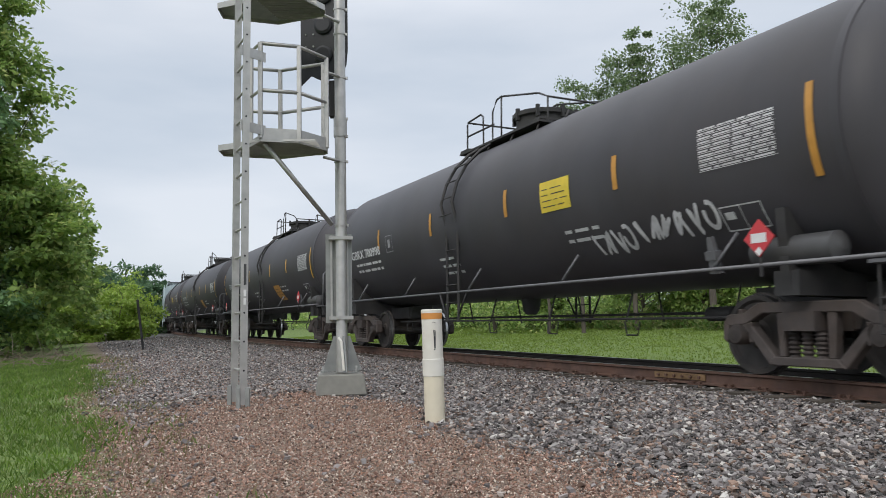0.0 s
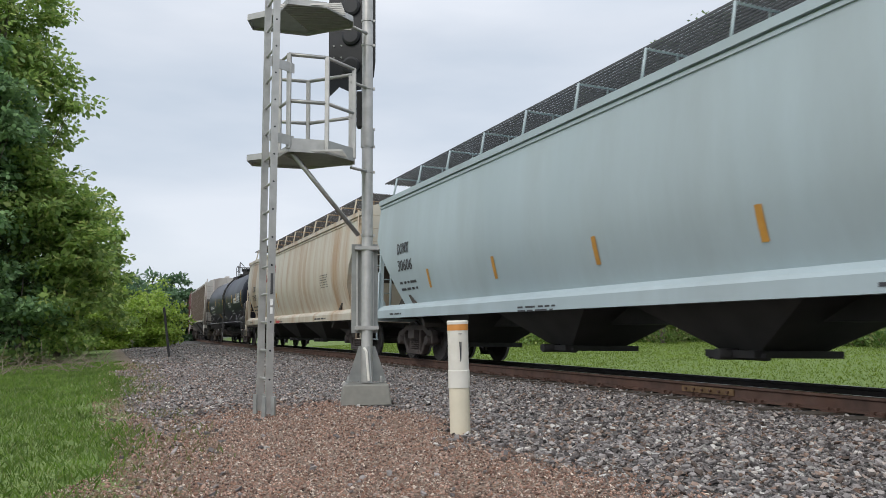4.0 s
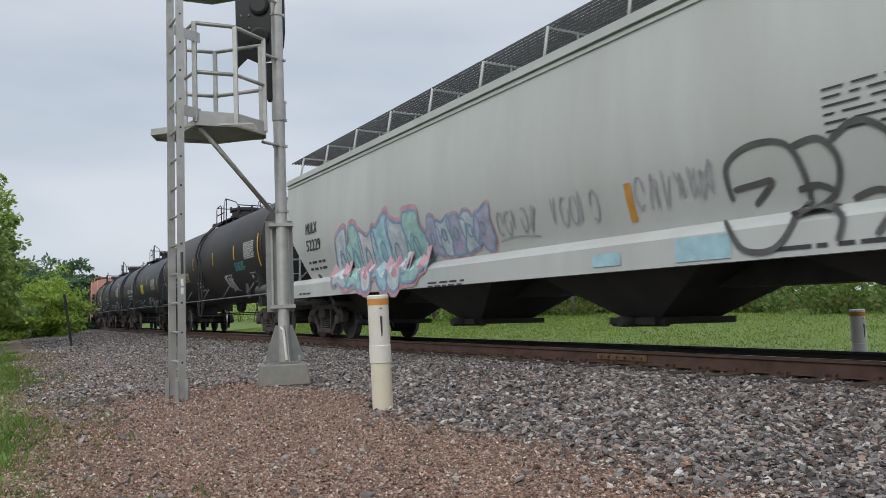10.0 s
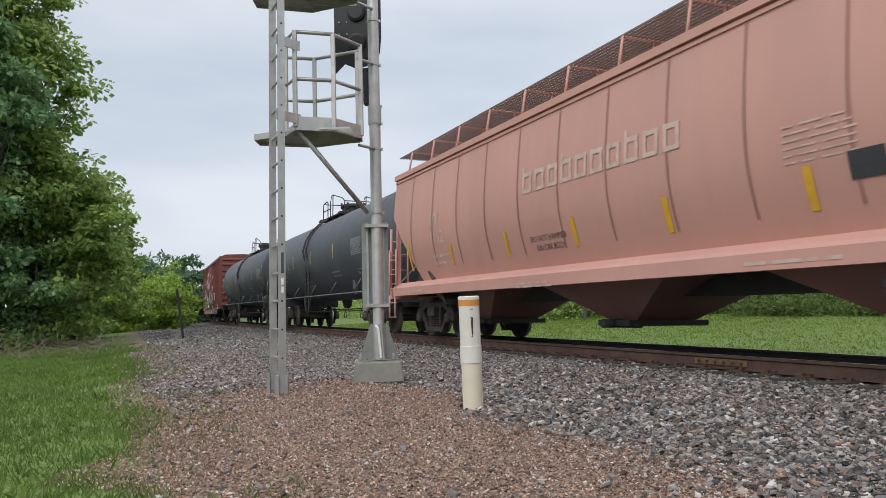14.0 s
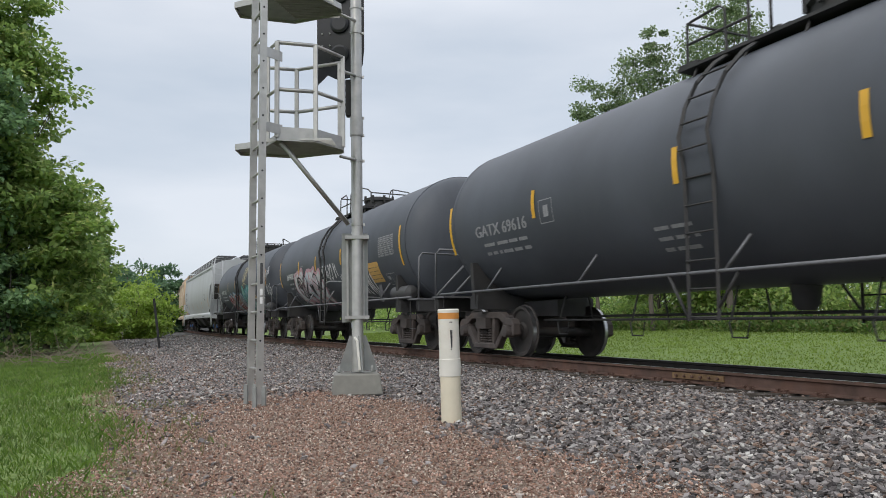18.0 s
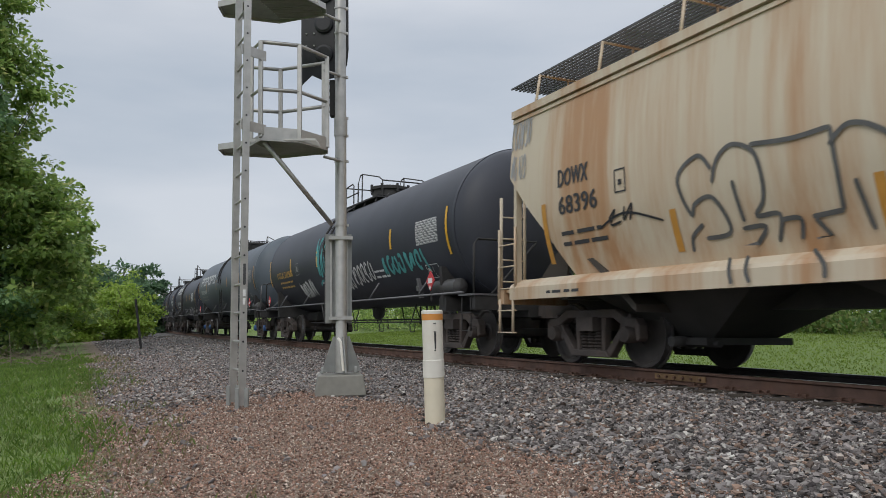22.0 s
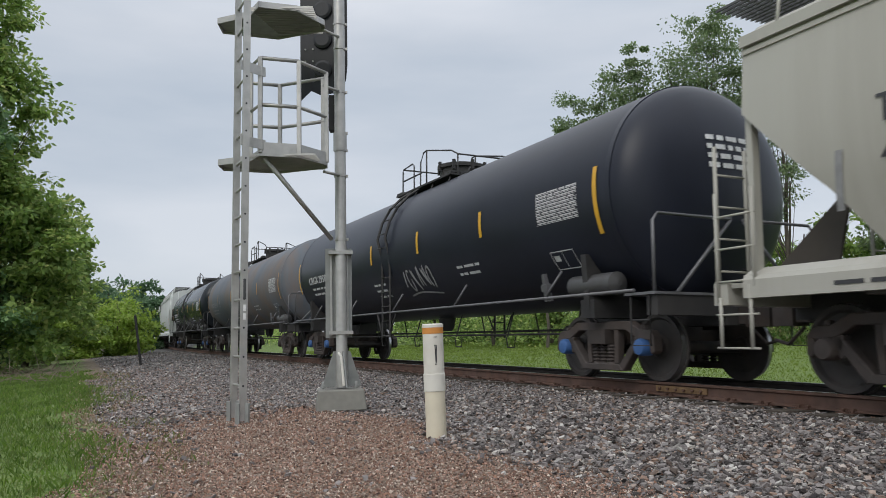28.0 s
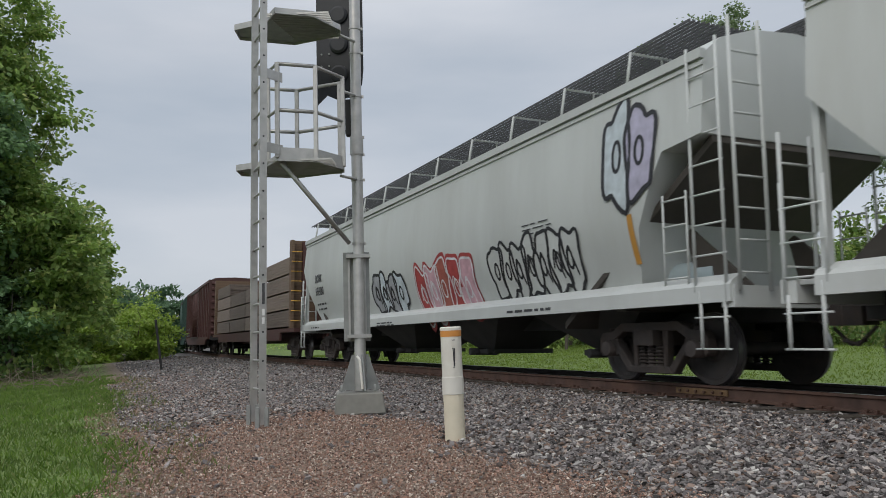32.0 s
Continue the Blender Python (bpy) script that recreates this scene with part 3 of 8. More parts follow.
    for foot, nm in ((n0, "near"), (f0, "far")):
        bm = bmesh.new()
        d = (f0 - n0).normalized()
        w = Vector((-d.y, d.x, 0))
        for sx, sy, h0, h1 in ((0.0, 0.0, 0.05, 5.9),):
            p0, p1 = foot + Vector((0, 0, -0.16)), foot + lean
            cs = [(-0.038, -0.014), (0.038, -0.014), (0.038, 0.014), (-0.038, 0.014)]
            lo = [bm.verts.new(p0 + w * a + d * b) for a, b in cs]
            hi = [bm.verts.new(p1 + w * a + d * b) for a, b in cs]
            bm.faces.new(lo)
            bm.faces.new(hi)
            for i in range(4):
                bm.faces.new((lo[i], lo[(i + 1) % 4], hi[(i + 1) % 4], hi[i]))
        rl = part("ladder_rail", bm, GALV, root, "silver ladder rail with bolt holes")
        bm = bmesh.new()
        p = foot + Vector((0, 0, -0.02))
        for s in (-0.048, 0.048):
            q = p + w * s
            box(bm, q.x - 0.02, q.x + 0.02, q.y - 0.03, q.y + 0.03, -0.24, 0.02)
        part("foot_angle", bm, GALV_DARK, rl)
        for i in range(19):
            z = 0.2 + 0.305 * i
            c = foot + lean * (z / 5.9) + Vector((0, 0, 0))
            bm = bmesh.new()
            out = d * (-0.0155 if nm == "near" else 0.0155)
            tube(bm, [Vector((c.x, c.y, z)) + out * 0.9, Vector((c.x, c.y, z)) + out * 1.12], 0.011, 8)
            part("bolt_hole", bm, BLACK_PLATE, rl)
    for i in range(19):
        z = 0.2 + 0.305 * i
        k = lean * (z / 5.9)
        bm = bmesh.new()
        tube(bm, [(n0.x + k.x, n0.y + k.y, z), (f0.x + k.x, f0.y + k.y, z)], 0.014, 8)
        part("rung", bm, GALV, root)
    for z, col in ((1.22, DARK_PAINT), (1.02, WHITE_SIGN), (0.93, WHITE_SIGN)):
        bm = bmesh.new()
        c = n0 + lean * (z / 5.9)
        hgt = 0.11 if col is DARK_PAINT else 0.035
        q = c - (f0 - n0).normalized() * 0.017
        box(bm, q.x - 0.018, q.x + 0.018, q.y - 0.002, q.y + 0.002, z - hgt, z + hgt)
        part("sticker", bm, col, root)

    # platforms
    def platform(z, ox, oy, railing):
        plan = [(-1.97, 8.58), (-1.56, 8.72), (-1.31, 9.14), (-1.33, 9.32), (-1.95, 9.57), (-2.32, 9.45), (-2.58, 9.34), (-2.56, 9.03), (-2.3, 8.95), (-2.14, 8.85)]
        plan = [P(x + ox, y + oy, 0)[:2] for x, y in plan]
        bm = bmesh.new()
        prism(bm, plan, z, z + 0.03, "z")
        deck = part("platform_deck", bm, GALV_DARK, root, "grey grating platform deck")
        x0, x1 = min(p[0] for p in plan), max(p[0] for p in plan)
        for i in range(16):
            yy = plan[0][1] + 0.08 + 0.052 * i
            bm = bmesh.new()
            box(bm, max(x0, -0.95 + 0.012 * i) + 0.03, x1 - 0.06, yy - 0.006, yy + 0.006, z - 0.022, z - 0.001)
            part("grating_bar", bm, GALV, deck)
        edge_pts = plan[:5] + [plan[6], plan[7], plan[9]]
        n = len(edge_pts)
        for i in range(n):
            p, q = Vector((*edge_pts[i], 0)), Vector((*edge_pts[(i + 1) % n], 0))
            d = (q - p).normalized()
            w = Vector((-d.y, d.x, 0)) * 0.006
            front = i < 3
            bm = bmesh.new()
            top = z + (0.12 if front and railing else 0.035)
            vs = [bm.verts.new(v) for v in (p - w + Vector((0, 0, z - 0.035)), q - w + Vector((0, 0, z - 0.035)), q - w + Vector((0, 0, top)), p - w + Vector((0, 0, top)), p + w + Vector((0, 0, z - 0.035)), q + w + Vector((0, 0, z - 0.035)), q + w + Vector((0, 0, top)), p + w + Vector((0, 0, top)))]
            for f in ((0, 1, 2, 3), (7, 6, 5, 4), (0, 4, 5, 1), (2, 6, 7, 3), (1, 5, 6, 2), (0, 3, 7, 4)):
                bm.faces.new([vs[k] for k in f])
            part("toe_board" if front else "edge_angle", bm, GALV, root)
        if not railing:
            return
        posts = [plan[0], plan[1], plan[2], plan[4], plan[9], ((plan[3][0] - 0.05), plan[3][1] + 0.03)]
        for x, y in posts:
            bm = bmesh.new()
            box(bm, x - 0.024, x + 0.024, y - 0.024, y + 0.024, z, z + 1.10)
            part("rail_post", done(bm, "rail_post", GALV, 0.004), None, root)
        loop = [plan[9], plan[0], plan[1], plan[2]]
        back = [plan[9], plan[5], plan[4], plan[3]]
        for rail_z in (z + 0.55, z + 1.09):
            for run in (loop, back):
                for p, q in zip(run, run[1:]):
                    bm = bmesh.new()
                    tube(bm, [(*p, rail_z), (*q, rail_z)], 0.023, 4)
                    part("guard_rail", bm, GALV, root)

    platform(2.75, 0, 0, True)
    platform(4.47, -0.02, 0.0, False)
    for z0, z1 in ((2.72, 1.87),):
        bm = bmesh.new()
        tube(bm, [(-0.75, -0.85, z0), (-0.10, -0.08, z1)], 0.034, 4)
        part("brace", bm, GALV, root)
    for z in (2.66, 3.72, 4.42):
        bm = bmesh.new()
        tube(bm, [(-0.16, -0.30, z), (0, -0.06, z)], 0.018, 6)
        part("stand_off", bm, GALV, root)
    for z in (2.84, 3.68):
        bm = bmesh.new()
        a, e = Vector((n0.x - 0.03, n0.y - 0.03, z)), Vector((-0.72, -0.93, z))
        w = Vector((0, 0, 0.055))
        k = (e - a).cross(w).normalized() * 0.006
        vs = [bm.verts.new(v) for v in (a - w - k, e - w - k, e + w - k, a + w - k, a - w + k, e - w + k, e + w + k, a + w + k)]
        for f in ((0, 1, 2, 3), (7, 6, 5, 4), (0, 4, 5, 1), (2, 6, 7, 3), (1, 5, 6, 2), (0, 3, 7, 4)):
            bm.faces.new([vs[i] for i in f])
        part("ladder_tie", bm, GALV, root, "flat silver tie plate from ladder to platform")
    # signal head: the back of its black target board
    hd = bmesh.new()
    outline = [(-0.50, 5.3), (-0.50, 3.95), (-0.50, 3.70), (-0.36, 3.83), (-0.22, 3.76), (0.02, 3.80), (0.10, 3.95), (0.12, 4.15), (0.12, 5.3), (-0.05, 5.5), (-0.32, 5.5)]
    prism(hd, outline, 0.30, 0.315)
    head = part("signal_head", hd, BLACK_PLATE, root, "black signal target board seen from behind", pose(-0.085, 0, 0.03, 0, 0, -6))
    for z in (4.1, 4.5, 4.9):
        bm = bmesh.new()
        lathe(bm, [(0.255, 0.09), (0.27, 0.12), (0.298, 0.125)], "y", 20, True, (-0.2, 0, z))
        part("lamp_housing", bm, BLACK_PLATE, head)
    for z in (3.95, 4.22, 4.38, 4.66):
        for x in (-0.43, -0.33):
            bm = bmesh.new()
            lathe(bm, [(0.285, 0.012), (0.3, 0.012)], "y", 6, False, (x, 0, z))
            part("bolt", bm, GALV_DARK, head)
    bm = bmesh.new()
    box(bm, -0.14, -0.04, 0.02, 0.16, 3.25, 3.7)
    for i in range(5):
        tube(bm, [(-0.15, 0.05, 3.3 + 0.09 * i), (-0.03, 0.05, 3.33 + 0.09 * i)], 0.014, 6)
    part("mounting_bracket", bm, UNDER, root, "dark bolted mounting bracket")


build_signal()


def build_marker_post():
    root = thing("marker_post", "leaning white plastic pipe marker post with orange band in gravel", "marker post", m=pose(-0.06, 7.21, -0.228, 0, -0.9, 0))
    for nm, prof, m_, lb in (("lower_pipe", [(-0.05, 0.092), (0.435, 0.092)], PVC_OLD, "stained cream lower pipe"), ("collar", [(0.415, 0.093), (0.418, 0.0985), (0.57, 0.0985), (0.575, 0.093)], PVC, ""), ("upper_pipe", [(0.575, 0.094), (0.938, 0.094)], PVC, ""), ("orange_band", [(0.933, 0.0965), (0.99, 0.0965)], ORANGE_BAND, "orange reflective band"), ("cap", [(0.988, 0.098), (1.013, 0.098), (1.023, 0.09)], PVC, "")):
        bm = bmesh.new()
        lathe(bm, prof, "z", 28)
        part(nm, bm, m_, root, lb)
    bm = bmesh.new()

    def skin(ang, z):
        return (0.0955 * math.sin(ang), -0.0955 * math.cos(ang), z)

    for k in range(3):
        a = 0.12 + 0.1 * k
        tube(bm, [skin(a - 0.02, 0.903), skin(a + 0.02, 0.903)], 0.006, 6)
    part("dots", bm, DARK_PAINT, root)
    bm = bmesh.new()
    tube(bm, [skin(0.12, 0.828), skin(0.3, 0.828), skin(0.26, 0.70), skin(0.24, 0.67)], 0.005, 5)
    tube(bm, [skin(0.17, 0.828), skin(0.22, 0.67)], 0.004, 5)
    tube(bm, [skin(0.14, 0.66), skin(0.26, 0.66)], 0.005, 5)
    part("stencil_mark", bm, DARK_PAINT, root, "dark stencilled mark")
    far = copy_thing(root, pose(6.33, 10.2, -0.61))
    tagged(far, "upright white plastic marker post on the grass beyond the track")


build_marker_post()


def build_far_post():
    bm = bmesh.new()
    box(bm, -0.045, 0.045, -0.012, 0.012, 0, 1.95)
    box(bm, -0.012, 0.012, -0.05, 0.012, 0, 1.95)
    r = thing("steel_post", "thin dark steel post leaning beside the ballast", "post", m=pose(-11.3, 29.83, -0.3, 0, -7, 20))
    part("post", bm, UNDER, r)


build_far_post()

# ---- plants ----
LEAF = island_mat("broad_leaves", [(0.154, 0.247, 0.074), (0.264, 0.388, 0.104), (0.399, 0.529, 0.146), (0.206, 0.325, 0.104), (0.581, 0.620, 0.218)], 0.55, 0, 40, 0.2, 0.5, nscale=0.6)
LEAF_DARK = island_mat("dark_leaves", [(0.130, 0.234, 0.104), (0.221, 0.360, 0.158), (0.333, 0.497, 0.217), (0.185, 0.309, 0.176)], 0.6, 0, 40, 0.25, 0.5, nscale=0.5)
LEAF_YELLOW = island_mat("yellow_green_leaves", [(0.232, 0.350, 0.049), (0.319, 0.448, 0.070), (0.174, 0.280, 0.042), (0.392, 0.476, 0.112)], 0.6, 0, 40, 0.2, 0.45, nscale=0.7)
LEAF_FAR = island_mat("far_leaves", [(0.081, 0.152, 0.085), (0.114, 0.202, 0.107), (0.149, 0.242, 0.118)], 0.7, 0, 40, 0.25, 0.5, nscale=0.2)
LEAF_POPLAR = island_mat("poplar_leaves", [(0.123, 0.182, 0.086), (0.182, 0.255, 0.121), (0.272, 0.347, 0.172), (0.149, 0.215, 0.113)], 0.5, 0, 40, 0.2, 0.5, nscale=0.5)
BARK = mat("grey_bark", (0.10, 0.085, 0.07), 0.9, 0, 0.3, 5, 0.5, 20, stretch=(1, 1, 0.25))
TWIG = mat("dry_twigs", (0.20, 0.16, 0.125), 0.9, 0, 0.3, 9, 0.2)
GRASS = island_mat("lawn_blades", [(0.066, 0.129, 0.017), (0.117, 0.203, 0.025), (0.164, 0.250, 0.043), (0.086, 0.156, 0.024), (0.211, 0.250, 0.085)], 0.6, 0, 40, 0.38, 0.45, nscale=1.4)
FAR_GRASS = island_mat("far_lawn_blades", [(0.150, 0.225, 0.032), (0.178, 0.258, 0.040), (0.205, 0.285, 0.052), (0.165, 0.240, 0.038), (0.220, 0.280, 0.075)], 0.65, 0, 40, 0.3, 0.4, nscale=0.9)
WEED = island_mat("tall_weeds", [(0.065, 0.130, 0.026), (0.117, 0.195, 0.039), (0.182, 0.221, 0.065), (0.078, 0.156, 0.039), (0.247, 0.221, 0.104)], 0.7, 0, 40, 0.2, 0.45, nscale=0.8)


def leaf_mesh(name, clumps, size, material, droop=0.3):
    """Leaves: kite-shaped blades folded along the middle, scattered about clump centres. clumps: (x, y, z, rx, ry, rz, count)."""
    cs, ds = [], []
    for x, y, z, rx, ry, rz, n in clumps:
        d = RNG.normal(0, 1, (n, 3))
        d /= np.linalg.norm(d, axis=1)[:, None] + 1e-6
        rad = RNG.random(n) ** 0.45
        ds.append(d)
        cs.append(np.array([x, y, z]) + d * rad[:, None] * np.array([rx, ry, rz]))
    c, out = np.concatenate(cs), np.concatenate(ds)
    n = len(c)
    u = RNG.normal(0, 0.6, (n, 3)) + out * (0.9, 0.9, 0.3)
    u[:, 2] -= droop
    u /= np.linalg.norm(u, axis=1)[:, None]
    t = RNG.normal(0, 0.45, (n, 3)) + (0, 0, 1)
    w = np.cross(u, t)
    w /= np.linalg.norm(w, axis=1)[:, None] + 1e-6
    s = size * (0.6 + 0.8 * RNG.random(n))[:, None]
    v = np.stack([c, c + u * s * 0.5 + w * s * 0.32, c + u * s, c + u * s * 0.5 - w * s * 0.32], 1).reshape(-1, 3)
    f = np.arange(4 * n).reshape(-1, 4)
    return raw(name, v, f, material)


def tree(x, y, h, crowns, leaves, size, material, label, lean=0.0, group="", bare=0.25, trunk_r=0.16, per=26):
    """A tapered trunk with limbs to clumps of leaves. crowns: (dx, dy, z, rx, ry, rz) lobes that hold the clumps."""
    z0 = -0.45
    root = thing("tree", label, "tree", group, m=pose(x, y, z0))
    bm = bmesh.new()
    top = Vector((lean, 0, h * 0.8))
    pts = [Vector((0, 0, 0)).lerp(top, k / 7) + Vector((0.12 * math.sin(k * 1.7 + x), 0.12 * math.cos(k * 2.3 + y), 0)) * (k > 0) for k in range(8)]
    tube(bm, pts, trunk_r, 9, True, trunk_r * 0.25)
    part("trunk", bm, BARK, root)
    clumps, limb = [], bmesh.new()
    total = sum(c[3] * c[4] * c[5] for c in crowns)
    for cx, cy, cz, rx, ry, rz in crowns:
        n = max(4, int(per * (rx * ry * rz / total) ** 0.8 * len(crowns) ** 0.2))
        for _ in range(n):
            d = RNG.normal(0, 1, 3)
            d /= np.linalg.norm(d)
            p = np.array([cx, cy, cz]) + d * np.array([rx, ry, rz]) * RNG.random() ** 0.35
            r = 0.225 * (rx + ry + rz) / 3 * (0.7 + 0.8 * RNG.random())
            clumps.append((*p, r * 1.3, r * 1.3, r * 0.6, 0))
            k = min(0.95, max(0.2, (p[2] - 0.12 * h) / h))
            a = Vector((0, 0, 0)).lerp(top, min(k * 0.8, 1.0))
            e = Vector(p)
            mid = a.lerp(e, 0.5) + Vector((0, 0, -0.06 * (e - a).length))
            if RNG.random() < 0.3:
                tube(limb, [a, mid, e], 0.015 + trunk_r * 0.16, 5, False, 0.008)
    each = leaves // len(clumps)
    clumps = [(*c[:6], int(each * (0.5 + RNG.random()))) for c in clumps]
    part("bough", limb, BARK, root)
    part("crown", leaf_mesh("crown", clumps, size, material), None, root)
    return root


def plant_trees():
    big = "tall leafy green tree at the edge of the grass"
    tree(-17.4, 28.0, 15.5, [(0.1, 0, 9.8, 2.7, 2.6, 3.4), (-0.2, 0, 13.4, 2.3, 2.2, 2.6), (0.2, 0, 5.6, 3.2, 2.6, 2.8), (2.2, 0, 5.6, 1.9, 2.0, 1.8), (3.5, -0.3, 4.2, 1.7, 1.8, 1.4), (2.5, 0, 9.5, 1.0, 0.7, 0.4), (2.4, 0, 2.2, 2.2, 2.0, 1.6)], 46000, 0.23, LEAF, big, per=170)
    tree(-16.7, 25.4, 12.5, [(0, 0, 8.4, 1.9, 2.0, 2.8), (-0.6, 0, 4.8, 2.4, 2.0, 2.6), (-0.8, 0, 11.2, 1.5, 1.6, 1.7)], 25000, 0.23, LEAF_DARK, big, per=100)
    tree(-20.6, 27.5, 13.5, [(0, 0, 8, 3.2, 3.0, 4.6), (0.5, 0, 3, 3.2, 2.8, 2.4)], 14000, 0.24, LEAF_DARK, big, per=60)
    tree(-18.9, 36.0, 9.0, [(0, 0, 5.2, 2.4, 2.6, 2.8), (1.4, 0, 3.2, 1.9, 2.2, 2.0), (0.6, 0, 1.6, 2.4, 2.2, 1.3)], 14000, 0.24, LEAF, "leafy bright green tree behind the grass", per=60)
    tree(-15.3, 26.6, 3.9, [(0, 0, 2.0, 1.6, 1.5, 1.6), (-1.6, 0, 1.7, 1.6, 1.4, 1.6)], 9000, 0.2, LEAF_DARK, "low dark leafy tree over the grass", trunk_r=0.07, per=50)
    for x, y, h, s, mt in ((-21.7, 46, 4.8, 2.0, LEAF_YELLOW), (-20.0, 49, 4.2, 1.8, LEAF_YELLOW), (-24.2, 50, 5.4, 2.3, LEAF_YELLOW), (-21.9, 41, 3.6, 1.7, LEAF_YELLOW), (-24.4, 44, 4.4, 2.0, LEAF), (-22.6, 55, 5.2, 2.4, LEAF_YELLOW)):
        b = tree(x, y, h, [(0, 0, h * 0.52, s, s, h * 0.42), (0.6 * s, 0, h * 0.3, s * 0.8, s * 0.7, h * 0.28), (-0.2 * s, 0, h * 0.2, s * 1.2, s, h * 0.2)], 6500, 0.2, mt, "rounded yellow-green bush beyond the grass", trunk_r=0.05, per=48, group="bushes up the line")
        b.name = "bush"
        tagged(b, category="bush")
    for i in range(7):
        x, y = -50 + 2.0 * i + RNG.uniform(-1, 1), 92 + 9 * math.sin(i * 1.9) + i * 1.5
        h = 10.2 + 2.2 * math.sin(i * 2.7) - 0.12 * i
        tree(x, y, h, [(0, 0, h * 0.6, 2.6, 2.6, h * 0.36), (0.5, 0, h * 0.35, 3.0, 3.0, h * 0.26)], 2000, 0.5, LEAF_FAR, "distant dark green tree in the tree line", trunk_r=0.15, per=22, group="far tree line")
    for x, y, h in ((-37.5, 76, 7.2), (-34.8, 78, 6.8), (-32.4, 77, 7.2), (-30.6, 81, 6.8), (-33.6, 72, 6.6), (-31.2, 74, 6.9), (-29.0, 79, 7.0), (-28.2, 75, 6.2)):
        tree(x, y, h, [(0, 0, h * 0.6, 2.0, 2.0, h * 0.36), (0.4, 0, h * 0.32, 2.3, 2.2, h * 0.28)], 3200, 0.34, LEAF_FAR, "distant green tree behind the bushes", trunk_r=0.12, per=30, group="far tree line")
    # beyond the track
    tall, thin = "tall airy poplar with open crown beyond the track", "slender poplar with open crown beyond the track"
    tree(14.2, 41.0, 18.8, [(0, 0, 14.6, 2.6, 2.4, 3.4), (-1.5, 0, 11.6, 1.9, 1.8, 2.4), (2.2, 0, 13.2, 1.8, 1.8, 2.4), (0.6, 0, 17.2, 1.3, 1.3, 1.5), (0.4, 0, 9.0, 2.0, 2.0, 2.0)], 27000, 0.16, LEAF_POPLAR, tall, per=130, trunk_r=0.2)
    tree(10.4, 42.0, 17.0, [(0, 0, 13.2, 1.7, 1.6, 2.6), (-0.9, 0, 10.6, 1.5, 1.4, 2.0), (0.5, 0, 15.8, 0.8, 0.9, 1.2), (0.3, 0, 8.4, 1.5, 1.5, 1.6)], 15000, 0.16, LEAF_POPLAR, thin, per=90, trunk_r=0.14)
    tree(7.7, 43.0, 15.4, [(0, 0, 12.6, 1.5, 1.4, 2.1), (0.4, 0, 9.8, 1.5, 1.4, 2.0), (-0.5, 0, 7.6, 1.2, 1.2, 1.4)], 9500, 0.16, LEAF_POPLAR, thin, per=60, trunk_r=0.12)
    tree(5.9, 44.0, 12.2, [(0, 0, 9.6, 1.1, 1.1, 1.8), (0.2, 0, 7.0, 1.2, 1.2, 1.6)], 6500, 0.16, LEAF_POPLAR, thin, per=44, trunk_r=0.1)
    tree(18.4, 41.0, 15.6, [(0, 0, 12.0, 1.9, 2.0, 2.6), (-0.8, 0, 8.8, 2.0, 2.0, 2.2)], 8000, 0.16, LEAF_POPLAR, "leafy poplar beyond the track", per=50, trunk_r=0.16)
    tree(23.5, 40.0, 14.0, [(0, 0, 10.0, 2.4, 2.4, 3.0), (0.6, 0, 6.5, 2.4, 2.4, 2.4)], 8000, 0.22, LEAF_POPLAR, "leafy poplar beyond the track", per=44, trunk_r=0.16)
    tree(28.0, 38.0, 12.0, [(0, 0, 8.0, 2.8, 2.8, 3.2), (0, 0, 4.0, 2.6, 2.6, 2.4)], 7000, 0.24, LEAF, "leafy tree beyond the track", per=40, trunk_r=0.16)
    tree(33.0, 34.0, 11.0, [(0, 0, 7.0, 3.0, 3.0, 3.4), (0, 0, 3.5, 2.8, 2.8, 2.2)], 7000, 0.24, LEAF, "leafy tree beyond the track", per=40, trunk_r=0.16)
    for i, (x, y, h) in enumerate(((3.5, 52, 9.5), (-0.5, 62, 9.0), (-5, 74, 9.5), (7, 50, 8.5), (-11, 88, 10), (38, 30, 8), (18, 48, 8), (12, 47, 7.5), (15, 45, 7), (21, 45, 8), (25, 43, 8), (30, 42, 8.5), (35, 38, 8), (40, 33, 8.5), (46, 26, 8))):
        tree(x, y, h, [(0, 0, h * 0.55, 2.8, 2.8, h * 0.4), (1.4, 0, h * 0.35, 2.4, 2.4, h * 0.3)], 3500, 0.34, LEAF, "leafy tree in the woods beyond the track", trunk_r=0.14, per=26, group="woods beyond the track")


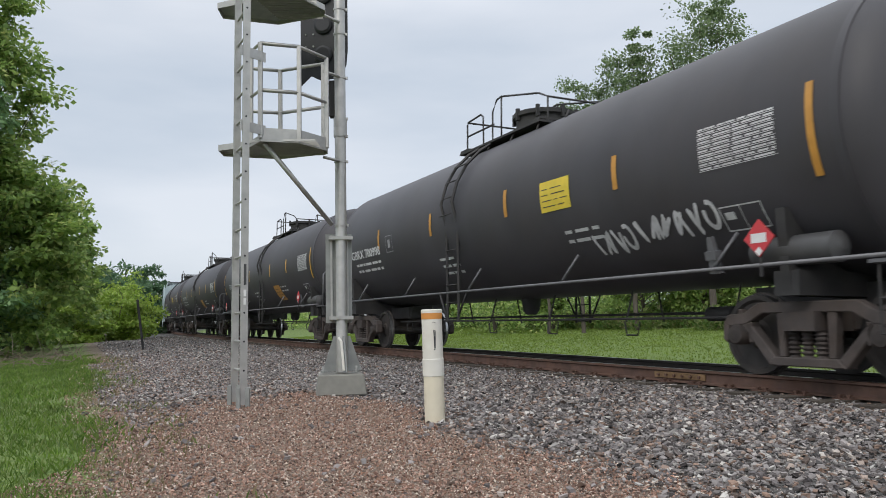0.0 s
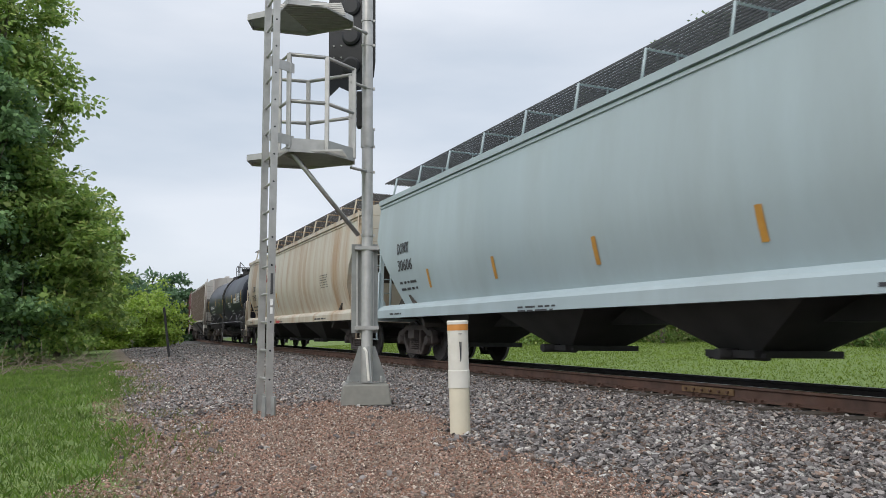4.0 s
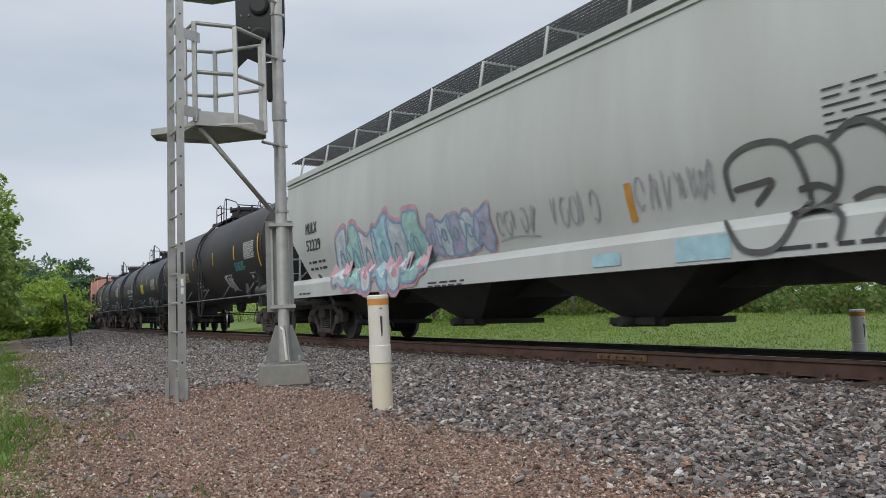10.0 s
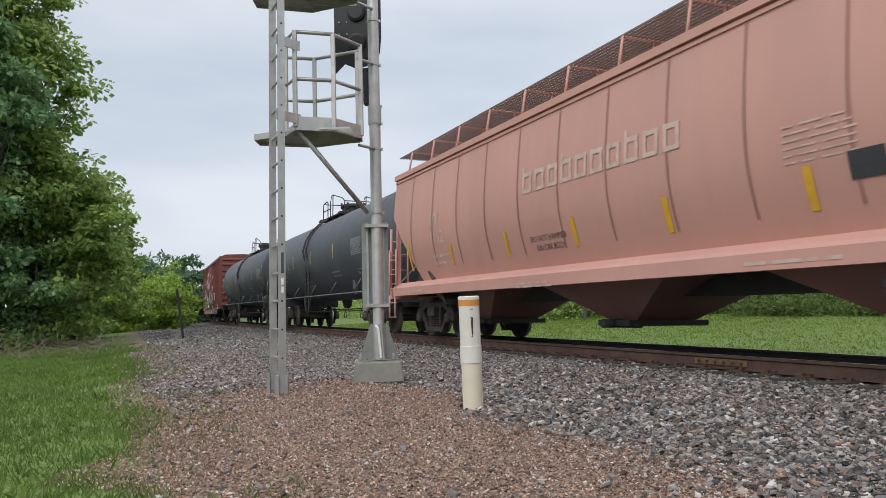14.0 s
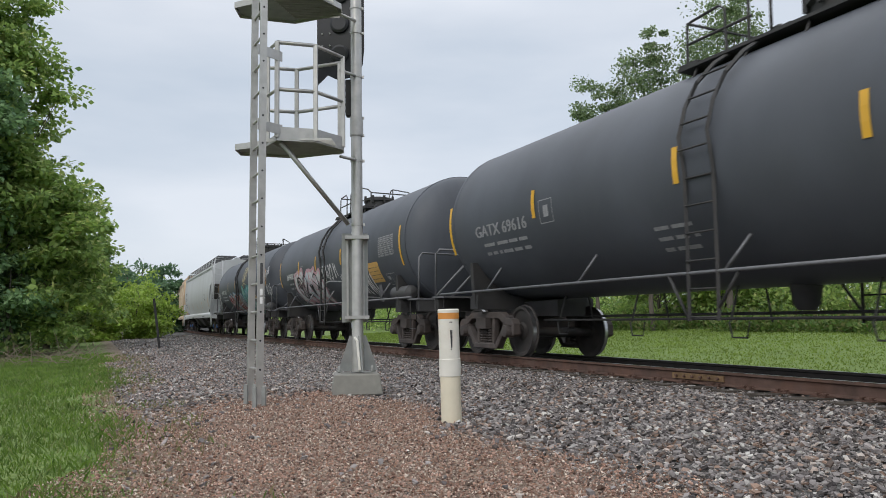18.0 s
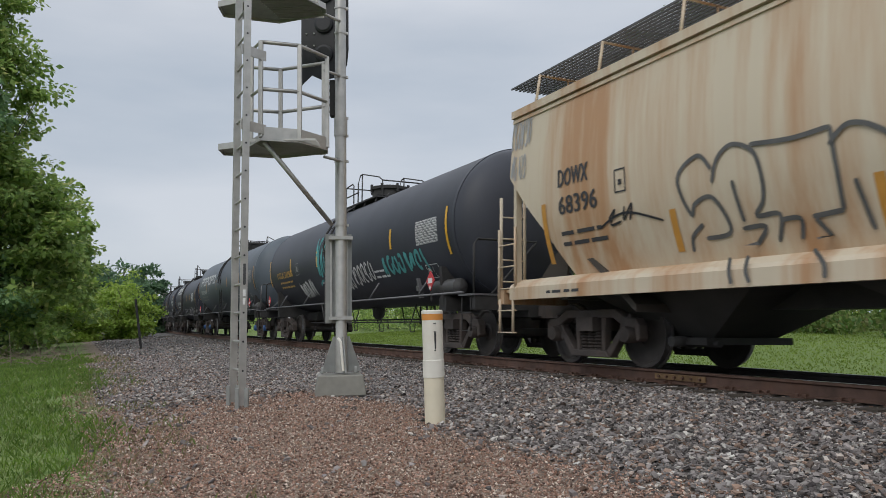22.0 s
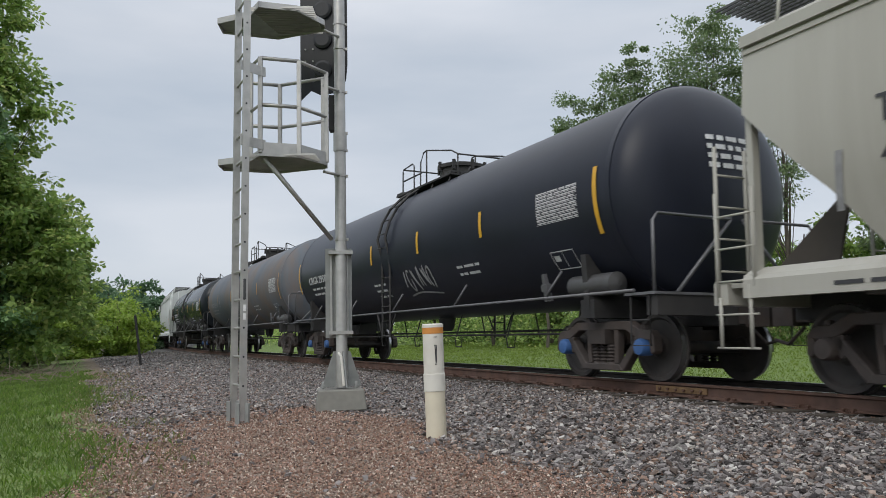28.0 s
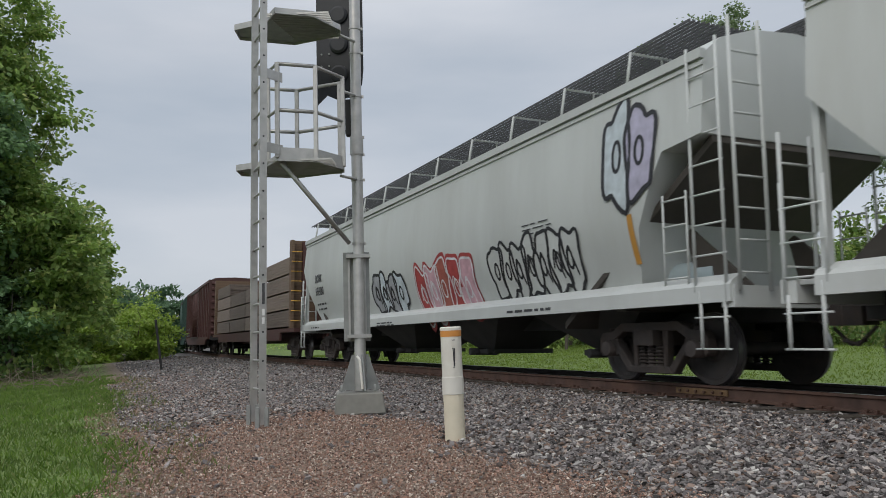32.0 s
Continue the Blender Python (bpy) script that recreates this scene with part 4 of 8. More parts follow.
def weeds():
    """Rough growth at the foot of the woods on both sides of the line."""
    cl = []
    for i in range(320):
        s = RNG.uniform(-4, 78)
        q = 17.5 + 0.08 * s + RNG.uniform(-0.8, 4.5) + shift(s)
        p = UA * s + UL * (OFFSET + q)
        h = RNG.uniform(0.4, 1.1)
        cl.append((p.x, p.y, -0.1 + h * 0.45, 0.8, 0.8, h * 0.7, 120))
    thing("weeds", "tall green weeds at the foot of the woods", "weeds", kind="stuff", mesh_=leaf_mesh("weeds", cl, 0.2, WEED, -0.9))
    cl = []
    for i in range(330):
        s = RNG.uniform(-12, 95)
        q = 22.0 + 0.10 * s + RNG.uniform(-1, 5) + shift(s)
        p = UA * s + UL * (OFFSET + q)
        h = RNG.uniform(1.8, 3.8)
        cl.append((p.x, p.y, 0.0 + h * 0.5, 1.4, 1.4, h * 0.6, 240))
    for i in range(90):
        s = RNG.uniform(38, 125)
        q = 15.0 + RNG.uniform(0, 8) + shift(s)
        p = UA * s + UL * (OFFSET + q)
        h = RNG.uniform(2.6, 4.6)
        cl.append((p.x, p.y, -0.3 + h * 0.45, 2.0, 2.0, h * 0.6, 260))
    for i in range(80):
        s = RNG.uniform(90, 230)
        q = 9.0 + RNG.uniform(0, 16) + shift(s)
        p = UA * s + UL * (OFFSET + q)
        h = RNG.uniform(3.0, 6.0)
        cl.append((p.x, p.y, -0.4 + h * 0.45, 3.0, 3.0, h * 0.6, 330))
    thing("shrubs", "dense green shrubs behind the weeds", "shrubs", kind="stuff", mesh_=leaf_mesh("shrubs", cl, 0.25, LEAF, -0.2))
    cl = []
    for i in range(240):
        s = RNG.uniform(28, 75)
        q = -9.6 - 0.035 * s + RNG.uniform(-8.0, 0.4) + shift(s)
        p = UA * s + UL * (OFFSET + q)
        h = RNG.uniform(0.4, 1.3)
        cl.append((p.x, p.y, -0.45 + h * 0.45, 0.9, 0.9, h * 0.6, 110))
    thing("undergrowth", "green undergrowth along the ballast up the line", "undergrowth", kind="stuff", mesh_=leaf_mesh("undergrowth", cl, 0.2, WEED, -0.5))
    bm = bmesh.new()
    for i in range(420):
        s = RNG.uniform(23, 34)
        q = RNG.uniform(-12.5, -7.6)
        p = UA * s + UL * (OFFSET + q)
        z = -0.42
        d = Vector((RNG.normal(0, 1), RNG.normal(0, 1), abs(RNG.normal(0.3, 0.35)))).normalized() * RNG.uniform(0.4, 1.1)
        b = Vector((p.x, p.y, z))
        tube(bm, [b, b + d * 0.6 + Vector((0, 0, 0.05)), b + d], 0.011, 4, False, 0.004)
    thing("brushwood", "heap of dry brown brushwood at the edge of the trees", "brushwood", kind="stuff", mesh_=done(bm, "brushwood", TWIG))


def blades(name, count, s_rng, q_rng, hgt, material, label, keep=None, near_pow=1.6, width=0.0045):
    s = s_rng[0] + (s_rng[1] - s_rng[0]) * RNG.random(count) ** near_pow
    q = RNG.uniform(*q_rng, count)
    if keep is not None:
        k = keep(s, q)
        s, q = s[k], q[k]
    n = len(s)
    gz = np.array([ground_z(a, b) for a, b in zip(s, q)])
    q2 = q
    x, y = s * UA.x + (OFFSET + q2) * UL.x, s * UA.y + (OFFSET + q2) * UL.y
    far = 1 + s / 14.0
    h = hgt * (0.5 + RNG.random(n)) * (0.9 + 0.1 * far)
    w = width * far * (0.7 + 0.6 * RNG.random(n))
    ang = RNG.uniform(0, 6.28, n)
    cx, cy = np.cos(ang) * w, np.sin(ang) * w
    bend = RNG.normal(0, 0.45, (n, 2)) * h[:, None]
    base = np.stack([x, y, gz - 0.01], 1)
    v = np.stack([base + np.stack([cx, cy, 0 * w], 1), base - np.stack([cx, cy, 0 * w], 1), base + np.stack([bend[:, 0] * 0.4 - cx * 0.7, bend[:, 1] * 0.4 - cy * 0.7, h * 0.6], 1), base + np.stack([bend[:, 0], bend[:, 1], h], 1)], 1).reshape(-1, 3)
    thing(name, label, "grass", kind="stuff", mesh_=raw(name, v, np.arange(4 * n).reshape(-1, 4), material))


plant_trees()
weeds()
blades("lawn", 125000, (2.2, 29), (-15, -6.9), 0.055, GRASS, "bright green mown grass beside the gravel", lambda s, q: edge(s, q, turf_edge(s), 0.10, 0.45) < 0)
blades("far_lawn", 75000, (3, 60), (2.9, 21), 0.045, FAR_GRASS, "bright green grass beyond the track", None, 1.2, 0.010)
blades("gravel_grass", 6000, (3, 26), (-8.4, -6.0), 0.05, WEED, "thin grass tufts in the gravel", lambda s, q: (np.abs(q - turf_edge(s) - 0.2) < 0.65) & np.array([noise.noise((a * 1.3, b * 1.3, 2.0)) > -0.02 for a, b in zip(s, q)]))
STRAW = island_mat("dry_straw", [(0.20, 0.16, 0.09), (0.30, 0.24, 0.14), (0.14, 0.12, 0.06), (0.16, 0.18, 0.06)], 0.8, 0, 40, 0.2, 0.3, nscale=0.8)
blades("dry_grass", 9000, (3.5, 27), (-8.6, -6.4), 0.045, STRAW, "dry straw-coloured grass at the edge of the lawn", lambda s, q: (np.abs(q - turf_edge(s) - 0.15 - 0.02 * s) < 0.45) & np.array([noise.noise((a * 0.9, b * 1.6, 5.0)) > -0.1 for a, b in zip(s, q)]))

# ---- loose stone ----
stones("ballast", 88000, ((1.0, 11), (-7.7, -0.95), lambda s, q: (~on_pad(s, q) & (q > turf_edge(s) + 0.3)) | (RNG.random(len(s)) < 0.02)), (0.016, 0.052), BALLAST, "grey crushed stone ballast beside the rail", 0.25, 0.5)
stones("ballast_past_the_mast", 42000, ((10.5, 22), (-7.6, -0.95)), (0.022, 0.06), BALLAST, "grey crushed stone ballast past the mast", 0.35, 0.6, True)
stones("ballast_up_the_line", 14000, ((21, 60), (-7.0, -0.95)), (0.04, 0.09), BALLAST, "grey crushed stone ballast up the line", 0.6, 0.6, True)
stones("ballast_between_rails", 8000, ((0, 30), (-0.66, 2.4)), (0.03, 0.07), BALLAST, "grey crushed stone between the rails", 0.3, 0.6, True)
stones("pea_gravel", 105000, ((2.6, 11.5), (-8.3, -4.0), lambda s, q: on_pad(s, q) & (q > turf_edge(s) - 0.1)), (0.012, 0.028), PEA, "pinkish brown pea gravel on the signal pad", 0.25, 0.8, True)
stones("thin_gravel", 9000, ((9, 26), (-8.0, -5.4)), (0.016, 0.04), PEA, "thin brown gravel scattered past the mast", 0.3, 0.75, True)
stones("odd_stones", 90, ((3.2, 12), (-7.8, -3.5)), (0.04, 0.075), BALLAST, "odd larger stones on the gravel", 0.2)
stones("ballast_down_the_line", 6000, ((-7, 1.1), (-5.5, -0.95)), (0.03, 0.08), BALLAST, "grey crushed stone ballast down the line", 0.0, 0.6, True)
stones("pea_gravel_down_the_line", 6000, ((-7, 2.7), (-7.9, -4.6)), (0.02, 0.045), PEA, "pinkish brown gravel down the line", 0.0, 0.75, True)
blades("lawn_down_the_line", 14000, (-7, 2.3), (-14, -7.6), 0.07, GRASS, "bright green mown grass down the line", lambda s, q: edge(s, q, -8.0, 0.14, 0.7) < 0, 1.0, 0.006)

# ---- lettering and paint laid on a curved side ----


def text_mesh(key, body, height):
    if ("text", body, height) not in CACHE:
        cu = bpy.data.curves.new("lettering", "FONT")
        cu.body, cu.size, cu.resolution_u = body, height * 1.38, 2
        ob = new("lettering_source", cu)
        dg = bpy.context.evaluated_depsgraph_get()
        me = bpy.data.meshes.new_from_object(ob.evaluated_get(dg))
        co = [tuple(v.co) for v in me.vertices]
        fs = [tuple(p.vertices) for p in me.polygons]
        bpy.data.objects.remove(ob)
        bpy.data.curves.remove(cu)
        bpy.data.meshes.remove(me)
        CACHE[("text", body, height)] = (co, fs)
    return CACHE[("text", body, height)]


def lettering(body, x, z, height, material, parent, skin, width=None, name="lettering", bold=0.0):
    """Words on the side: x is where they begin, z their foot, width what they are drawn out to."""
    co, fs = text_mesh("t", body, height)
    w = max(c[0] for c in co)
    k = (width / w) if width else 1.0
    bm = bmesh.new()
    for off, dx in ((0.010, 0.0), (0.0105, bold)) if bold else ((0.010, 0.0),):
        vs = [bm.verts.new(skin(x + c[0] * k + dx, z + c[1], off)) for c in co]
        for f in fs:
            try:
                bm.faces.new([vs[i] for i in f])
            except ValueError:
                pass
    return part(name, bm, material, parent)


def patch(bm, x0, x1, z0, z1, skin, off=0.008, nz=4, slant=0.0):
    n = max(1, nz)
    cols = [[bm.verts.new(skin(x + slant * (k / n), z0 + (z1 - z0) * k / n, off)) for k in range(n + 1)] for x in (x0, x1)]
    for k in range(n):
        bm.faces.new((cols[0][k], cols[1][k], cols[1][k + 1], cols[0][k + 1]))


def decal(name, rects, material, parent, skin, off=0.008, label="", slant=0.0):
    bm = bmesh.new()
    for x0, x1, z0, z1 in rects:
        patch(bm, x0, x1, z0, z1, skin, off, max(1, int((z1 - z0) / 0.12)), slant)
    return part(name, bm, material, parent, label)


def stuff_decal(*a):
    """Stencilled lines too small to pick apart."""
    tagged(decal(*a), kind="stuff")


def bars(x, z, w, lines, gap, seed, high=0.045):
    """Rows of short bars that stand for small stencilled writing."""
    rnd = random.Random(seed)
    out = []
    for i in range(lines):
        cx = x
        while cx < x + w - 0.08:
            k = min(rnd.uniform(0.1, 0.42), x + w - cx)
            out.append((cx, cx + k, z - i * gap, z - i * gap + high))
            cx += k + rnd.uniform(0.04, 0.1)
    return out


def grid_block(x, z, w, h, rows, seed):
    out = []
    for i in range(rows):
        zz = z + h - (i + 1) * h / rows
        out.append((x, x + w, zz, zz + 0.008))
        rnd = random.Random(seed * 31 + i)
        cx = x + 0.01
        while cx < x + w - 0.05:
            k = min(rnd.uniform(0.08, 0.3), x + w - 0.01 - cx)
            out.append((cx, cx + k, zz + 0.016, zz + h / rows * 0.72))
            cx += k + rnd.uniform(0.015, 0.04)
    return out


def ribbon(bm, pts, width, skin, off):
    """A brushed stroke through points of the side."""
    n = len(pts)
    prev = None
    for i, (x, z) in enumerate(pts):
        a, b = pts[max(i - 1, 0)], pts[min(i + 1, n - 1)]
        d = Vector((b[0] - a[0], b[1] - a[1]))
        d = d.normalized() if d.length else Vector((1, 0))
        w = width * (0.6 if i in (0, n - 1) else 1.0) / 2
        row = [bm.verts.new(skin(x - d.y * w, z + d.x * w, off)), bm.verts.new(skin(x + d.y * w, z - d.x * w, off))]
        if prev:
            bm.faces.new((prev[0], prev[1], row[1], row[0]))
        prev = row


def spline(keys, steps=7):
    out = []
    k = [keys[0], *keys, keys[-1]]
    for i in range(1, len(k) - 2):
        for j in range(steps):
            t = j / steps
            p0, p1, p2, p3 = (Vector(k[i + q]) for q in (-1, 0, 1, 2))
            out.append(tuple(0.5 * (2 * p1 + (p2 - p0) * t + (2 * p0 - 5 * p1 + 4 * p2 - p3) * t * t + (3 * p1 - p0 - 3 * p2 + p3) * t**3)))
    return out + [tuple(keys[-1])]


def scrawl(x, z, w, h, seed, material, parent, skin, width=0.06, letters=7, rise=0.0, name="graffiti_scrawl", label=""):
    """A fast sprayed tag: looped strokes, one after another."""
    rnd = random.Random(seed)
    step = w / letters
    for i in range(letters):
        bm = bmesh.new()
        cx, cz = x + step * (i + 0.5), z + rise * i / letters
        keys = [(cx - step * 0.45 + step * 0.9 * rnd.random(), cz + h * (rnd.uniform(0.75, 1.0) if k % 2 == i % 2 else rnd.uniform(0.0, 0.25))) for k in range(rnd.choice((3, 4, 5)))]
        if rnd.random() < 0.5:
            r = step * 0.36
            keys = [(cx + r * math.cos(q * 0.9 + i), cz + h * 0.5 + h * 0.42 * math.sin(q * 0.9 + i)) for q in range(7)]
        ribbon(bm, spline(keys), width, skin, 0.013 + 0.0008 * i)
        ob = part(name, bm, material, parent, label)
    if rnd.random() < 0.7:
        bm = bmesh.new()
        ribbon(bm, spline([(x, z - 0.12 * h), (x + w * 0.4, z - 0.02 * h), (x + w, z - 0.15 * h)]), width * 0.6, skin, 0.0125)
        part("graffiti_underline", bm, material, parent)
    return ob


def piece(x, z, w, h, seed, fills, outline, parent, skin, letters=4, line=0.07, glow=None, label=""):
    """A sprayed block of fat overlapping letter shapes with a dark outline."""
    rnd = random.Random(seed)
    step = w / letters
    root = None
    for i in range(letters):
        cx, cz = x + step * (i + 0.5), z + h * 0.5 + 0.04 * h * rnd.uniform(-1, 1)
        rx, rz = step * 0.62, h * 0.5 * rnd.uniform(0.9, 1.08)
        k1, k2, k3 = rnd.uniform(0, 6.28), rnd.uniform(0, 6.28), rnd.uniform(0.1, 0.2)

        def rim(q, s, cx=cx, cz=cz, rx=rx, rz=rz, k1=k1, k2=k2, k3=k3):
            c, d = math.cos(q), math.sin(q)
            r = s * (1 + k3 * math.sin(3 * q + k1) + 0.10 * math.sin(5 * q + k2))
            return cx + rx * r * math.copysign(abs(c) ** 0.7, c), cz + rz * r * math.copysign(abs(d) ** 0.7, d)

        layers = [(1.0, fills[i % len(fills)], 0.0125 + 0.001 * i)]
        if glow:
            layers.insert(0, (1.17, glow, 0.0105 + 0.0001 * i))
        for s, m_, off in layers:
            bm = bmesh.new()
            rows = [[bm.verts.new(skin(*rim(q * 2 * math.pi / 28, s * f), off)) for q in range(28)] for f in (1.0, 0.66, 0.33)]
            mid = bm.verts.new(skin(cx, cz, off))
            for a, b in zip(rows, rows[1:]):
                for q in range(28):
                    bm.faces.new((a[q], a[(q + 1) % 28], b[(q + 1) % 28], b[q]))
            for q in range(28):
                bm.faces.new((rows[-1][q], rows[-1][(q + 1) % 28], mid))
            o = part("graffiti_letter", bm, m_, parent, label)
            root = root or o
        bm = bmesh.new()
        ribbon(bm, [rim(q * 2 * math.pi / 36, 1.0) for q in range(37)], line, skin, 0.0165 + 0.001 * i)
        hole = [(cx + rx * 0.28 * math.cos(q * 0.7) + rx * 0.2 * math.sin(i * 3), cz + rz * 0.3 * math.sin(q * 0.7)) for q in range(10)]
        ribbon(bm, spline(hole, 4), line * 0.8, skin, 0.0175 + 0.001 * i)
        if rnd.random() < 0.6:
            ribbon(bm, spline([(cx - rx * 0.5, cz - rz * 0.2), (cx - rx * 0.1, cz + rz * 0.4), (cx + rx * 0.4, cz - rz * 0.55)]), line * 0.7, skin, 0.017 + 0.001 * i)
        part("graffiti_outline", bm, outline, parent)
    return root


def tag(strokes, width, material, parent, skin, L, label=""):
    """Single sprayed lines laid over a hopper's side and, low down, over its sill."""

    def over(a, z, off=0.0):
        x, y, zz = skin(a, z, off)
        return (x, min(y, -1.588 - off) if z < 1.42 else y, zz)

    for i, pts in enumerate(strokes):
        bm = bmesh.new()
        ribbon(bm, spline(pts, 6), width, over, 0.012 + 0.0006 * i)
        part("graffiti_stroke", bm, material, parent, label)


def paint(name, col):
    return mat("spray_" + name, col, 0.55, 0, 0.25, 5, 0.0)


SP = {k: paint(k, c) for k, c in dict(white=(0.6, 0.6, 0.62), black=(0.02, 0.02, 0.025), teal=(0.08, 0.32, 0.33), pink=(0.55, 0.33, 0.38), blue=(0.24, 0.36, 0.50), sky=(0.36, 0.55, 0.62), red=(0.36, 0.05, 0.05), grey=(0.33, 0.34, 0.36), cream=(0.5, 0.42, 0.24), mint=(0.35, 0.55, 0.52), yellow=(0.62, 0.42, 0.06), pale=(0.50, 0.56, 0.60), lilac=(0.42, 0.40, 0.52), brown=(0.33, 0.09, 0.07)).items()}

# ---- running gear ----
WR = 0.457


def wheelset_mesh():
    def build(bm):
        for s in (-1, 1):
            prof = [(0.675, 0.05), (0.675, 0.13), (0.705, 0.15), (0.715, 0.36), (0.69, 0.40), (0.690, 0.485), (0.708, 0.485), (0.722, WR + 0.004), (0.80, WR - 0.004), (0.80, 0.40), (0.765, 0.37), (0.755, 0.17), (0.79, 0.13), (0.79, 0.05)]
            lathe(bm, [(s * a, r) for a, r in prof], "y", 36)
        lathe(bm, [(-1.1, 0.075), (-0.8, 0.085), (-0.6, 0.08), (0.6, 0.08), (0.8, 0.085), (1.1, 0.075)], "y", 12)

    return shared("wheelset", build, WHEEL)


def tread_mesh():
    def build(bm):
        rows = [[bm.verts.new((r * math.cos(q * math.pi / 18), y, r * math.sin(q * math.pi / 18))) for q in range(36)] for y, r in ((0.728, WR + 0.0055), (0.792, WR - 0.001))]
        for q in range(36):
            bm.faces.new((rows[0][q], rows[0][(q + 1) % 36], rows[1][(q + 1) % 36], rows[1][q])).smooth = True

    return shared("tread", build, TREAD)


def side_frame_mesh():
    def build(bm):
        d = 0.075
        top = [(-1.13, 0.58), (-1.05, 0.68), (-0.82, 0.70), (-0.60, 0.81), (0.60, 0.81), (0.82, 0.70), (1.05, 0.68), (1.13, 0.58), (1.02, 0.55), (0.78, 0.57), (0.55, 0.69), (-0.55, 0.69), (-0.78, 0.57), (-1.02, 0.55)]
        prism(bm, top, -d, d)
        for s in (-1, 1):
            prism(bm, [(s * 0.88, 0.60), (s * 0.75, 0.60), (s * 0.37, 0.20), (s * 0.32, 0.13), (s * 0.48, 0.14)][:: s], -d * 0.9, d * 0.9)
            prism(bm, [(s * 0.265, 0.22), (s * 0.345, 0.22), (s * 0.37, 0.70), (s * 0.265, 0.70)], -d * 0.8, d * 0.8)
            prism(bm, [(s * 1.12, 0.60), (s * 1.13, 0.40), (s * 1.06, 0.36), (s * 1.02, 0.56)], -d, d)
            prism(bm, [(s * 0.70, 0.60), (s * 0.70, 0.36), (s * 0.75, 0.36), (s * 0.79, 0.58)], -d * 0.9, d * 0.9)
            prism(bm, [(s * 0.93, 0.69), (s * 0.85, 0.69), (s * 0.87, 0.745), (s * 0.91, 0.745)], -d * 0.7, d * 0.7)
        prism(bm, [(-0.48, 0.13), (0.48, 0.13), (0.40, 0.225), (-0.40, 0.225)], -d * 1.3, d * 1.3)

    if "side_frame" not in CACHE:
        bm = bmesh.new()
        build(bm)
        CACHE["side_frame"] = done(bm, "side_frame", TRUCK, 0.012)
    return CACHE["side_frame"]


def spring_mesh():
    def build(bm):
        prof = []
        for i in range(13):
            prof.append((0.225 + 0.024 * i, 0.046 if i % 2 else 0.07))
        lathe(bm, prof, "z", 14)

    return shared("coil_spring", build, TRUCK)


def bolster_mesh():
    def build(bm):
        box(bm, -0.2, 0.2, -1.16, 1.16, 0.50, 0.70)
        box(bm, -0.24, 0.24, -0.6, 0.6, 0.52, 0.80)
        lathe(bm, [(0.78, 0.2), (0.86, 0.2)], "z", 16)

    return shared("bolster", build, TRUCK)


def cap_mesh():
    return shared("bearing_cap", lambda b: lathe(b, [(-0.10, 0.115), (0.06, 0.115), (0.09, 0.10), (0.10, 0.05)], "y", 16), TRUCK)


SPINNERS = []


def truck(car, x, caps=None):
    m = pose(x, 0, 0)
    t = part("truck", bolster_mesh(), None, car, "rusty brown cast steel wheel truck", m)
    for s in (-1, 1):
        part("side_frame", side_frame_mesh(), None, t, m=pose(0, s * 1.0, 0))
        for dx in (-0.165, 0.0, 0.165):
            part("coil_spring", spring_mesh(), None, t, m=pose(dx, s * 1.02, 0))
        for dx in (-0.889, 0.889):
            c = part("bearing_cap", cap_mesh(), None, t, m=pose(dx, s * 1.05, WR, 0, 0, 0 if s > 0 else 180))
            if caps and s < 0:
                c.data = caps
    for dx in (-0.889, 0.889):
        w = part("wheelset", wheelset_mesh(), None, t, m=pose(dx, 0, WR))
        for turn in (0, 180):
            part("running_tread", tread_mesh(), None, t, "polished wheel tread", pose(dx, 0, WR, 0, 0, turn))
        SPINNERS.append((car, w, x + dx))
    bm_key = "brake_beam"
    part("brake_beam", shared(bm_key, lambda b: (box(b, -0.42, -0.34, -0.72, 0.72, 0.34, 0.42), box(b, 0.34, 0.42, -0.72, 0.72, 0.34, 0.42)), UNDER), None, t)
    return t


def blue_caps():
    if "blue_cap_mesh" not in CACHE:
        bm = bmesh.new()
        lathe(bm, [(-0.10, 0.115), (0.06, 0.115), (0.09, 0.10), (0.10, 0.05)], "y", 16)
        CACHE["blue_cap_mesh"] = done(bm, "bearing_cap_blue", BLUE_TAG)
    return CACHE["blue_cap_mesh"]


def coupler(car, x, s, reach):
    def build(bm):
        box(bm, 0, reach - 0.22, -0.09, 0.09, 0.76, 0.98)
        prism(bm, [(reach - 0.25, -0.13), (reach - 0.05, -0.16), (reach + 0.06, -0.05), (reach - 0.02, 0.02), (reach + 0.05, 0.15), (reach - 0.25, 0.15)], 0.72, 1.0, "z")
        tube(bm, [(0.05, 0.22, 0.7), (reach * 0.5, 0.25, 0.5), (reach, 0.16, 0.55)], 0.022, 6)

    part("coupler", shared(("coupler", round(reach, 2)), build, TRUCK), None, car, "dark steel coupler and air hose", pose(x, 0, 0, 0, 0, 0 if s > 0 else 180))


def ladder_of(name, key, stiles, rungs, r, material, parent, m, label="", rung_r=0.013):
    """A ladder: its first stile carries the other and the rungs."""
    root = part(name, shared((name, "stile", 0, *key), lambda b: tube(b, stiles[0], r, 4), material), None, parent, label, m)
    for i, s in enumerate(stiles[1:], 1):
        part("stile", shared((name, "stile", i, *key), lambda b: tube(b, s, r, 4), material), None, root)
    for i, q in enumerate(rungs):
        part("rung", shared((name, "rung", i, *key), lambda b: tube(b, q, rung_r, 6), material), None, root)
    return root


# ---- tank cars ----
TANK_PAINT = {}


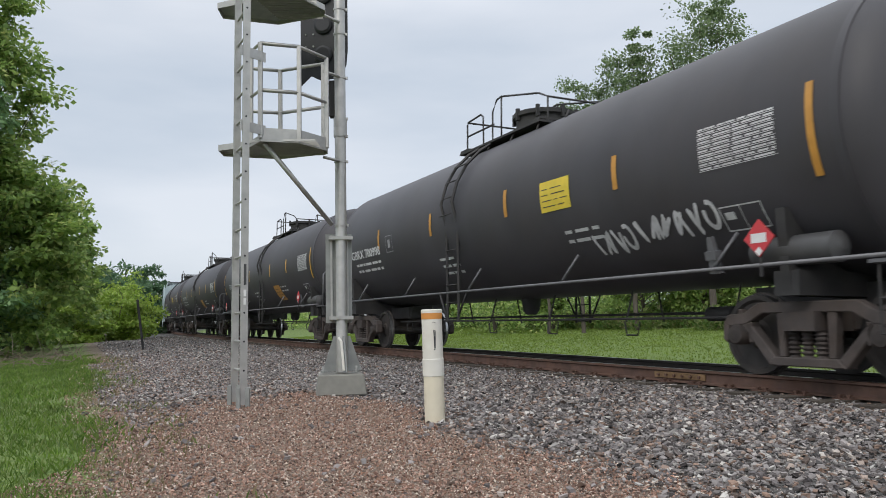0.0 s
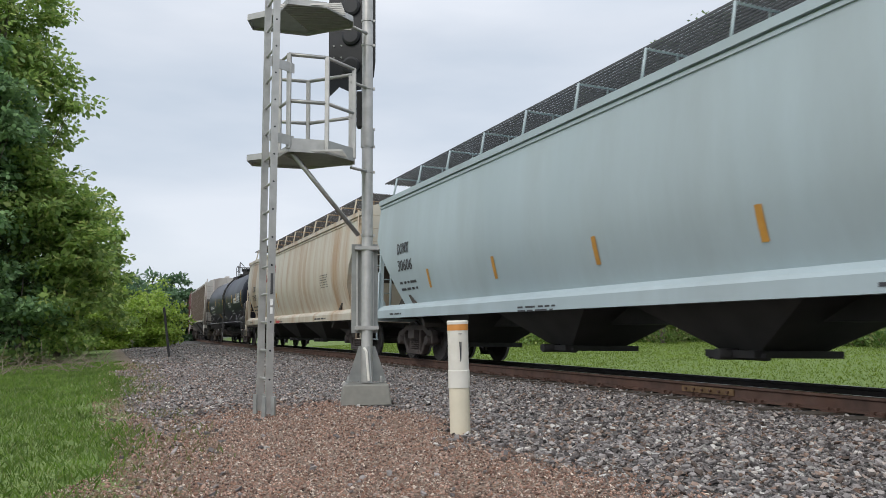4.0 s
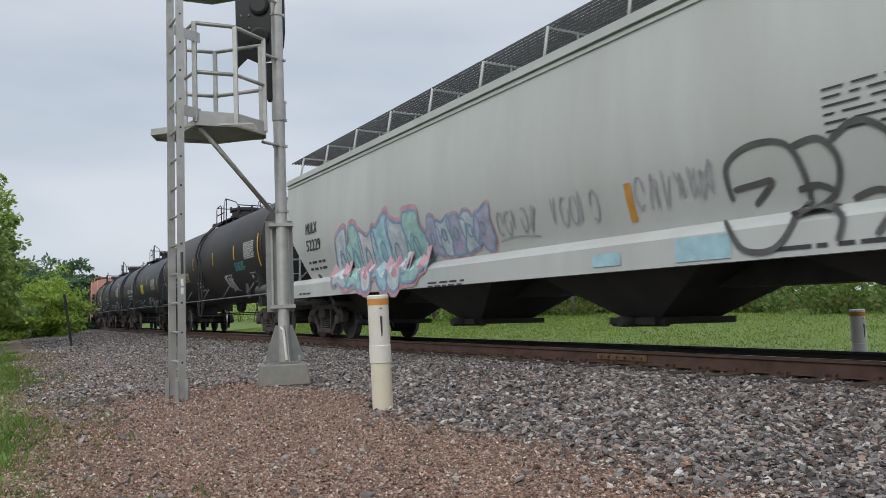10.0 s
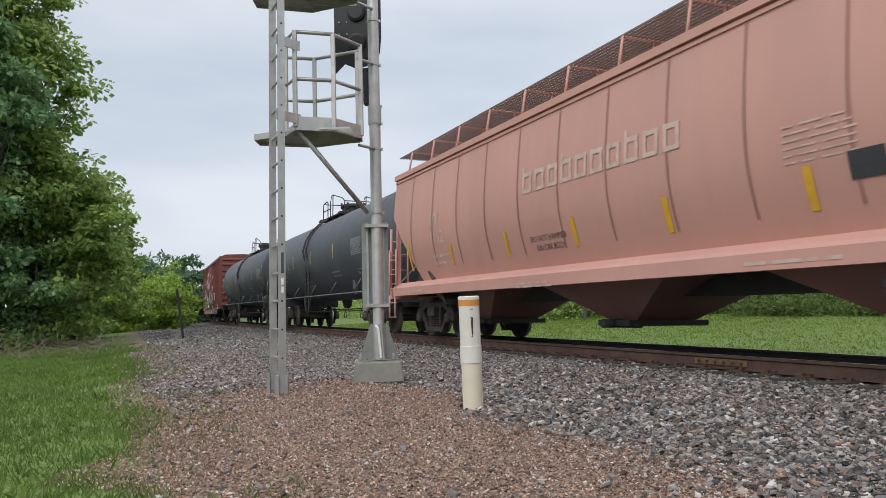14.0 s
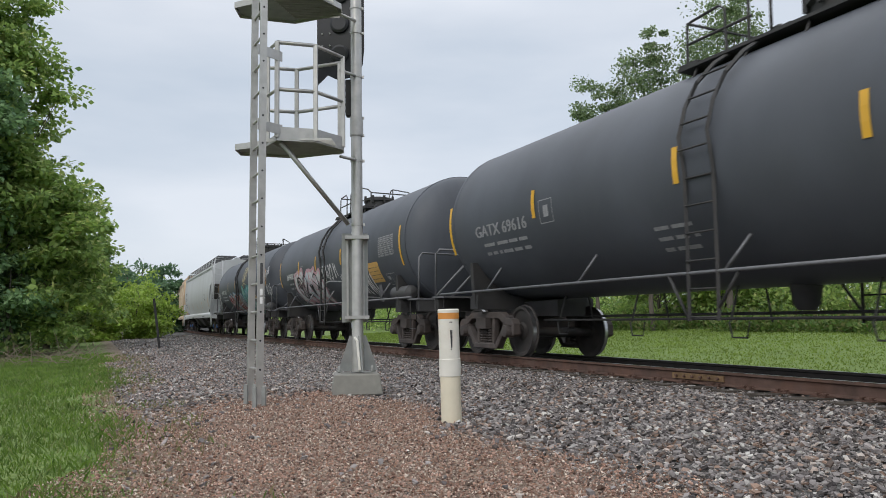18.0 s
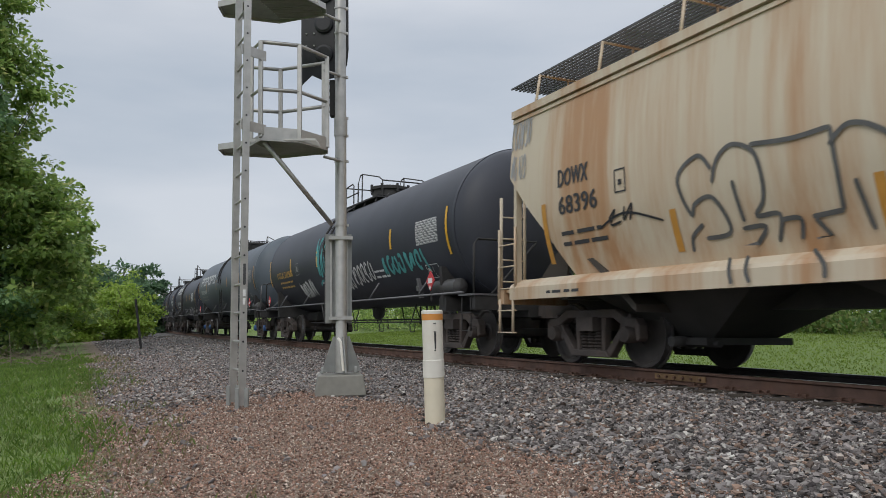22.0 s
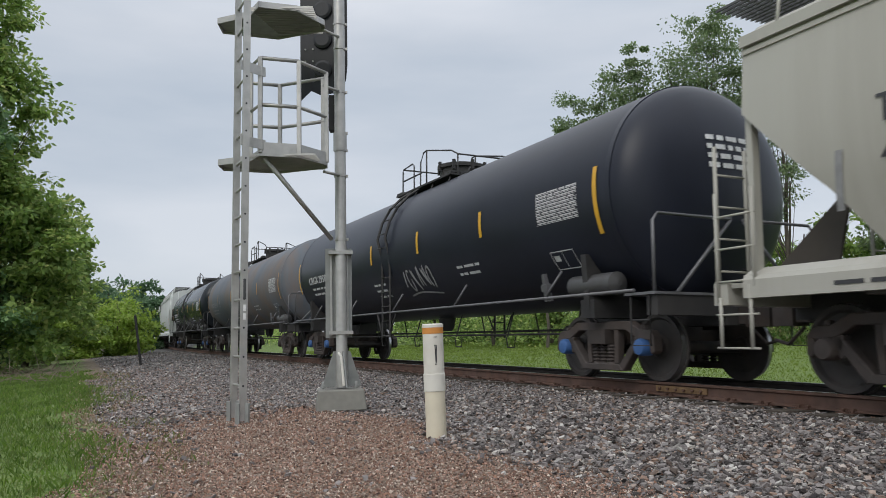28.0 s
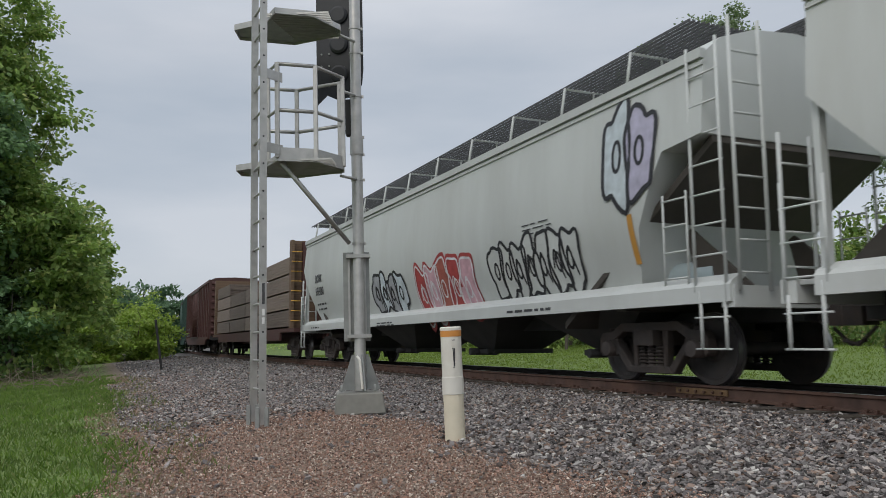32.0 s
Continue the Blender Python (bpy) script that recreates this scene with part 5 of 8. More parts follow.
def tank_paint(key, base, rough, rust=0.0, rust_col=(0.10, 0.065, 0.045)):
    m = mat("tank_" + key, base, rough, 0.0, 0.22, 1.3, 0.03, 40, rust_col, rust, 0.9, stretch=(0.6, 1, 0.3), rand=0.0)
    m.node_tree.nodes["Principled BSDF"].inputs["Specular IOR Level"].default_value = 0.28
    return m


BLK = tank_paint("black", (0.047, 0.051, 0.066), 0.48, 0.3, (0.052, 0.054, 0.062))
BLK_DEEP = tank_paint("deep_black", (0.018, 0.021, 0.033), 0.38, 0.25, (0.028, 0.030, 0.040))
BLK_WARM = tank_paint("warm_black", (0.064, 0.062, 0.070), 0.5, 0.35, (0.0750, 0.0630, 0.0570))
BLK_GLOSS = tank_paint("gloss_black", (0.0175, 0.0213, 0.0263), 0.22, 0.1, (0.03, 0.03, 0.03))
BLK_BLUE = tank_paint("blue_black", (0.080, 0.087, 0.103), 0.5, 0.25, (0.0750, 0.0750, 0.0750))
RUST_BLK = tank_paint("rusty_black", (0.030, 0.031, 0.037), 0.5, 0.55, (0.09, 0.058, 0.044))
STEEL_BLUE = tank_paint("steel_blue", (0.105, 0.125, 0.150), 0.45, 0.25, (0.07, 0.08, 0.09))
GREY_RUST = tank_paint("weathered_grey", (0.125, 0.143, 0.168), 0.55, 0.95, (0.215, 0.140, 0.092))
DULL = tank_paint("dull_charcoal", (0.055, 0.054, 0.054), 0.55, 0.5, (0.1050, 0.0990, 0.0900))


def tank_car(L, R, zc, body, label, mark, mark_mat=WHITE_PAINT, stripes=None, stripe_mat=YELLOW, notice=None, dome=0.55, placard=None, caps=None, number_x=2.45, bands=(), rails="tall", mark_h=0.21, mark_w=None, ladder_x=None, end_marks=True, seed=1, data_mat=WHITE_PAINT, extra=None, raised=0.0, top_shift=0.0):
    car = thing("tank_car", label, "tank car", "cars of the freight train")
    H = L / 2
    he = H - 0.725
    flat_head = R < 1.45
    dish = R * (0.17 if flat_head else 0.42)
    straight = he - dish

    def skin(xr, z, off=0.0):
        k = max(-0.97, min(0.97, (z - zc) / R))
        return (xr - H, -(R + off) * math.sqrt(1 - k * k), zc + (R + off) * k)

    key = ("tank", L, R, zc, body.name)
    if key not in CACHE:
        bm = bmesh.new()
        if flat_head:
            prof = [(-straight - dish * (1 - (r / 8) ** 2), R * r / 8 * 0.985) for r in range(1, 9)] + [(-straight + 0.015, R)]
        else:
            prof = [(-straight - dish * math.sin(q * math.pi / 20), R * math.cos(q * math.pi / 20)) for q in range(9, -1, -1)]
        prof = [(-he, 0.02), *prof[0:]]
        prof += [(-a, r) for a, r in prof[::-1]]
        lathe(bm, prof, "x", 72, True, (0, 0, zc))
        CACHE[key] = done(bm, "tank", body)
    tank = part("tank", CACHE[key], None, car, m=pose(0.17, 0, 0))
    for x in [-straight, straight, *bands]:
        part("band", shared(("band", R, zc, body.name), lambda b: lathe(b, [(-0.05, R + 0.004), (0.05, R + 0.004)], "x", 72, True, (0, 0, zc)), body), None, tank, m=pose(x, 0, 0))
    # underframe at both ends
    tc = H - 2.05 if L > 15 else H - 1.95
    for s in (-1, 1):
        turn = pose(s * 0, 0, 0, 0, 0, 0 if s > 0 else 180)

        part("stub_sill", shared(("stub_sill", L), lambda b: box(b, H - 3.4, H - 0.42, -0.30, 0.30, 0.74, 1.02), UNDER), None, car, m=turn)
        part("end_beam", shared(("end_beam", L), lambda b: box(b, H - 0.62, H - 0.418, -1.42, 1.42, 0.86, 1.113), UNDER), None, car, m=turn)
        part("body_bolster", shared(("body_bolster", L), lambda b: box(b, tc - 0.16, tc + 0.16, -1.30, 1.30, 0.862, 1.12), UNDER), None, car, m=turn)

        def saddle(bm):
            prism(bm, [(-1.30, 0.9), (1.30, 0.9), (1.36, zc - 0.55 * R), (R * 0.83, zc - 0.55 * R), (0.5, zc - 0.93 * R), (-0.5, zc - 0.93 * R), (-R * 0.83, zc - 0.55 * R), (-1.36, zc - 0.55 * R)], tc - 0.06, tc + 0.06, "x")

        part("saddle", shared(("saddle", L, R, zc), saddle, UNDER), None, car, m=turn)

        def step(bm):
            box(bm, H - 1.0, H - 0.40, -1.47, -0.32, 1.115, 1.15)
            box(bm, H - 1.0, H - 0.40, 0.32, 1.47, 1.115, 1.15)

        part("end_platform", shared(("end_platform", L), step, PIPE_GREY), None, car, m=turn)
        for y in (-1.43, 1.43):

            def stirrup(bm):
                tube(bm, [(H - 0.92, 0, 1.1), (H - 0.92, 0, 0.48), (H - 0.55, 0, 0.48), (H - 0.55, 0, 1.1)], 0.014, 6)
                tube(bm, [(H - 0.92, 0, 0.8), (H - 0.55, 0, 0.8)], 0.012, 6)

            part("step", shared(("step", L), stirrup, UNDER), None, car, m=turn @ pose(0, y, 0))

        def guard(bm):
            y0 = 1.42
            for sy in (-1, 1):
                tube(bm, [(H - 0.47, sy * y0, 1.15), (H - 0.47, sy * y0, 2.05), (H - 0.47, sy * (y0 - 0.08), 2.14), (H - 0.47, sy * 0.1, 2.14)], 0.022, 8)
                tube(bm, [(H - 0.47, sy * 1.05, 1.15), (H - 0.47, sy * 0.12, 2.12)], 0.025, 6)

        part("end_handrail", shared(("end_handrail", L, zc), guard, PIPE_GREY if body not in (BLK, BLK_GLOSS) else UNDER), None, car, "bent pipe handrail across the end", turn)
        truck(car, s * tc, caps)
        coupler(car, s * (H - 0.55), s, 0.53)
    # brake wheel at the leading end
    bm_key = ("brake_wheel",)
    part("brake_wheel", shared(bm_key, lambda b: (tube(b, [(0.03, 0.24 * math.cos(q * 0.4488), 0.24 * math.sin(q * 0.4488)) for q in range(15)], 0.014, 6, False), tube(b, [(0.03, -0.24, 0), (0.03, 0.24, 0)], 0.012, 5), tube(b, [(0.03, 0, -0.24), (0.03, 0, 0.24)], 0.012, 5), box(b, -0.2, 0.02, -0.12, 0.12, -0.16, 0.16)), UNDER), None, car, m=pose(H - 0.82, 0.45, 1.75))
    # long pipe rails at the sides, their brackets
    for sy in (-1, 1):
        part("side_rail", shared(("side_rail", L), lambda b: tube(b, [(-H + 0.8, 0, 1.18), (H - 0.8, 0, 1.18)], 0.022, 8), PIPE_GREY), None, car, m=pose(0, sy * 1.47, 0))
    nb = 5 if L > 15 else 4
    for i in range(nb):
        x = -H + 2.9 + (L - 5.8) * i / (nb - 1)
        for sy in (-1, 1):
            yk = math.sqrt(max(0.01, R * R - (1.75 - zc) ** 2)) if abs(1.75 - zc) < R else 1.2

            def strut(b, yk=yk):
                tube(b, [(0.0, 0.0, 1.18), (0.22, -(1.47 - yk - 0.02), 1.58)], 0.022, 5)

            part("rail_bracket", shared(("rail_bracket", R, zc), strut, PIPE_GREY), None, car, m=pose(x, sy * 1.47, 0, 0, 0, 0) if sy > 0 else pose(x, -1.47, 0) @ Matrix.Diagonal((1, -1, 1, 1)))
    # ladders, platform, railing, manway
    lx = (ladder_x if ladder_x is not None else H - 0.35) - H
    for sy in (-1, 1):

        arc = [(-(R + 0.09) * math.cos(q), zc + (R + 0.09) * math.sin(q)) for q in (0.15, 0.4, 0.65, 0.9, 1.1)]
        stiles = [[(dx, -1.47, 0.62), (dx, -1.47, 1.2), (dx, -min(1.5, R + 0.08), zc - 0.2)] + [(dx, y, z) for y, z in arc] for dx in (-0.24, 0.24)]
        rungs = []
        for i in range(10):
            z = 0.66 + 0.33 * i
            k = min(0.92, max(0.0, (z - zc) / (R + 0.09)))
            y = (-1.47 if z < 1.3 else -min(1.5, R + 0.08)) if z < zc else -(R + 0.09) * math.sqrt(1 - k * k)
            rungs.append([(-0.24, y, z), (0.24, y, z)])
        lad = ladder_of("side_ladder", (R, zc), stiles, rungs, 0.03, UNDER, car, pose(lx, 0, 0) if sy < 0 else pose(lx, 0, 0, 0, 0, 180), "black ladder up the tank side")
        for nm, q in (("rear_brace", [(-0.24, -1.47, 0.62), (-0.6, -1.47, 1.18)]), ("front_brace", [(0.24, -1.47, 0.75), (0.55, -1.45, 1.18)])):
            part("brace", shared((nm,), lambda b: tube(b, q, 0.02, 5), UNDER), None, lad)
    px0, px1 = -1.45 + top_shift, 1.65 + top_shift
    zt = zc + R

    def deck(bm):
        for sy in (-1, 1):
            box(bm, px0, px1, sy * 0.62 - 0.2, sy * 0.62 + 0.2, zt - 0.10, zt - 0.06)
            for k in range(5):
                x = px0 + 0.3 + k * 0.9
                tube(bm, [(x, sy * 0.75, zt - 0.1), (x, sy * 0.85, zt - 0.32)], 0.02, 5)
        for k in (px0, px1 - 0.35):
            box(bm, k, k + 0.35, -0.8, 0.8, zt - 0.05, zt - 0.01)

    part("top_platform", shared(("top_platform", R, zc, top_shift), deck, UNDER), None, car, "black grating platform on top")

    hi, lo = 0.80, 0.62
    for sy in (-1, 1):
        y = sy * 0.64
        runs = {
            "railing_hoop": [(px0, y, zt - 0.1), (px0, y, zt + lo - 0.05), (px0 + 0.06, y, zt + lo), (px0 + 0.6, y, zt + lo + 0.03), (px0 + 0.7, y, zt + lo - 0.04), (px0 + 0.72, y, zt - 0.1)],
            "railing_bar": [(px0, y, zt + 0.32), (px0 + 1.15, y, zt + 0.32)],
            "railing_main": [(px0 + 1.1, y, zt - 0.1), (px0 + 1.1, y, zt + hi - 0.22), (px0 + 1.27, y, zt + hi - 0.02), (px0 + 1.45, y, zt + hi), (px1 - 0.3, y, zt + 0.50), (px1, y, zt + 0.36), (px1, y, zt - 0.1)],
            "railing_post": [(px0 + 1.45, y, zt - 0.1), (px0 + 1.45, y, zt + hi)],
        }
        for nm, pts in runs.items():
            part(nm, shared((nm, R, zc, sy, top_shift), lambda b, pts=pts: tube(b, pts, 0.019, 6), UNDER), None, car, "black pipe railing" if nm == "railing_main" else "")
    for nm, x, z in (("end_bar", px0, zt + lo), ("front_bar", px1, zt + 0.36)):
        part(nm, shared((nm, R, zc, top_shift), lambda b, x=x, z=z: tube(b, [(x, -0.64, z), (x, 0.64, z)], 0.019, 6), UNDER), None, car)

    def manway(bm):
        lathe(bm, [(zt - 0.15, dome), (zt + 0.26, dome), (zt + 0.28, dome + 0.06), (zt + 0.36, dome + 0.06), (zt + 0.40, dome * 0.8)], "z", 28)

    man = part("manway", shared(("manway", R, zc, dome), manway, UNDER), None, car, "round bolted manway dome", pose(0.55 + top_shift, 0, 0))
    for q in range(8):
        a = q * math.pi / 4
        part("lug", shared(("lug",), lambda b: box(b, -0.03, 0.03, -0.03, 0.03, 0.2, 0.42), UNDER), None, man, m=pose((dome + 0.05) * math.cos(a), (dome + 0.05) * math.sin(a), zt))
    part("vent_valve", shared(("vent_valve",), lambda b: lathe(b, [(0.0, 0.06), (0.30, 0.06), (0.31, 0.10), (0.42, 0.10), (0.46, 0.04)], "z", 14), UNDER), None, car, m=pose(-0.55, 0.1, zt - 0.05))
    # below the belly
    zb = zc - R

    def belly(bm):
        lathe(bm, [(zb - 0.30, 0.10), (zb - 0.22, 0.16), (zb + 0.05, 0.2)], "z", 14, True, (-0.2, 0, 0))
        tube(bm, [(-tc + 1.1, -0.42, 0.66), (tc - 1.1, -0.42, 0.66)], 0.02, 6)
        tube(bm, [(-tc + 1.0, 0.30, 0.74), (tc - 1.0, 0.30, 0.74)], 0.024, 6)
        for i in range(6):
            x = -tc + 1.6 + (2 * tc - 3.2) * i / 5
            for yy in (-0.42, 0.30):
                tube(bm, [(x, yy, 0.62), (x, yy * 0.6, zb + 0.12)], 0.016, 5)
            tube(bm, [(x, -0.45, 0.62), (x + 0.05, -0.45, 0.42), (x + 0.3, -0.45, 0.42), (x + 0.35, -0.45, 0.62)], 0.014, 5)
        lathe(bm, [(0, 0.03), (0.04, 0.10), (0.5, 0.10), (0.54, 0.03)], "x", 12, True, (tc - 2.6, 0.1, 0.72))

    part("underbody_gear", shared(("underbody_gear", L, R, zc), belly, UNDER), None, car, "black brake rods and bottom outlet")
    part("air_reservoir", shared(("air_reservoir",), lambda b: lathe(b, [(-0.55, 0.04), (-0.5, 0.16), (0.5, 0.16), (0.55, 0.04)], "x", 16), mat("reservoir_grey", (0.075, 0.075, 0.078), 0.5, 0, 0.2, 3, 0.05, 60, (0.05, 0.045, 0.04), 0.5, 2)), None, car, "dark grey air reservoir", pose(H - 2.0, -1.18, 1.33))
    part("brake_rig", shared(("brake_rig",), lambda b: (prism(b, [(-0.08, 0.0), (0.08, 0.0), (0.03, 0.42), (-0.03, 0.42)], -0.03, 0.03), box(b, -0.08, 0.08, -0.05, 0.05, 0.16, 0.26)), PIPE_GREY), None, car, m=pose(H - 2.95, -1.36, 1.14, 12))
    # markings
    rnd = random.Random(seed)
    lo, hi = (1.15, L - 1.2) if flat_head else (1.40, L - 1.48)
    for xr in (lo, hi):
        decal("reflector", [(xr - 0.045, xr + 0.045, zc - 0.62, zc + 0.30)], stripe_mat, car, skin, 0.012)
    for xr in stripes or [lo + (hi - lo) * k / 5 for k in (1, 2, 3, 4)]:
        decal("reflector", [(xr - 0.05, xr + 0.05, zc - 0.28 + raised, zc + 0.17 + raised)], stripe_mat, car, skin, 0.011)
    nw = mark_w or 0.187 * len(mark)
    lettering(mark, number_x, zc - 0.40 + raised * 0.6, mark_h, mark_mat, car, skin, nw, "car_number", 0.026)
    stuff_decal("weight_stencil", bars(number_x + 0.25, zc - 0.58 + raised * 0.6, nw * 0.85, 2, 0.15, seed + 3, 0.055), data_mat if mark_mat is WHITE_PAINT else mark_mat, car, skin, 0.009)
    stuff_decal("test_data_block", grid_block(L - 3.0, zc - 0.33, 1.1, 0.50, 10, seed), data_mat, car, skin, 0.009, "white stencilled test data table")
    stuff_decal("spec_box", [(number_x + nw + 0.45, number_x + nw + 0.85, zc - 0.40 + k, zc - 0.385 + k) for k in (0, 0.36)] + [(number_x + nw + 0.45 + k, number_x + nw + 0.465 + k, zc - 0.4, zc - 0.03) for k in (0, 0.385)] + [(number_x + nw + 0.58, number_x + nw + 0.72, zc - 0.3, zc - 0.12)], DIM_PAINT, car, skin, 0.009)
    sx, sz = L - 2.9, zc - 1.0
    stuff_decal("spec_frame", [(sx, sx + 0.6, sz, sz + 0.015), (sx, sx + 0.6, sz + 0.25, sz + 0.265), (sx, sx + 0.015, sz, sz + 0.26), (sx + 0.3, sx + 0.31, sz, sz + 0.26), (sx + 0.59, sx + 0.605, sz, sz + 0.26), (sx + 0.06, sx + 0.2, sz + 0.12, sz + 0.2)], data_mat, car, skin, 0.009)
    stuff_decal("stencil_text", bars(L * 0.42, zc - 0.78, 0.75, 3, 0.13, seed + 9) + bars(L * 0.67, zc - 0.72, 0.9, 2, 0.13, seed + 12), data_mat, car, skin, 0.009)
    if notice:
        xr, z0, m_, w = notice
        decal("notice_panel", [(xr, xr + w, z0, z0 + w * 0.58)], m_, car, skin, 0.010, "yellow warning notice")
        stuff_decal("notice_text", bars(xr + 0.06, z0 + w * 0.42, w - 0.12, 4, w * 0.11, seed + 20, 0.013), DARK_PAINT, car, skin, 0.013)
    if placard:
        for xr, y, z in placard:
            pm = pose(xr - H, y, z)
            pl = part("placard", shared(("placard",), lambda b: prism(b, [(0, -0.2), (0.2, 0), (0, 0.2), (-0.2, 0)], -0.008, 0.008), RED_SIGN), None, car, "red diamond hazard placard", pm)
            part("placard_panel", shared(("placard_panel",), lambda b: (box(b, -0.1, 0.1, -0.012, -0.009, -0.05, 0.05), prism(b, [(0, -0.19), (0.05, -0.14), (0, -0.09), (-0.05, -0.14)], -0.012, -0.009)), WHITE_SIGN), None, pl)
            part("placard_stem", shared(("placard_stem",), lambda b: box(b, -0.015, 0.015, 0.01, 0.03, -0.4, 0.1), UNDER), None, pl)
    if end_marks:

        def face(u, v, off=0.0):
            q = min(1.0, math.hypot(u, v) / R)
            return (straight + 0.17 + dish * ((1 - q * q) if flat_head else math.sqrt(max(0.0, 1 - q * q))) + 0.016 + off, u, zc + v)

        bm = bmesh.new()
        rnd2 = random.Random(seed + 31)
        for row in range(4):
            u = -0.35
            while u < 0.35:
                w = rnd2.uniform(0.08, 0.2)
                vs = [bm.verts.new(face(a, b)) for a, b in ((u, 0.62 - 0.13 * row), (u + w, 0.62 - 0.13 * row), (u + w, 0.69 - 0.13 * row), (u, 0.69 - 0.13 * row))]
                bm.faces.new(vs)
                u += w + 0.05
        tagged(part("end_stencil", bm, data_mat, car, "white stencilled lines on the tank head"), kind="stuff")
    if extra:
        extra(car, skin, L)
    return car

# ---- hopper cars ----


def hopper_paint(key, base, dirt, amt, rough=0.5, streak=False):
    """Painted steel; streak: stains that run down the side in narrow lines."""
    return mat("hopper_" + key, base, rough, 0, 0.07, 1.0, 0.03, 30, dirt, amt, 1.0 if streak else 0.55, stretch=(1.3, 1, 0.07) if streak else (1.0, 1, 0.22), dirt_rng=(0.44, 0.64) if streak else (0.45, 0.75))


H_BLUE = hopper_paint("pale_blue", (0.40, 0.48, 0.51), (0.30, 0.33, 0.33), 0.5)
H_CREAM = hopper_paint("rusty_cream", (0.57, 0.53, 0.45), (0.36, 0.21, 0.10), 0.8, 0.5, True)
H_WHITE = hopper_paint("grey_white", (0.52, 0.54, 0.53), (0.36, 0.36, 0.34), 0.5)
H_WHITE2 = hopper_paint("white", (0.56, 0.58, 0.57), (0.40, 0.39, 0.35), 0.5)
H_GREY = hopper_paint("light_grey", (0.45, 0.46, 0.47), (0.34, 0.34, 0.33), 0.5)
H_TAN = hopper_paint("tan", (0.60, 0.52, 0.40), (0.42, 0.22, 0.10), 0.9, 0.5, True)
H_PUTTY = hopper_paint("putty", (0.44, 0.43, 0.385), (0.33, 0.31, 0.27), 0.5, 0.5, True)
H_PINK = hopper_paint("salmon", (0.59, 0.31, 0.255), (0.46, 0.26, 0.215), 0.5)
H_WEATHER = hopper_paint("weathered_tan_grey", (0.47, 0.45, 0.43), (0.20, 0.15, 0.125), 0.8, 0.6, True)
H_MAROON = hopper_paint("maroon", (0.12, 0.048, 0.045), (0.07, 0.034, 0.032), 0.6, 0.55)
H_BROWN = hopper_paint("boxcar_red", (0.205, 0.060, 0.050), (0.105, 0.040, 0.034), 0.75, 0.55, True)
H_OXIDE = hopper_paint("dark_oxide", (0.075, 0.030, 0.026), (0.045, 0.025, 0.022), 0.5, 0.6)
H_GREEN = hopper_paint("deep_green", (0.035, 0.075, 0.062), (0.03, 0.05, 0.045), 0.4, 0.55)
GRATE = mat("roof_walk_grating", (0.10, 0.10, 0.105), 0.6, 0.4, 0.2, 10, 0.1)
# end slopes and webs: shadow inside the hopper ends is painted into the colour
SLOPE = mat("end_slope_shaded", (0.055, 0.047, 0.04), 0.7, 0, 0.25, 2, 0.05, 40, (0.085, 0.07, 0.055), 0.6, 1.2)
# discharge bays: the shade under the car is put into this near-black colour
SHADOW_STEEL = mat("bay_shade", (0.042, 0.040, 0.038), 0.7, 0, 0.3, 2, 0.1, 40, (0.06, 0.055, 0.05), 0.5, 1.2)


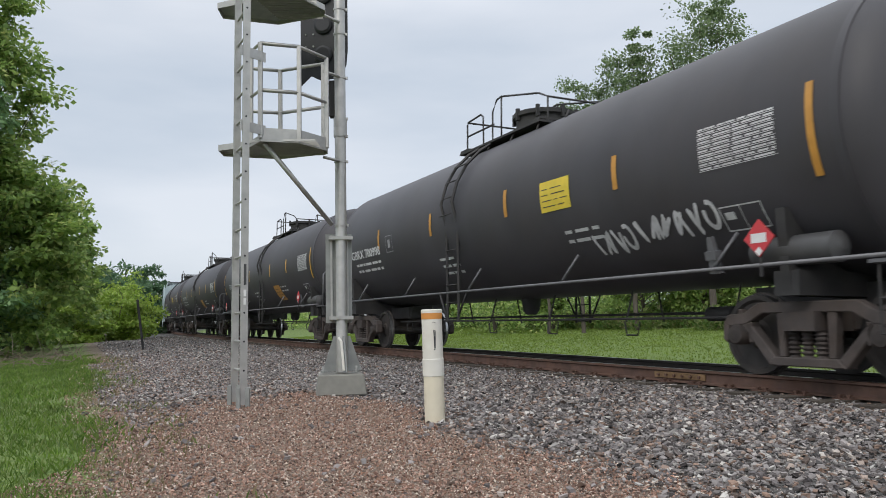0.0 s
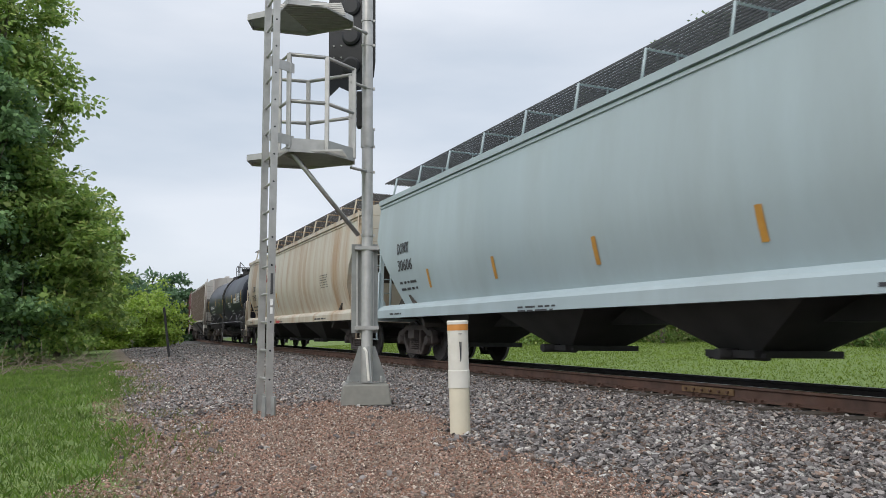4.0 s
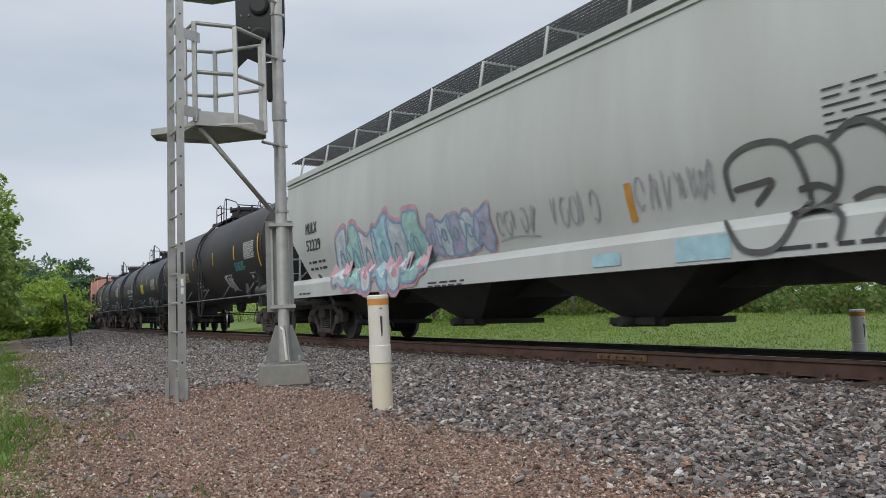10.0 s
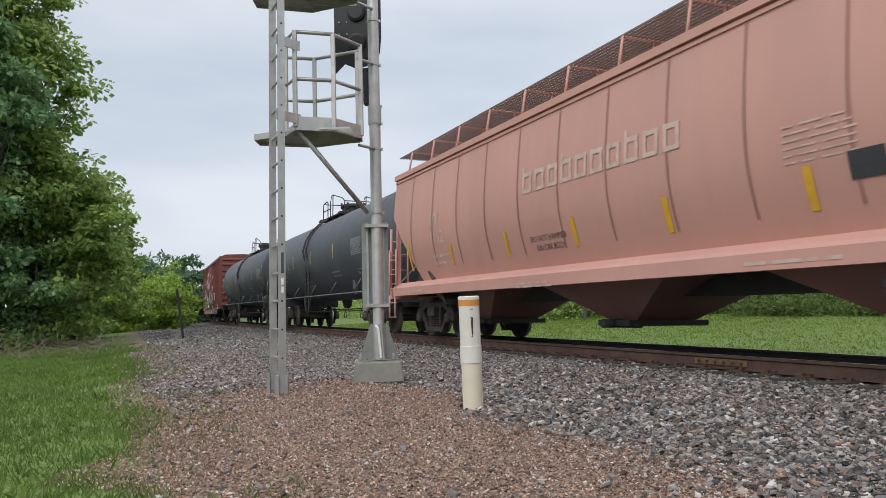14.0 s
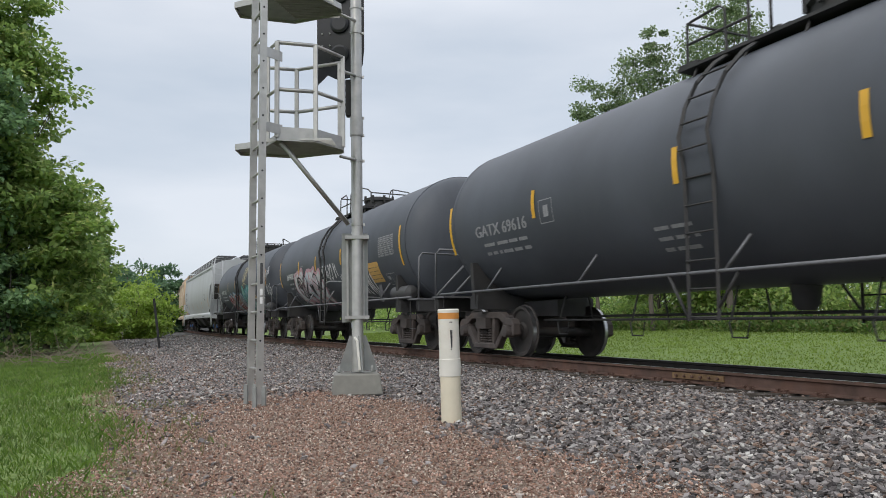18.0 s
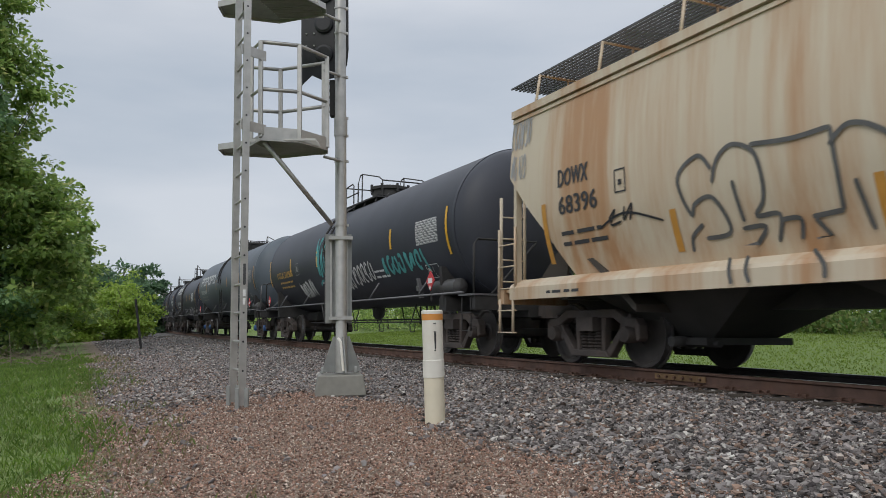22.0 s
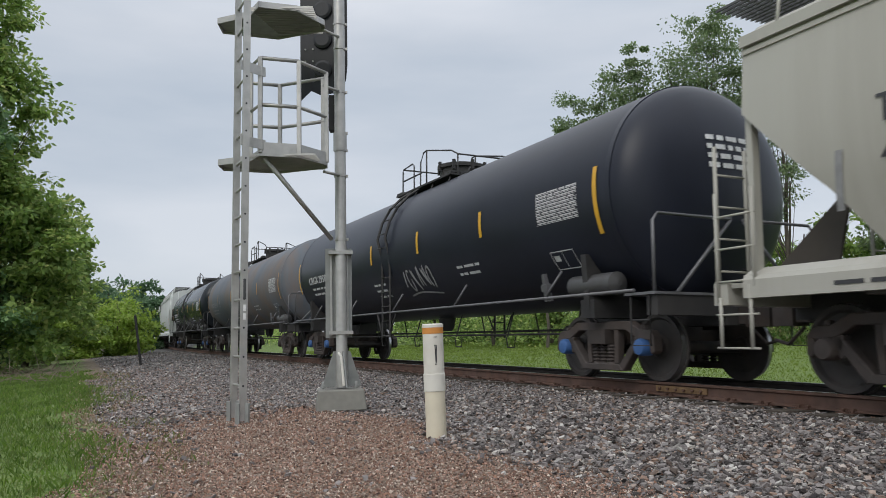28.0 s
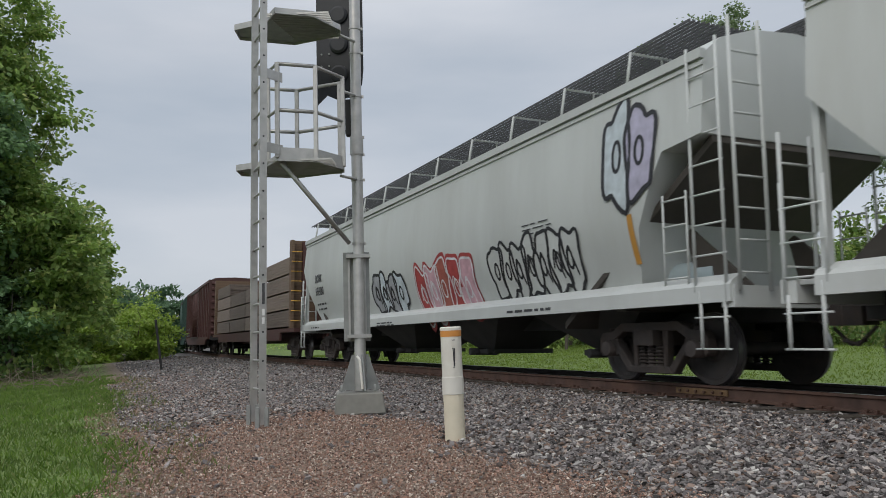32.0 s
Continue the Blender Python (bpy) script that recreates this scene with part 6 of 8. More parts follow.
def hopper_car(L, body, label, lines, style="curved", low=None, mark_mat=DARK_PAINT, mark_x=3.4, mark_h=0.27, eave=3.93, bays=4, stripes=(), stripe_mat=ORANGE, seams=False, roof_walk=True, rib_mat=None, extra=None, walk_mat=None, seed=1, sill_tags=(), caps=None, sill_top=1.30, mark_z=2.46):
    car = thing("hopper_car", label, "hopper car", "cars of the freight train")
    H = L / 2
    xe = H - 0.95
    xf = xe + 0.35
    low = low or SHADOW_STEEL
    half = {"curved": 1.55, "ribbed": 1.5, "round": 1.5}[style]

    def side(z):
        if style == "ribbed":
            return half
        k = (z - 1.4) / (eave - 1.4)
        if style == "round":
            return half - 0.28 * max(0.0, 0.42 - k) ** 1.5 * 3.2 - 0.30 * max(0.0, k - 0.55) ** 1.6 + 0.05
        return half + 0.06 * math.sin(max(0.0, min(1.0, k)) * math.pi) - 0.10 * max(0.0, k - 0.5) - 0.17 * (max(0.0, 0.42 - k) / 0.42) ** 2

    def skin(xr, z, off=0.0):
        return (xr - H - 0.2, -side(z) - off, z)

    key = ("hopper_body", L, style, body.name, eave)
    z_side = 1.45 if style == "ribbed" else 1.27
    if key not in CACHE:
        bm = bmesh.new()
        levels = [z_side, 1.5, 1.7, 2.0, 2.2, 2.6, 3.0, 3.4, eave]
        roof = [(1.25, eave + 0.22), (0.7, eave + 0.40), (0.0, eave + 0.46)]

        def zmin(x):
            if x > 0:
                return float(np.interp(xf - x, [0, 0.7, 1.25, 1.5], [2.95, 2.88, 2.0, z_side]))
            return float(np.interp(x + xe, [0, 1.0, 1.5], [2.95, 1.95, z_side]))

        xs = [-xe + k for k in (0, 0.12, 0.26, 0.42, 0.6, 0.8, 1.0, 1.2, 1.5)] + list(np.linspace(-xe + 2.4, xf - 2.4, 9)) + [xf - k for k in (1.5, 1.25, 1.0, 0.85, 0.7, 0.42, 0.26, 0.12, 0)]
        rings = []
        for x in xs:
            zm = zmin(x)
            pts = [(-side(max(z, zm)), max(z, zm)) for z in levels]
            pts += [(-y, z) for y, z in roof] + [(y, z) for y, z in roof[-2::-1]]
            pts += [(side(max(z, zm)), max(z, zm)) for z in levels[::-1]]
            rings.append([bm.verts.new((x, y, z)) for y, z in pts])
        n = len(rings[0])
        for a, b in zip(rings, rings[1:]):
            for i in range(n):
                if (a[i].co - a[(i + 1) % n].co).length < 1e-5 and (b[i].co - b[(i + 1) % n].co).length < 1e-5:
                    continue
                f = bm.faces.new((a[i], a[(i + 1) % n], b[(i + 1) % n], b[i]))
                f.smooth = style != "ribbed"
        bm.faces.new(rings[0])
        bm.faces.new(rings[-1])
        bmesh.ops.remove_doubles(bm, verts=bm.verts, dist=1e-4)
        CACHE[key] = done(bm, "hopper_body", body)
    hull = part("body", CACHE[key], None, car)
    # eave rail, side sill
    for sy in (-1, 1):
        part("eave_rail", shared(("eave_rail", L, eave, style, body.name), lambda b: (box(b, -xe, xf, -0.05, 0.05, -0.07, 0.05), box(b, -xe, xf, -0.02, 0.06, -0.15, -0.10)), body), None, car, m=pose(0, sy * (side(eave) + 0.02), eave))
        if style == "ribbed":
            part("side_sill", shared(("side_sill_r", L, body.name), lambda b: box(b, -H + 0.45, H - 0.45, -0.06, 0.06, 1.40, 1.52), body), None, car, m=pose(0, sy * 1.5, 0))
        else:

            def sill(b):
                y0 = 0.0
                prism(b, [(0.0, 0.98), (0.0, sill_top - 0.13), (0.03, sill_top - 0.08), (0.17, sill_top), (0.26, sill_top), (0.12, sill_top - 0.13), (0.10, 0.98)], -H + 0.9, H - 0.28, "x")

            part("side_sill", shared(("side_sill_c", L, body.name, style, sill_top), sill, body), None, car, "deep pressed side sill", pose(0, sy * -1.58 if sy > 0 else -1.58, 0) if sy < 0 else pose(0, 1.58, 0, 0, 0, 180))
    if style == "ribbed":
        n = int((L - 2.2) / 0.98)
        for i in range(n + 1):
            x = -xe + 1.1 + (2 * xe - 2.2) * i / n
            for sy in (-1, 1):
                part("side_post", shared(("side_post", body.name, eave), lambda b: prism(b, [(-0.07, 0), (-0.045, -0.075), (0.045, -0.075), (0.07, 0)], 1.45, eave + 0.0, "z"), rib_mat or body), None, hull, m=pose(x, sy * half, 0, 0, 0, 0 if sy < 0 else 180))
    if seams:
        for i in range(11):
            x = -xe + 1.5 + (2 * xe - 3.0) * i / 10
            decal("side_seam", [(x + H - 0.02, x + H + 0.02, 1.55, eave - 0.12)], seams, hull, skin, 0.007)
    # discharge bays; their colour carries the shade beneath the body
    for i in range(bays):
        x = -xe + 3.0 + (2 * xe - 6.0) * i / max(1, bays - 1)
        w = (2 * xe - 3.2) / bays * 0.5

        def bay(b, w=w):
            zt, yt = (1.44, 1.42) if style == "ribbed" else (1.24, 1.28)
            top = [(-w, -yt, zt), (w, -yt, zt), (w, yt, zt), (-w, yt, zt)]
            bot = [(-0.32, -0.55, 0.42), (0.32, -0.55, 0.42), (0.32, 0.55, 0.42), (-0.32, 0.55, 0.42)]
            lo, hi = [b.verts.new(p) for p in bot], [b.verts.new(p) for p in top]
            b.faces.new(lo)
            b.faces.new(hi)
            for q in range(4):
                b.faces.new((lo[q], lo[(q + 1) % 4], hi[(q + 1) % 4], hi[q]))

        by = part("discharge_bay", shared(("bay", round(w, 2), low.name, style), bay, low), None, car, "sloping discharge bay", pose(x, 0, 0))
        part("outlet_gate", shared(("outlet_gate",), lambda b: (box(b, -0.42, 0.42, -0.75, 0.75, 0.34, 0.43), tube(b, [(-0.5, -0.6, 0.36), (0.5, -0.6, 0.36)], 0.05, 8), tube(b, [(0.0, -0.95, 0.38), (0.0, -0.6, 0.38)], 0.07, 8)), UNDER), None, by)
    part("centre_sill", shared(("centre_sill", L), lambda b: box(b, -H + 0.45, H - 0.45, -0.3, 0.3, 0.78, 1.08), UNDER), None, car)
    tc = H - 2.35
    for s in (-1, 1):
        turn = pose(0, 0, 0, 0, 0, 0 if s > 0 else 180)
        truck(car, s * tc, caps)
        coupler(car, s * (H - 0.55), s, 0.53)

        ext = 0.35 if s > 0 else 0.0

        def end(b):
            box(b, H - 0.66 + ext * 0.6, H - 0.46 + ext * 0.6, -1.55, 1.55, 0.92, 1.16)
            box(b, H - 2.1, H - 0.5 + ext * 0.6, -1.5, 1.5, 1.10, 1.15)

        part("end_sill", shared(("end_sill", L, body.name, s), end, body), None, car, m=turn)

        def slope(b):
            prism(b, [(xe + ext - 0.02, 2.96), (xe - 2.9, 0.85), (xe - 2.9, 0.75), (xe + ext, 2.86)], -1.42, 1.42)

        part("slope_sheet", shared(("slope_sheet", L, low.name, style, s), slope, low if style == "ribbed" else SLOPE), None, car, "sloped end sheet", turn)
        for sy in (-1, 1):

            x0, x1 = H - 1.05 + ext * 0.6, H - 0.53 + ext * 0.5
            hi, n = (eave + 0.1, 10) if s > 0 else (2.15, 5)
            st = [[(x0, 0, 1.1), (x0, 0, hi)], [(x1, 0, 0.95), (x1, 0, hi)], [(x0 + 0.07, 0, 0.45), (x0 + 0.07, 0, 1.12)], [(x1 - 0.03, 0, 0.45), (x1 - 0.03, 0, 1.0)]]
            ladder_of("corner_ladder", (L, hi, body.name, s), st, [[(x0 - 0.03, 0, 0.46 + 0.355 * k), (x1 + 0.03, 0, 0.46 + 0.355 * k)] for k in range(n)], 0.026, body, car, turn @ pose(0, sy * 1.56, 0))
            if s > 0:
                x0, x1 = H - 1.6 + ext * 0.6, H - 1.18 + ext * 0.6
                ladder_of("grab_rail", (L, body.name), [[(x, 0, 1.15), (x, 0, 2.34)] for x in (x0, x1)], [[(x0, 0, 1.3 + 0.32 * k), (x1, 0, 1.3 + 0.32 * k)] for k in range(4)], 0.018, body, car, turn @ pose(0, sy * 1.54, 0))
            else:
                part("corner_post", shared(("corner_post", eave, body.name), lambda b: box(b, -0.04, 0.04, -0.05, 0.05, 1.12, eave + 0.05), body), None, car, m=turn @ pose(xe - 0.03, sy * (side(eave) - 0.03), 0))
            x0 = H - 0.49 + ext * 0.8
            tall, steps = (eave + 0.3, 8) if s > 0 else (2.7, 4)
            ladder_of("end_ladder", (L, eave, body.name, s), [[(x0, y, 1.1), (x0, y, tall)] for y in (0.0, 0.45)], [[(x0, 0, 1.3 + 0.36 * k), (x0, 0.45, 1.3 + 0.36 * k)] for k in range(steps)], 0.03, body, car, turn @ pose(0, 1.05 if sy > 0 else -1.5, 0))

        def web(b):
            box(b, tc - 0.1, tc + 0.1, -1.5, 1.5, 0.95, 1.12)
            for yy in (-0.9, 0.9):
                prism(b, [(H - 0.55, 1.15), (H - 1.5, 1.15), (xe - 0.75, 1.95), (xe - 0.65, 2.0)], yy - 0.02, yy + 0.02)

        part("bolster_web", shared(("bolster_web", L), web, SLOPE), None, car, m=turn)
    part("air_reservoir", shared(("hop_reservoir",), lambda b: lathe(b, [(-0.5, 0.03), (-0.45, 0.19), (0.45, 0.19), (0.5, 0.03)], "x", 16), low if body in (H_WEATHER, H_MAROON) else body), None, car, m=pose(H - 1.7, -0.75, 1.4))
    # roof: hatches and the grating walk with its supports
    def roof_parts(b):
        box(b, -xe + 0.3, xe - 0.3, -0.28, 0.28, eave + 0.40, eave + 0.50)
        n = 9
        for k in range(n):
            x = -xe + 1.0 + (2 * xe - 2.0) * k / (n - 1)
            box(b, x - 0.5, x + 0.5, -0.12, 0.12, eave + 0.48, eave + 0.62)

    part("hatch_trough", shared(("hatch_trough", L, eave, body.name), roof_parts, body), None, car)
    if roof_walk:
        wm = walk_mat or GRATE
        for sy in (-1, 1):

            def grating(b):
                for k in range(14):
                    y = 0.15 + 0.08 * k
                    box(b, -xe + 0.2, xf + 0.3, y - 0.012, y + 0.012, eave + 0.65, eave + 0.68)
                x = -xe + 0.25
                while x < xf + 0.25:
                    box(b, x - 0.008, x + 0.008, 0.14, 1.2, eave + 0.66, eave + 0.67)
                    x += 0.11

            part("roof_walk", shared(("roof_walk", L, eave, wm.name), grating, wm), None, car, "dark grating roof walk", pose(0, 0, 0, 0, 0, 0 if sy > 0 else 180))
            k = 0
            x = -xe + 0.3
            while x <= xe + 0.01:
                part("walk_support", shared(("walk_support", eave, body.name), lambda b: (tube(b, [(0, 1.30, eave + 0.1), (0, 1.2, eave + 0.65)], 0.026, 4), tube(b, [(0, 1.2, eave + 0.64), (0, 0.3, eave + 0.64)], 0.02, 4), tube(b, [(0, 0.66, eave + 0.3), (0, 0.66, eave + 0.64)], 0.02, 4)), body), None, car, m=pose(x, 0, 0, 0, 0, 0 if sy > 0 else 180))
                x += 2 * xe / 11
    # markings
    z = mark_z
    for i, t in enumerate(lines):
        lettering(t, mark_x - 0.7, z - 0.40 * i, mark_h, mark_mat, car, skin, 0.185 * len(t) * mark_h / 0.27, "car_number", 0.022)
    zz = z - 0.40 * (len(lines) - 1) - 0.3
    small = DARK_PAINT if mark_mat is DARK_PAINT else mark_mat
    stuff_decal("weight_stencil", bars(mark_x - 0.7, zz, 1.05, 2, 0.15, seed + 3, 0.055), small, car, skin, 0.007)
    stuff_decal("stencil_block", bars(L - 4.6, 2.42, 0.9, 6, 0.075, seed + 5, 0.02), small, car, skin, 0.007)
    for xr, z0, z1 in stripes:
        decal("reflector", [(xr - 0.055, xr + 0.055, z0, z1)], stripe_mat, car, skin, 0.009)
    if style != "ribbed":

        def sill_skin(xr, z, off=0.0):
            return (xr - H - 0.2, -1.583 - off, z)

        stuff_decal("sill_writing", bars(2.2, 1.05, 0.9, 1, 0.1, seed + 7, 0.04) + bars(L * 0.42, 1.03, 1.2, 2, 0.06, seed + 8, 0.03) + bars(L - 5.2, 1.04, 1.4, 1, 0.1, seed + 11, 0.04), small, car, sill_skin, 0.004)
        for a, b, m_ in sill_tags:
            decal("sill_reflector", [(a, b, 1.0, 1.09)], m_, car, sill_skin, 0.005)
    else:
        for a, b, m_ in sill_tags:
            decal("sill_reflector", [(a, b, 1.42, 1.52)], m_, car, lambda xr, z_, off=0.0: (xr - H, -1.562 - off, z_), 0.004)
    if extra:
        extra(car, skin, L)
    return car


def box_car(L, body, label, lines, top=4.55, extra=None, detail=True, seed=1):
    car = thing("box_car", label, "box car", "cars of the freight train")
    H = L / 2
    xe = H - 0.62
    part("body", shared(("box_body", L, body.name), lambda b: (box(b, -xe, xe, -1.5, 1.5, 0.98, top), prism(b, [(-1.5, top), (1.5, top), (1.2, top + 0.14), (0, top + 0.2), (-1.2, top + 0.14)], -xe, xe, "x")), body), None, car)
    part("top_chord", shared(("top_chord", L, body.name), lambda b: (box(b, -xe, xe, -1.575, -1.5, top - 0.12, top + 0.03), box(b, -xe, xe, 1.5, 1.575, top - 0.12, top + 0.03)), body), None, car)
    part("side_sill", shared(("box_sill", L, body.name), lambda b: [prism(b, [(-xe, 1.08), (-xe, 0.92), (-xe + 1.2, 0.92), (-xe + 2.0, 0.58), (xe - 2.0, 0.58), (xe - 1.2, 0.92), (xe, 0.92), (xe, 1.08)], s * 1.53 - 0.04, s * 1.53 + 0.04) for s in (-1, 1)], body), None, car)
    n = 17
    for i in range(n):
        x = -xe + 0.04 + (2 * xe - 0.08) * i / (n - 1)
        if abs(x) < 1.9 and detail:
            continue
        for s in (-1, 1):
            part("side_post", shared(("box_post", body.name), lambda b: box(b, -0.035, 0.035, -0.07, 0, 1.05, top - 0.1), body), None, car, m=pose(x, s * 1.5, 0, 0, 0, 0 if s < 0 else 180))
    for s in (-1, 1):
        d = part("sliding_door", shared(("box_door", body.name), lambda b: box(b, -1.85, 1.85, -0.05, 0.0, 1.1, top - 0.25), body), None, car, "wide sliding door with ribs and lock rods", pose(0, s * 1.52, 0, 0, 0, 0 if s < 0 else 180))
        for z in (1.3, 1.85, 2.4, 2.95, 3.5, 4.0):
            part("door_rib", shared(("door_rib", body.name), lambda b: (box(b, -1.8, -0.08, -0.09, -0.05, -0.04, 0.04), box(b, 0.08, 1.8, -0.09, -0.05, -0.04, 0.04)), body), None, d, m=pose(0, 0, z))
        for x in (-1.7, -1.1, -0.55, -0.06, 0.06, 0.55, 1.1, 1.7):
            part("lock_rod", shared(("lock_rod", body.name), lambda b: tube(b, [(0, -0.1, 1.12), (0, -0.1, top - 0.3)], 0.024, 6), body), None, d, m=pose(x, 0, 0))
        for z in (1.07, top - 0.2):
            part("door_track", shared(("door_track", body.name), lambda b: (box(b, -3.8, 2.1, -0.12, 0.0, -0.06, 0.06), box(b, -3.8, 2.1, -0.15, -0.12, -0.085, -0.05)), TRUCK), None, car, "dark grimy door track", pose(0, s * 1.5, z, 0, 0, 0 if s < 0 else 180))
    tc = H - 2.6
    for s in (-1, 1):
        turn = pose(0, 0, 0, 0, 0, 0 if s > 0 else 180)
        for z in (1.25, 1.62, 2.0, 2.4, 2.8, 3.2, 3.6, 4.0, 4.35):
            part("end_rib", shared(("end_rib", L, body.name), lambda b: prism(b, [(xe, -0.11), (xe + 0.07, -0.05), (xe + 0.07, 0.05), (xe, 0.11)], -1.4, 1.4), body), None, car, m=turn @ pose(0, 0, z))
        for k in range(5):
            z = 0.95 + 0.42 * k
            part("grab_iron", shared(("grab_iron", L), lambda b: tube(b, [(xe - 0.62, -1.56, 0), (xe - 0.62, -1.61, 0), (xe - 0.05, -1.61, 0), (xe - 0.05, -1.56, 0)], 0.011, 6), body), None, car, m=turn @ pose(0, 0, z))
        part("draft_sill", shared(("draft_sill", L), lambda b: (box(b, H - 3.6, H - 0.6, -0.3, 0.3, 0.74, 1.0), box(b, H - 0.8, H - 0.6, -1.45, 1.45, 0.86, 1.1)), UNDER), None, car, m=turn)
        part("corner_step", shared(("corner_step", L), lambda b: tube(b, [(xe - 0.6, -1.5, 0.95), (xe - 0.6, -1.5, 0.45), (xe - 0.15, -1.5, 0.45), (xe - 0.15, -1.5, 0.95)], 0.014, 6), UNDER), None, car, m=turn)
        truck(car, s * tc)
        coupler(car, s * (H - 0.75), s, 0.73)
    part("brake_wheel", shared(("brake_wheel",), lambda b: None, UNDER), None, car, m=pose(H - 0.5, -0.5, 2.1))

    def skin(xr, z, off=0.0):
        return (xr - H, -1.502 - off, z)

    if extra:
        extra(car, skin, L)
    return car


def bulkhead_flat(L, label):
    car = thing("bulkhead_flat_car", label, "flat car", "cars of the freight train")
    H = L / 2
    wood = mat("bulkhead_boards", (0.15, 0.10, 0.065), 0.85, 0, 0.3, 3, 0.3, 30, stretch=(1, 0.2, 4))
    timber = mat("grey_brown_lumber", (0.20, 0.16, 0.135), 0.85, 0, 0.3, 2, 0.3, 30, (0.10, 0.075, 0.06), 0.6, 2, stretch=(0.2, 2, 2), rand=0.25)
    steel = H_OXIDE
    part("deck", shared(("flat_deck",), lambda b: (box(b, -H + 0.6, H - 0.6, -1.5, 1.5, 1.0, 1.14), box(b, -H + 3, H - 3, -1.5, -1.42, 0.7, 1.0), box(b, -H + 3, H - 3, 1.42, 1.5, 0.7, 1.0), box(b, -H + 0.6, H - 0.6, -0.3, 0.3, 0.6, 1.0)), steel), None, car)
    for s in (-1, 1):
        turn = pose(0, 0, 0, 0, 0, 0 if s > 0 else 180)
        bh = part("bulkhead", shared(("bulkhead",), lambda b: (box(b, H - 1.5, H - 1.42, -1.5, 1.5, 1.14, 4.35), box(b, H - 1.42, H - 1.2, -1.5, -1.38, 1.14, 4.35), box(b, H - 1.42, H - 1.2, 1.38, 1.5, 1.14, 4.35)), wood), None, car, "tall timber bulkhead", turn)
        for y in (-1.0, -0.5, 0.0, 0.5, 1.0):
            part("bulkhead_post", shared(("bulkhead_post",), lambda b: box(b, H - 1.42, H - 1.22, -0.06, 0.06, 1.14, 4.3), steel), None, bh, m=pose(0, y, 0))
        for k in range(8):
            part("end_rung", shared(("end_rung",), lambda b: tube(b, [(H - 1.17, -1.5, 0), (H - 1.17, -1.1, 0)], 0.013, 5), YELLOW), None, bh, m=pose(0, 0, 1.4 + 0.36 * k))
        truck(car, s * (H - 2.3))
        coupler(car, s * (H - 0.6), s, 0.58)
    rnd = random.Random(4)
    for i in range(4):
        for j in range(4):
            for k in range(2):
                x = -H + 1.75 + i * (L - 3.5) / 4
                w = (L - 3.5) / 4 - 0.12
                if j == 3 and i in (1, 2):
                    continue
                bm = bmesh.new()
                dx = rnd.uniform(-0.04, 0.04)
                for q in range(6):
                    z = 1.22 + 0.66 * j + 0.1 * q
                    box(bm, x + dx, x + w + dx + rnd.uniform(-0.05, 0.05), -1.4 + 1.42 * k, -1.4 + 1.42 * k + 1.36, z, z + 0.092)
                part("lumber_pack", bm, timber, car, "strapped stack of weathered lumber")
    return car


# ---- the train ----
SPEED = 19.03
TRAIN = []


def add(rear, car, L):
    """rear: metres up the line of the car's rear coupler at the start of the clip."""
    lead = 0.2 if car.name.startswith("hopper") else 0.0
    TRAIN.append((car, rear - L / 2 - lead, L))


BIG, WIDE, MID, SMALL = (1.55, 2.62), (1.505, 2.565), (1.48, 2.52), (1.42, 2.34)


def placards(L):
    return [(L - 2.2, -1.50, 1.46), (0.5, -1.3, 1.45)]


def x_a(car, skin, L):
    scrawl(12.5, 1.52, 2.6, 0.34, 3, SP["white"], car, skin, 0.055, 10, 0.16, label="white sprayed scrawl")


def x_m(car, skin, L):
    scrawl(5.05, 1.95, 1.4, 0.38, 11, SP["cream"], car, skin, 0.05, 7)
    scrawl(11.45, 1.5, 0.85, 0.48, 12, SP["white"], car, skin, 0.07, 4, -0.1)
    lettering("SHOT-", 13.16, 2.0, 0.27, SP["teal"], car, skin, 1.16, "graffiti_lettering", 0.035)


def x_v(car, skin, L):
    piece(3.55, 1.33, 3.4, 0.98, 21, [SP["white"], SP["white"], SP["pale"]], SP["pink"], car, skin, 5, 0.05, SP["pink"], "white and pink sprayed letters")
    over = lambda a, b, off=0.0: skin(a, b, off + 0.016)
    tag([oval(4.24, 1.84, 0.36, 0.34), oval(4.2, 1.95, 0.12, 0.13), [(4.68, 1.82), (4.78, 2.1), (5.05, 2.22), (5.19, 2.0), (5.0, 1.85), (4.78, 1.73), (4.63, 1.58), (4.9, 1.6), (5.17, 1.5)], [(6.1, 2.1), (6.3, 2.2), (6.52, 2.12), (6.5, 1.85), (6.13, 1.7)], [(6.05, 1.98), (6.35, 1.82), (6.68, 1.70)]], 0.055, SP["black"], car, over, L, "black sprayed line")
    tag([[(5.46, 1.9), (5.5, 1.74), (5.58, 1.56)], [(5.70, 1.9), (5.66, 1.74), (5.58, 1.58)], [(5.58, 1.84), (5.58, 1.72), (5.58, 1.6)]], 0.15, SP["black"], car, over, L, "black sprayed heart")
    tag([[(4.0, 2.05), (4.3, 1.7), (4.5, 1.5)], [(4.12, 1.6), (4.3, 1.75), (4.45, 1.95)]], 0.05, SP["black"], car, over, L)
    scrawl(2.3, 1.2, 1.2, 0.6, 24, SP["grey"], car, skin, 0.05, 4)
    scrawl(7.05, 1.9, 1.9, 0.5, 25, SP["white"], car, skin, 0.06, 7)
    scrawl(8.98, 1.36, 2.7, 0.68, 22, SP["white"], car, skin, 0.07, 9, 0.0)
    scrawl(9.6, 2.75, 0.7, 0.4, 23, SP["white"], car, skin, 0.04, 5)


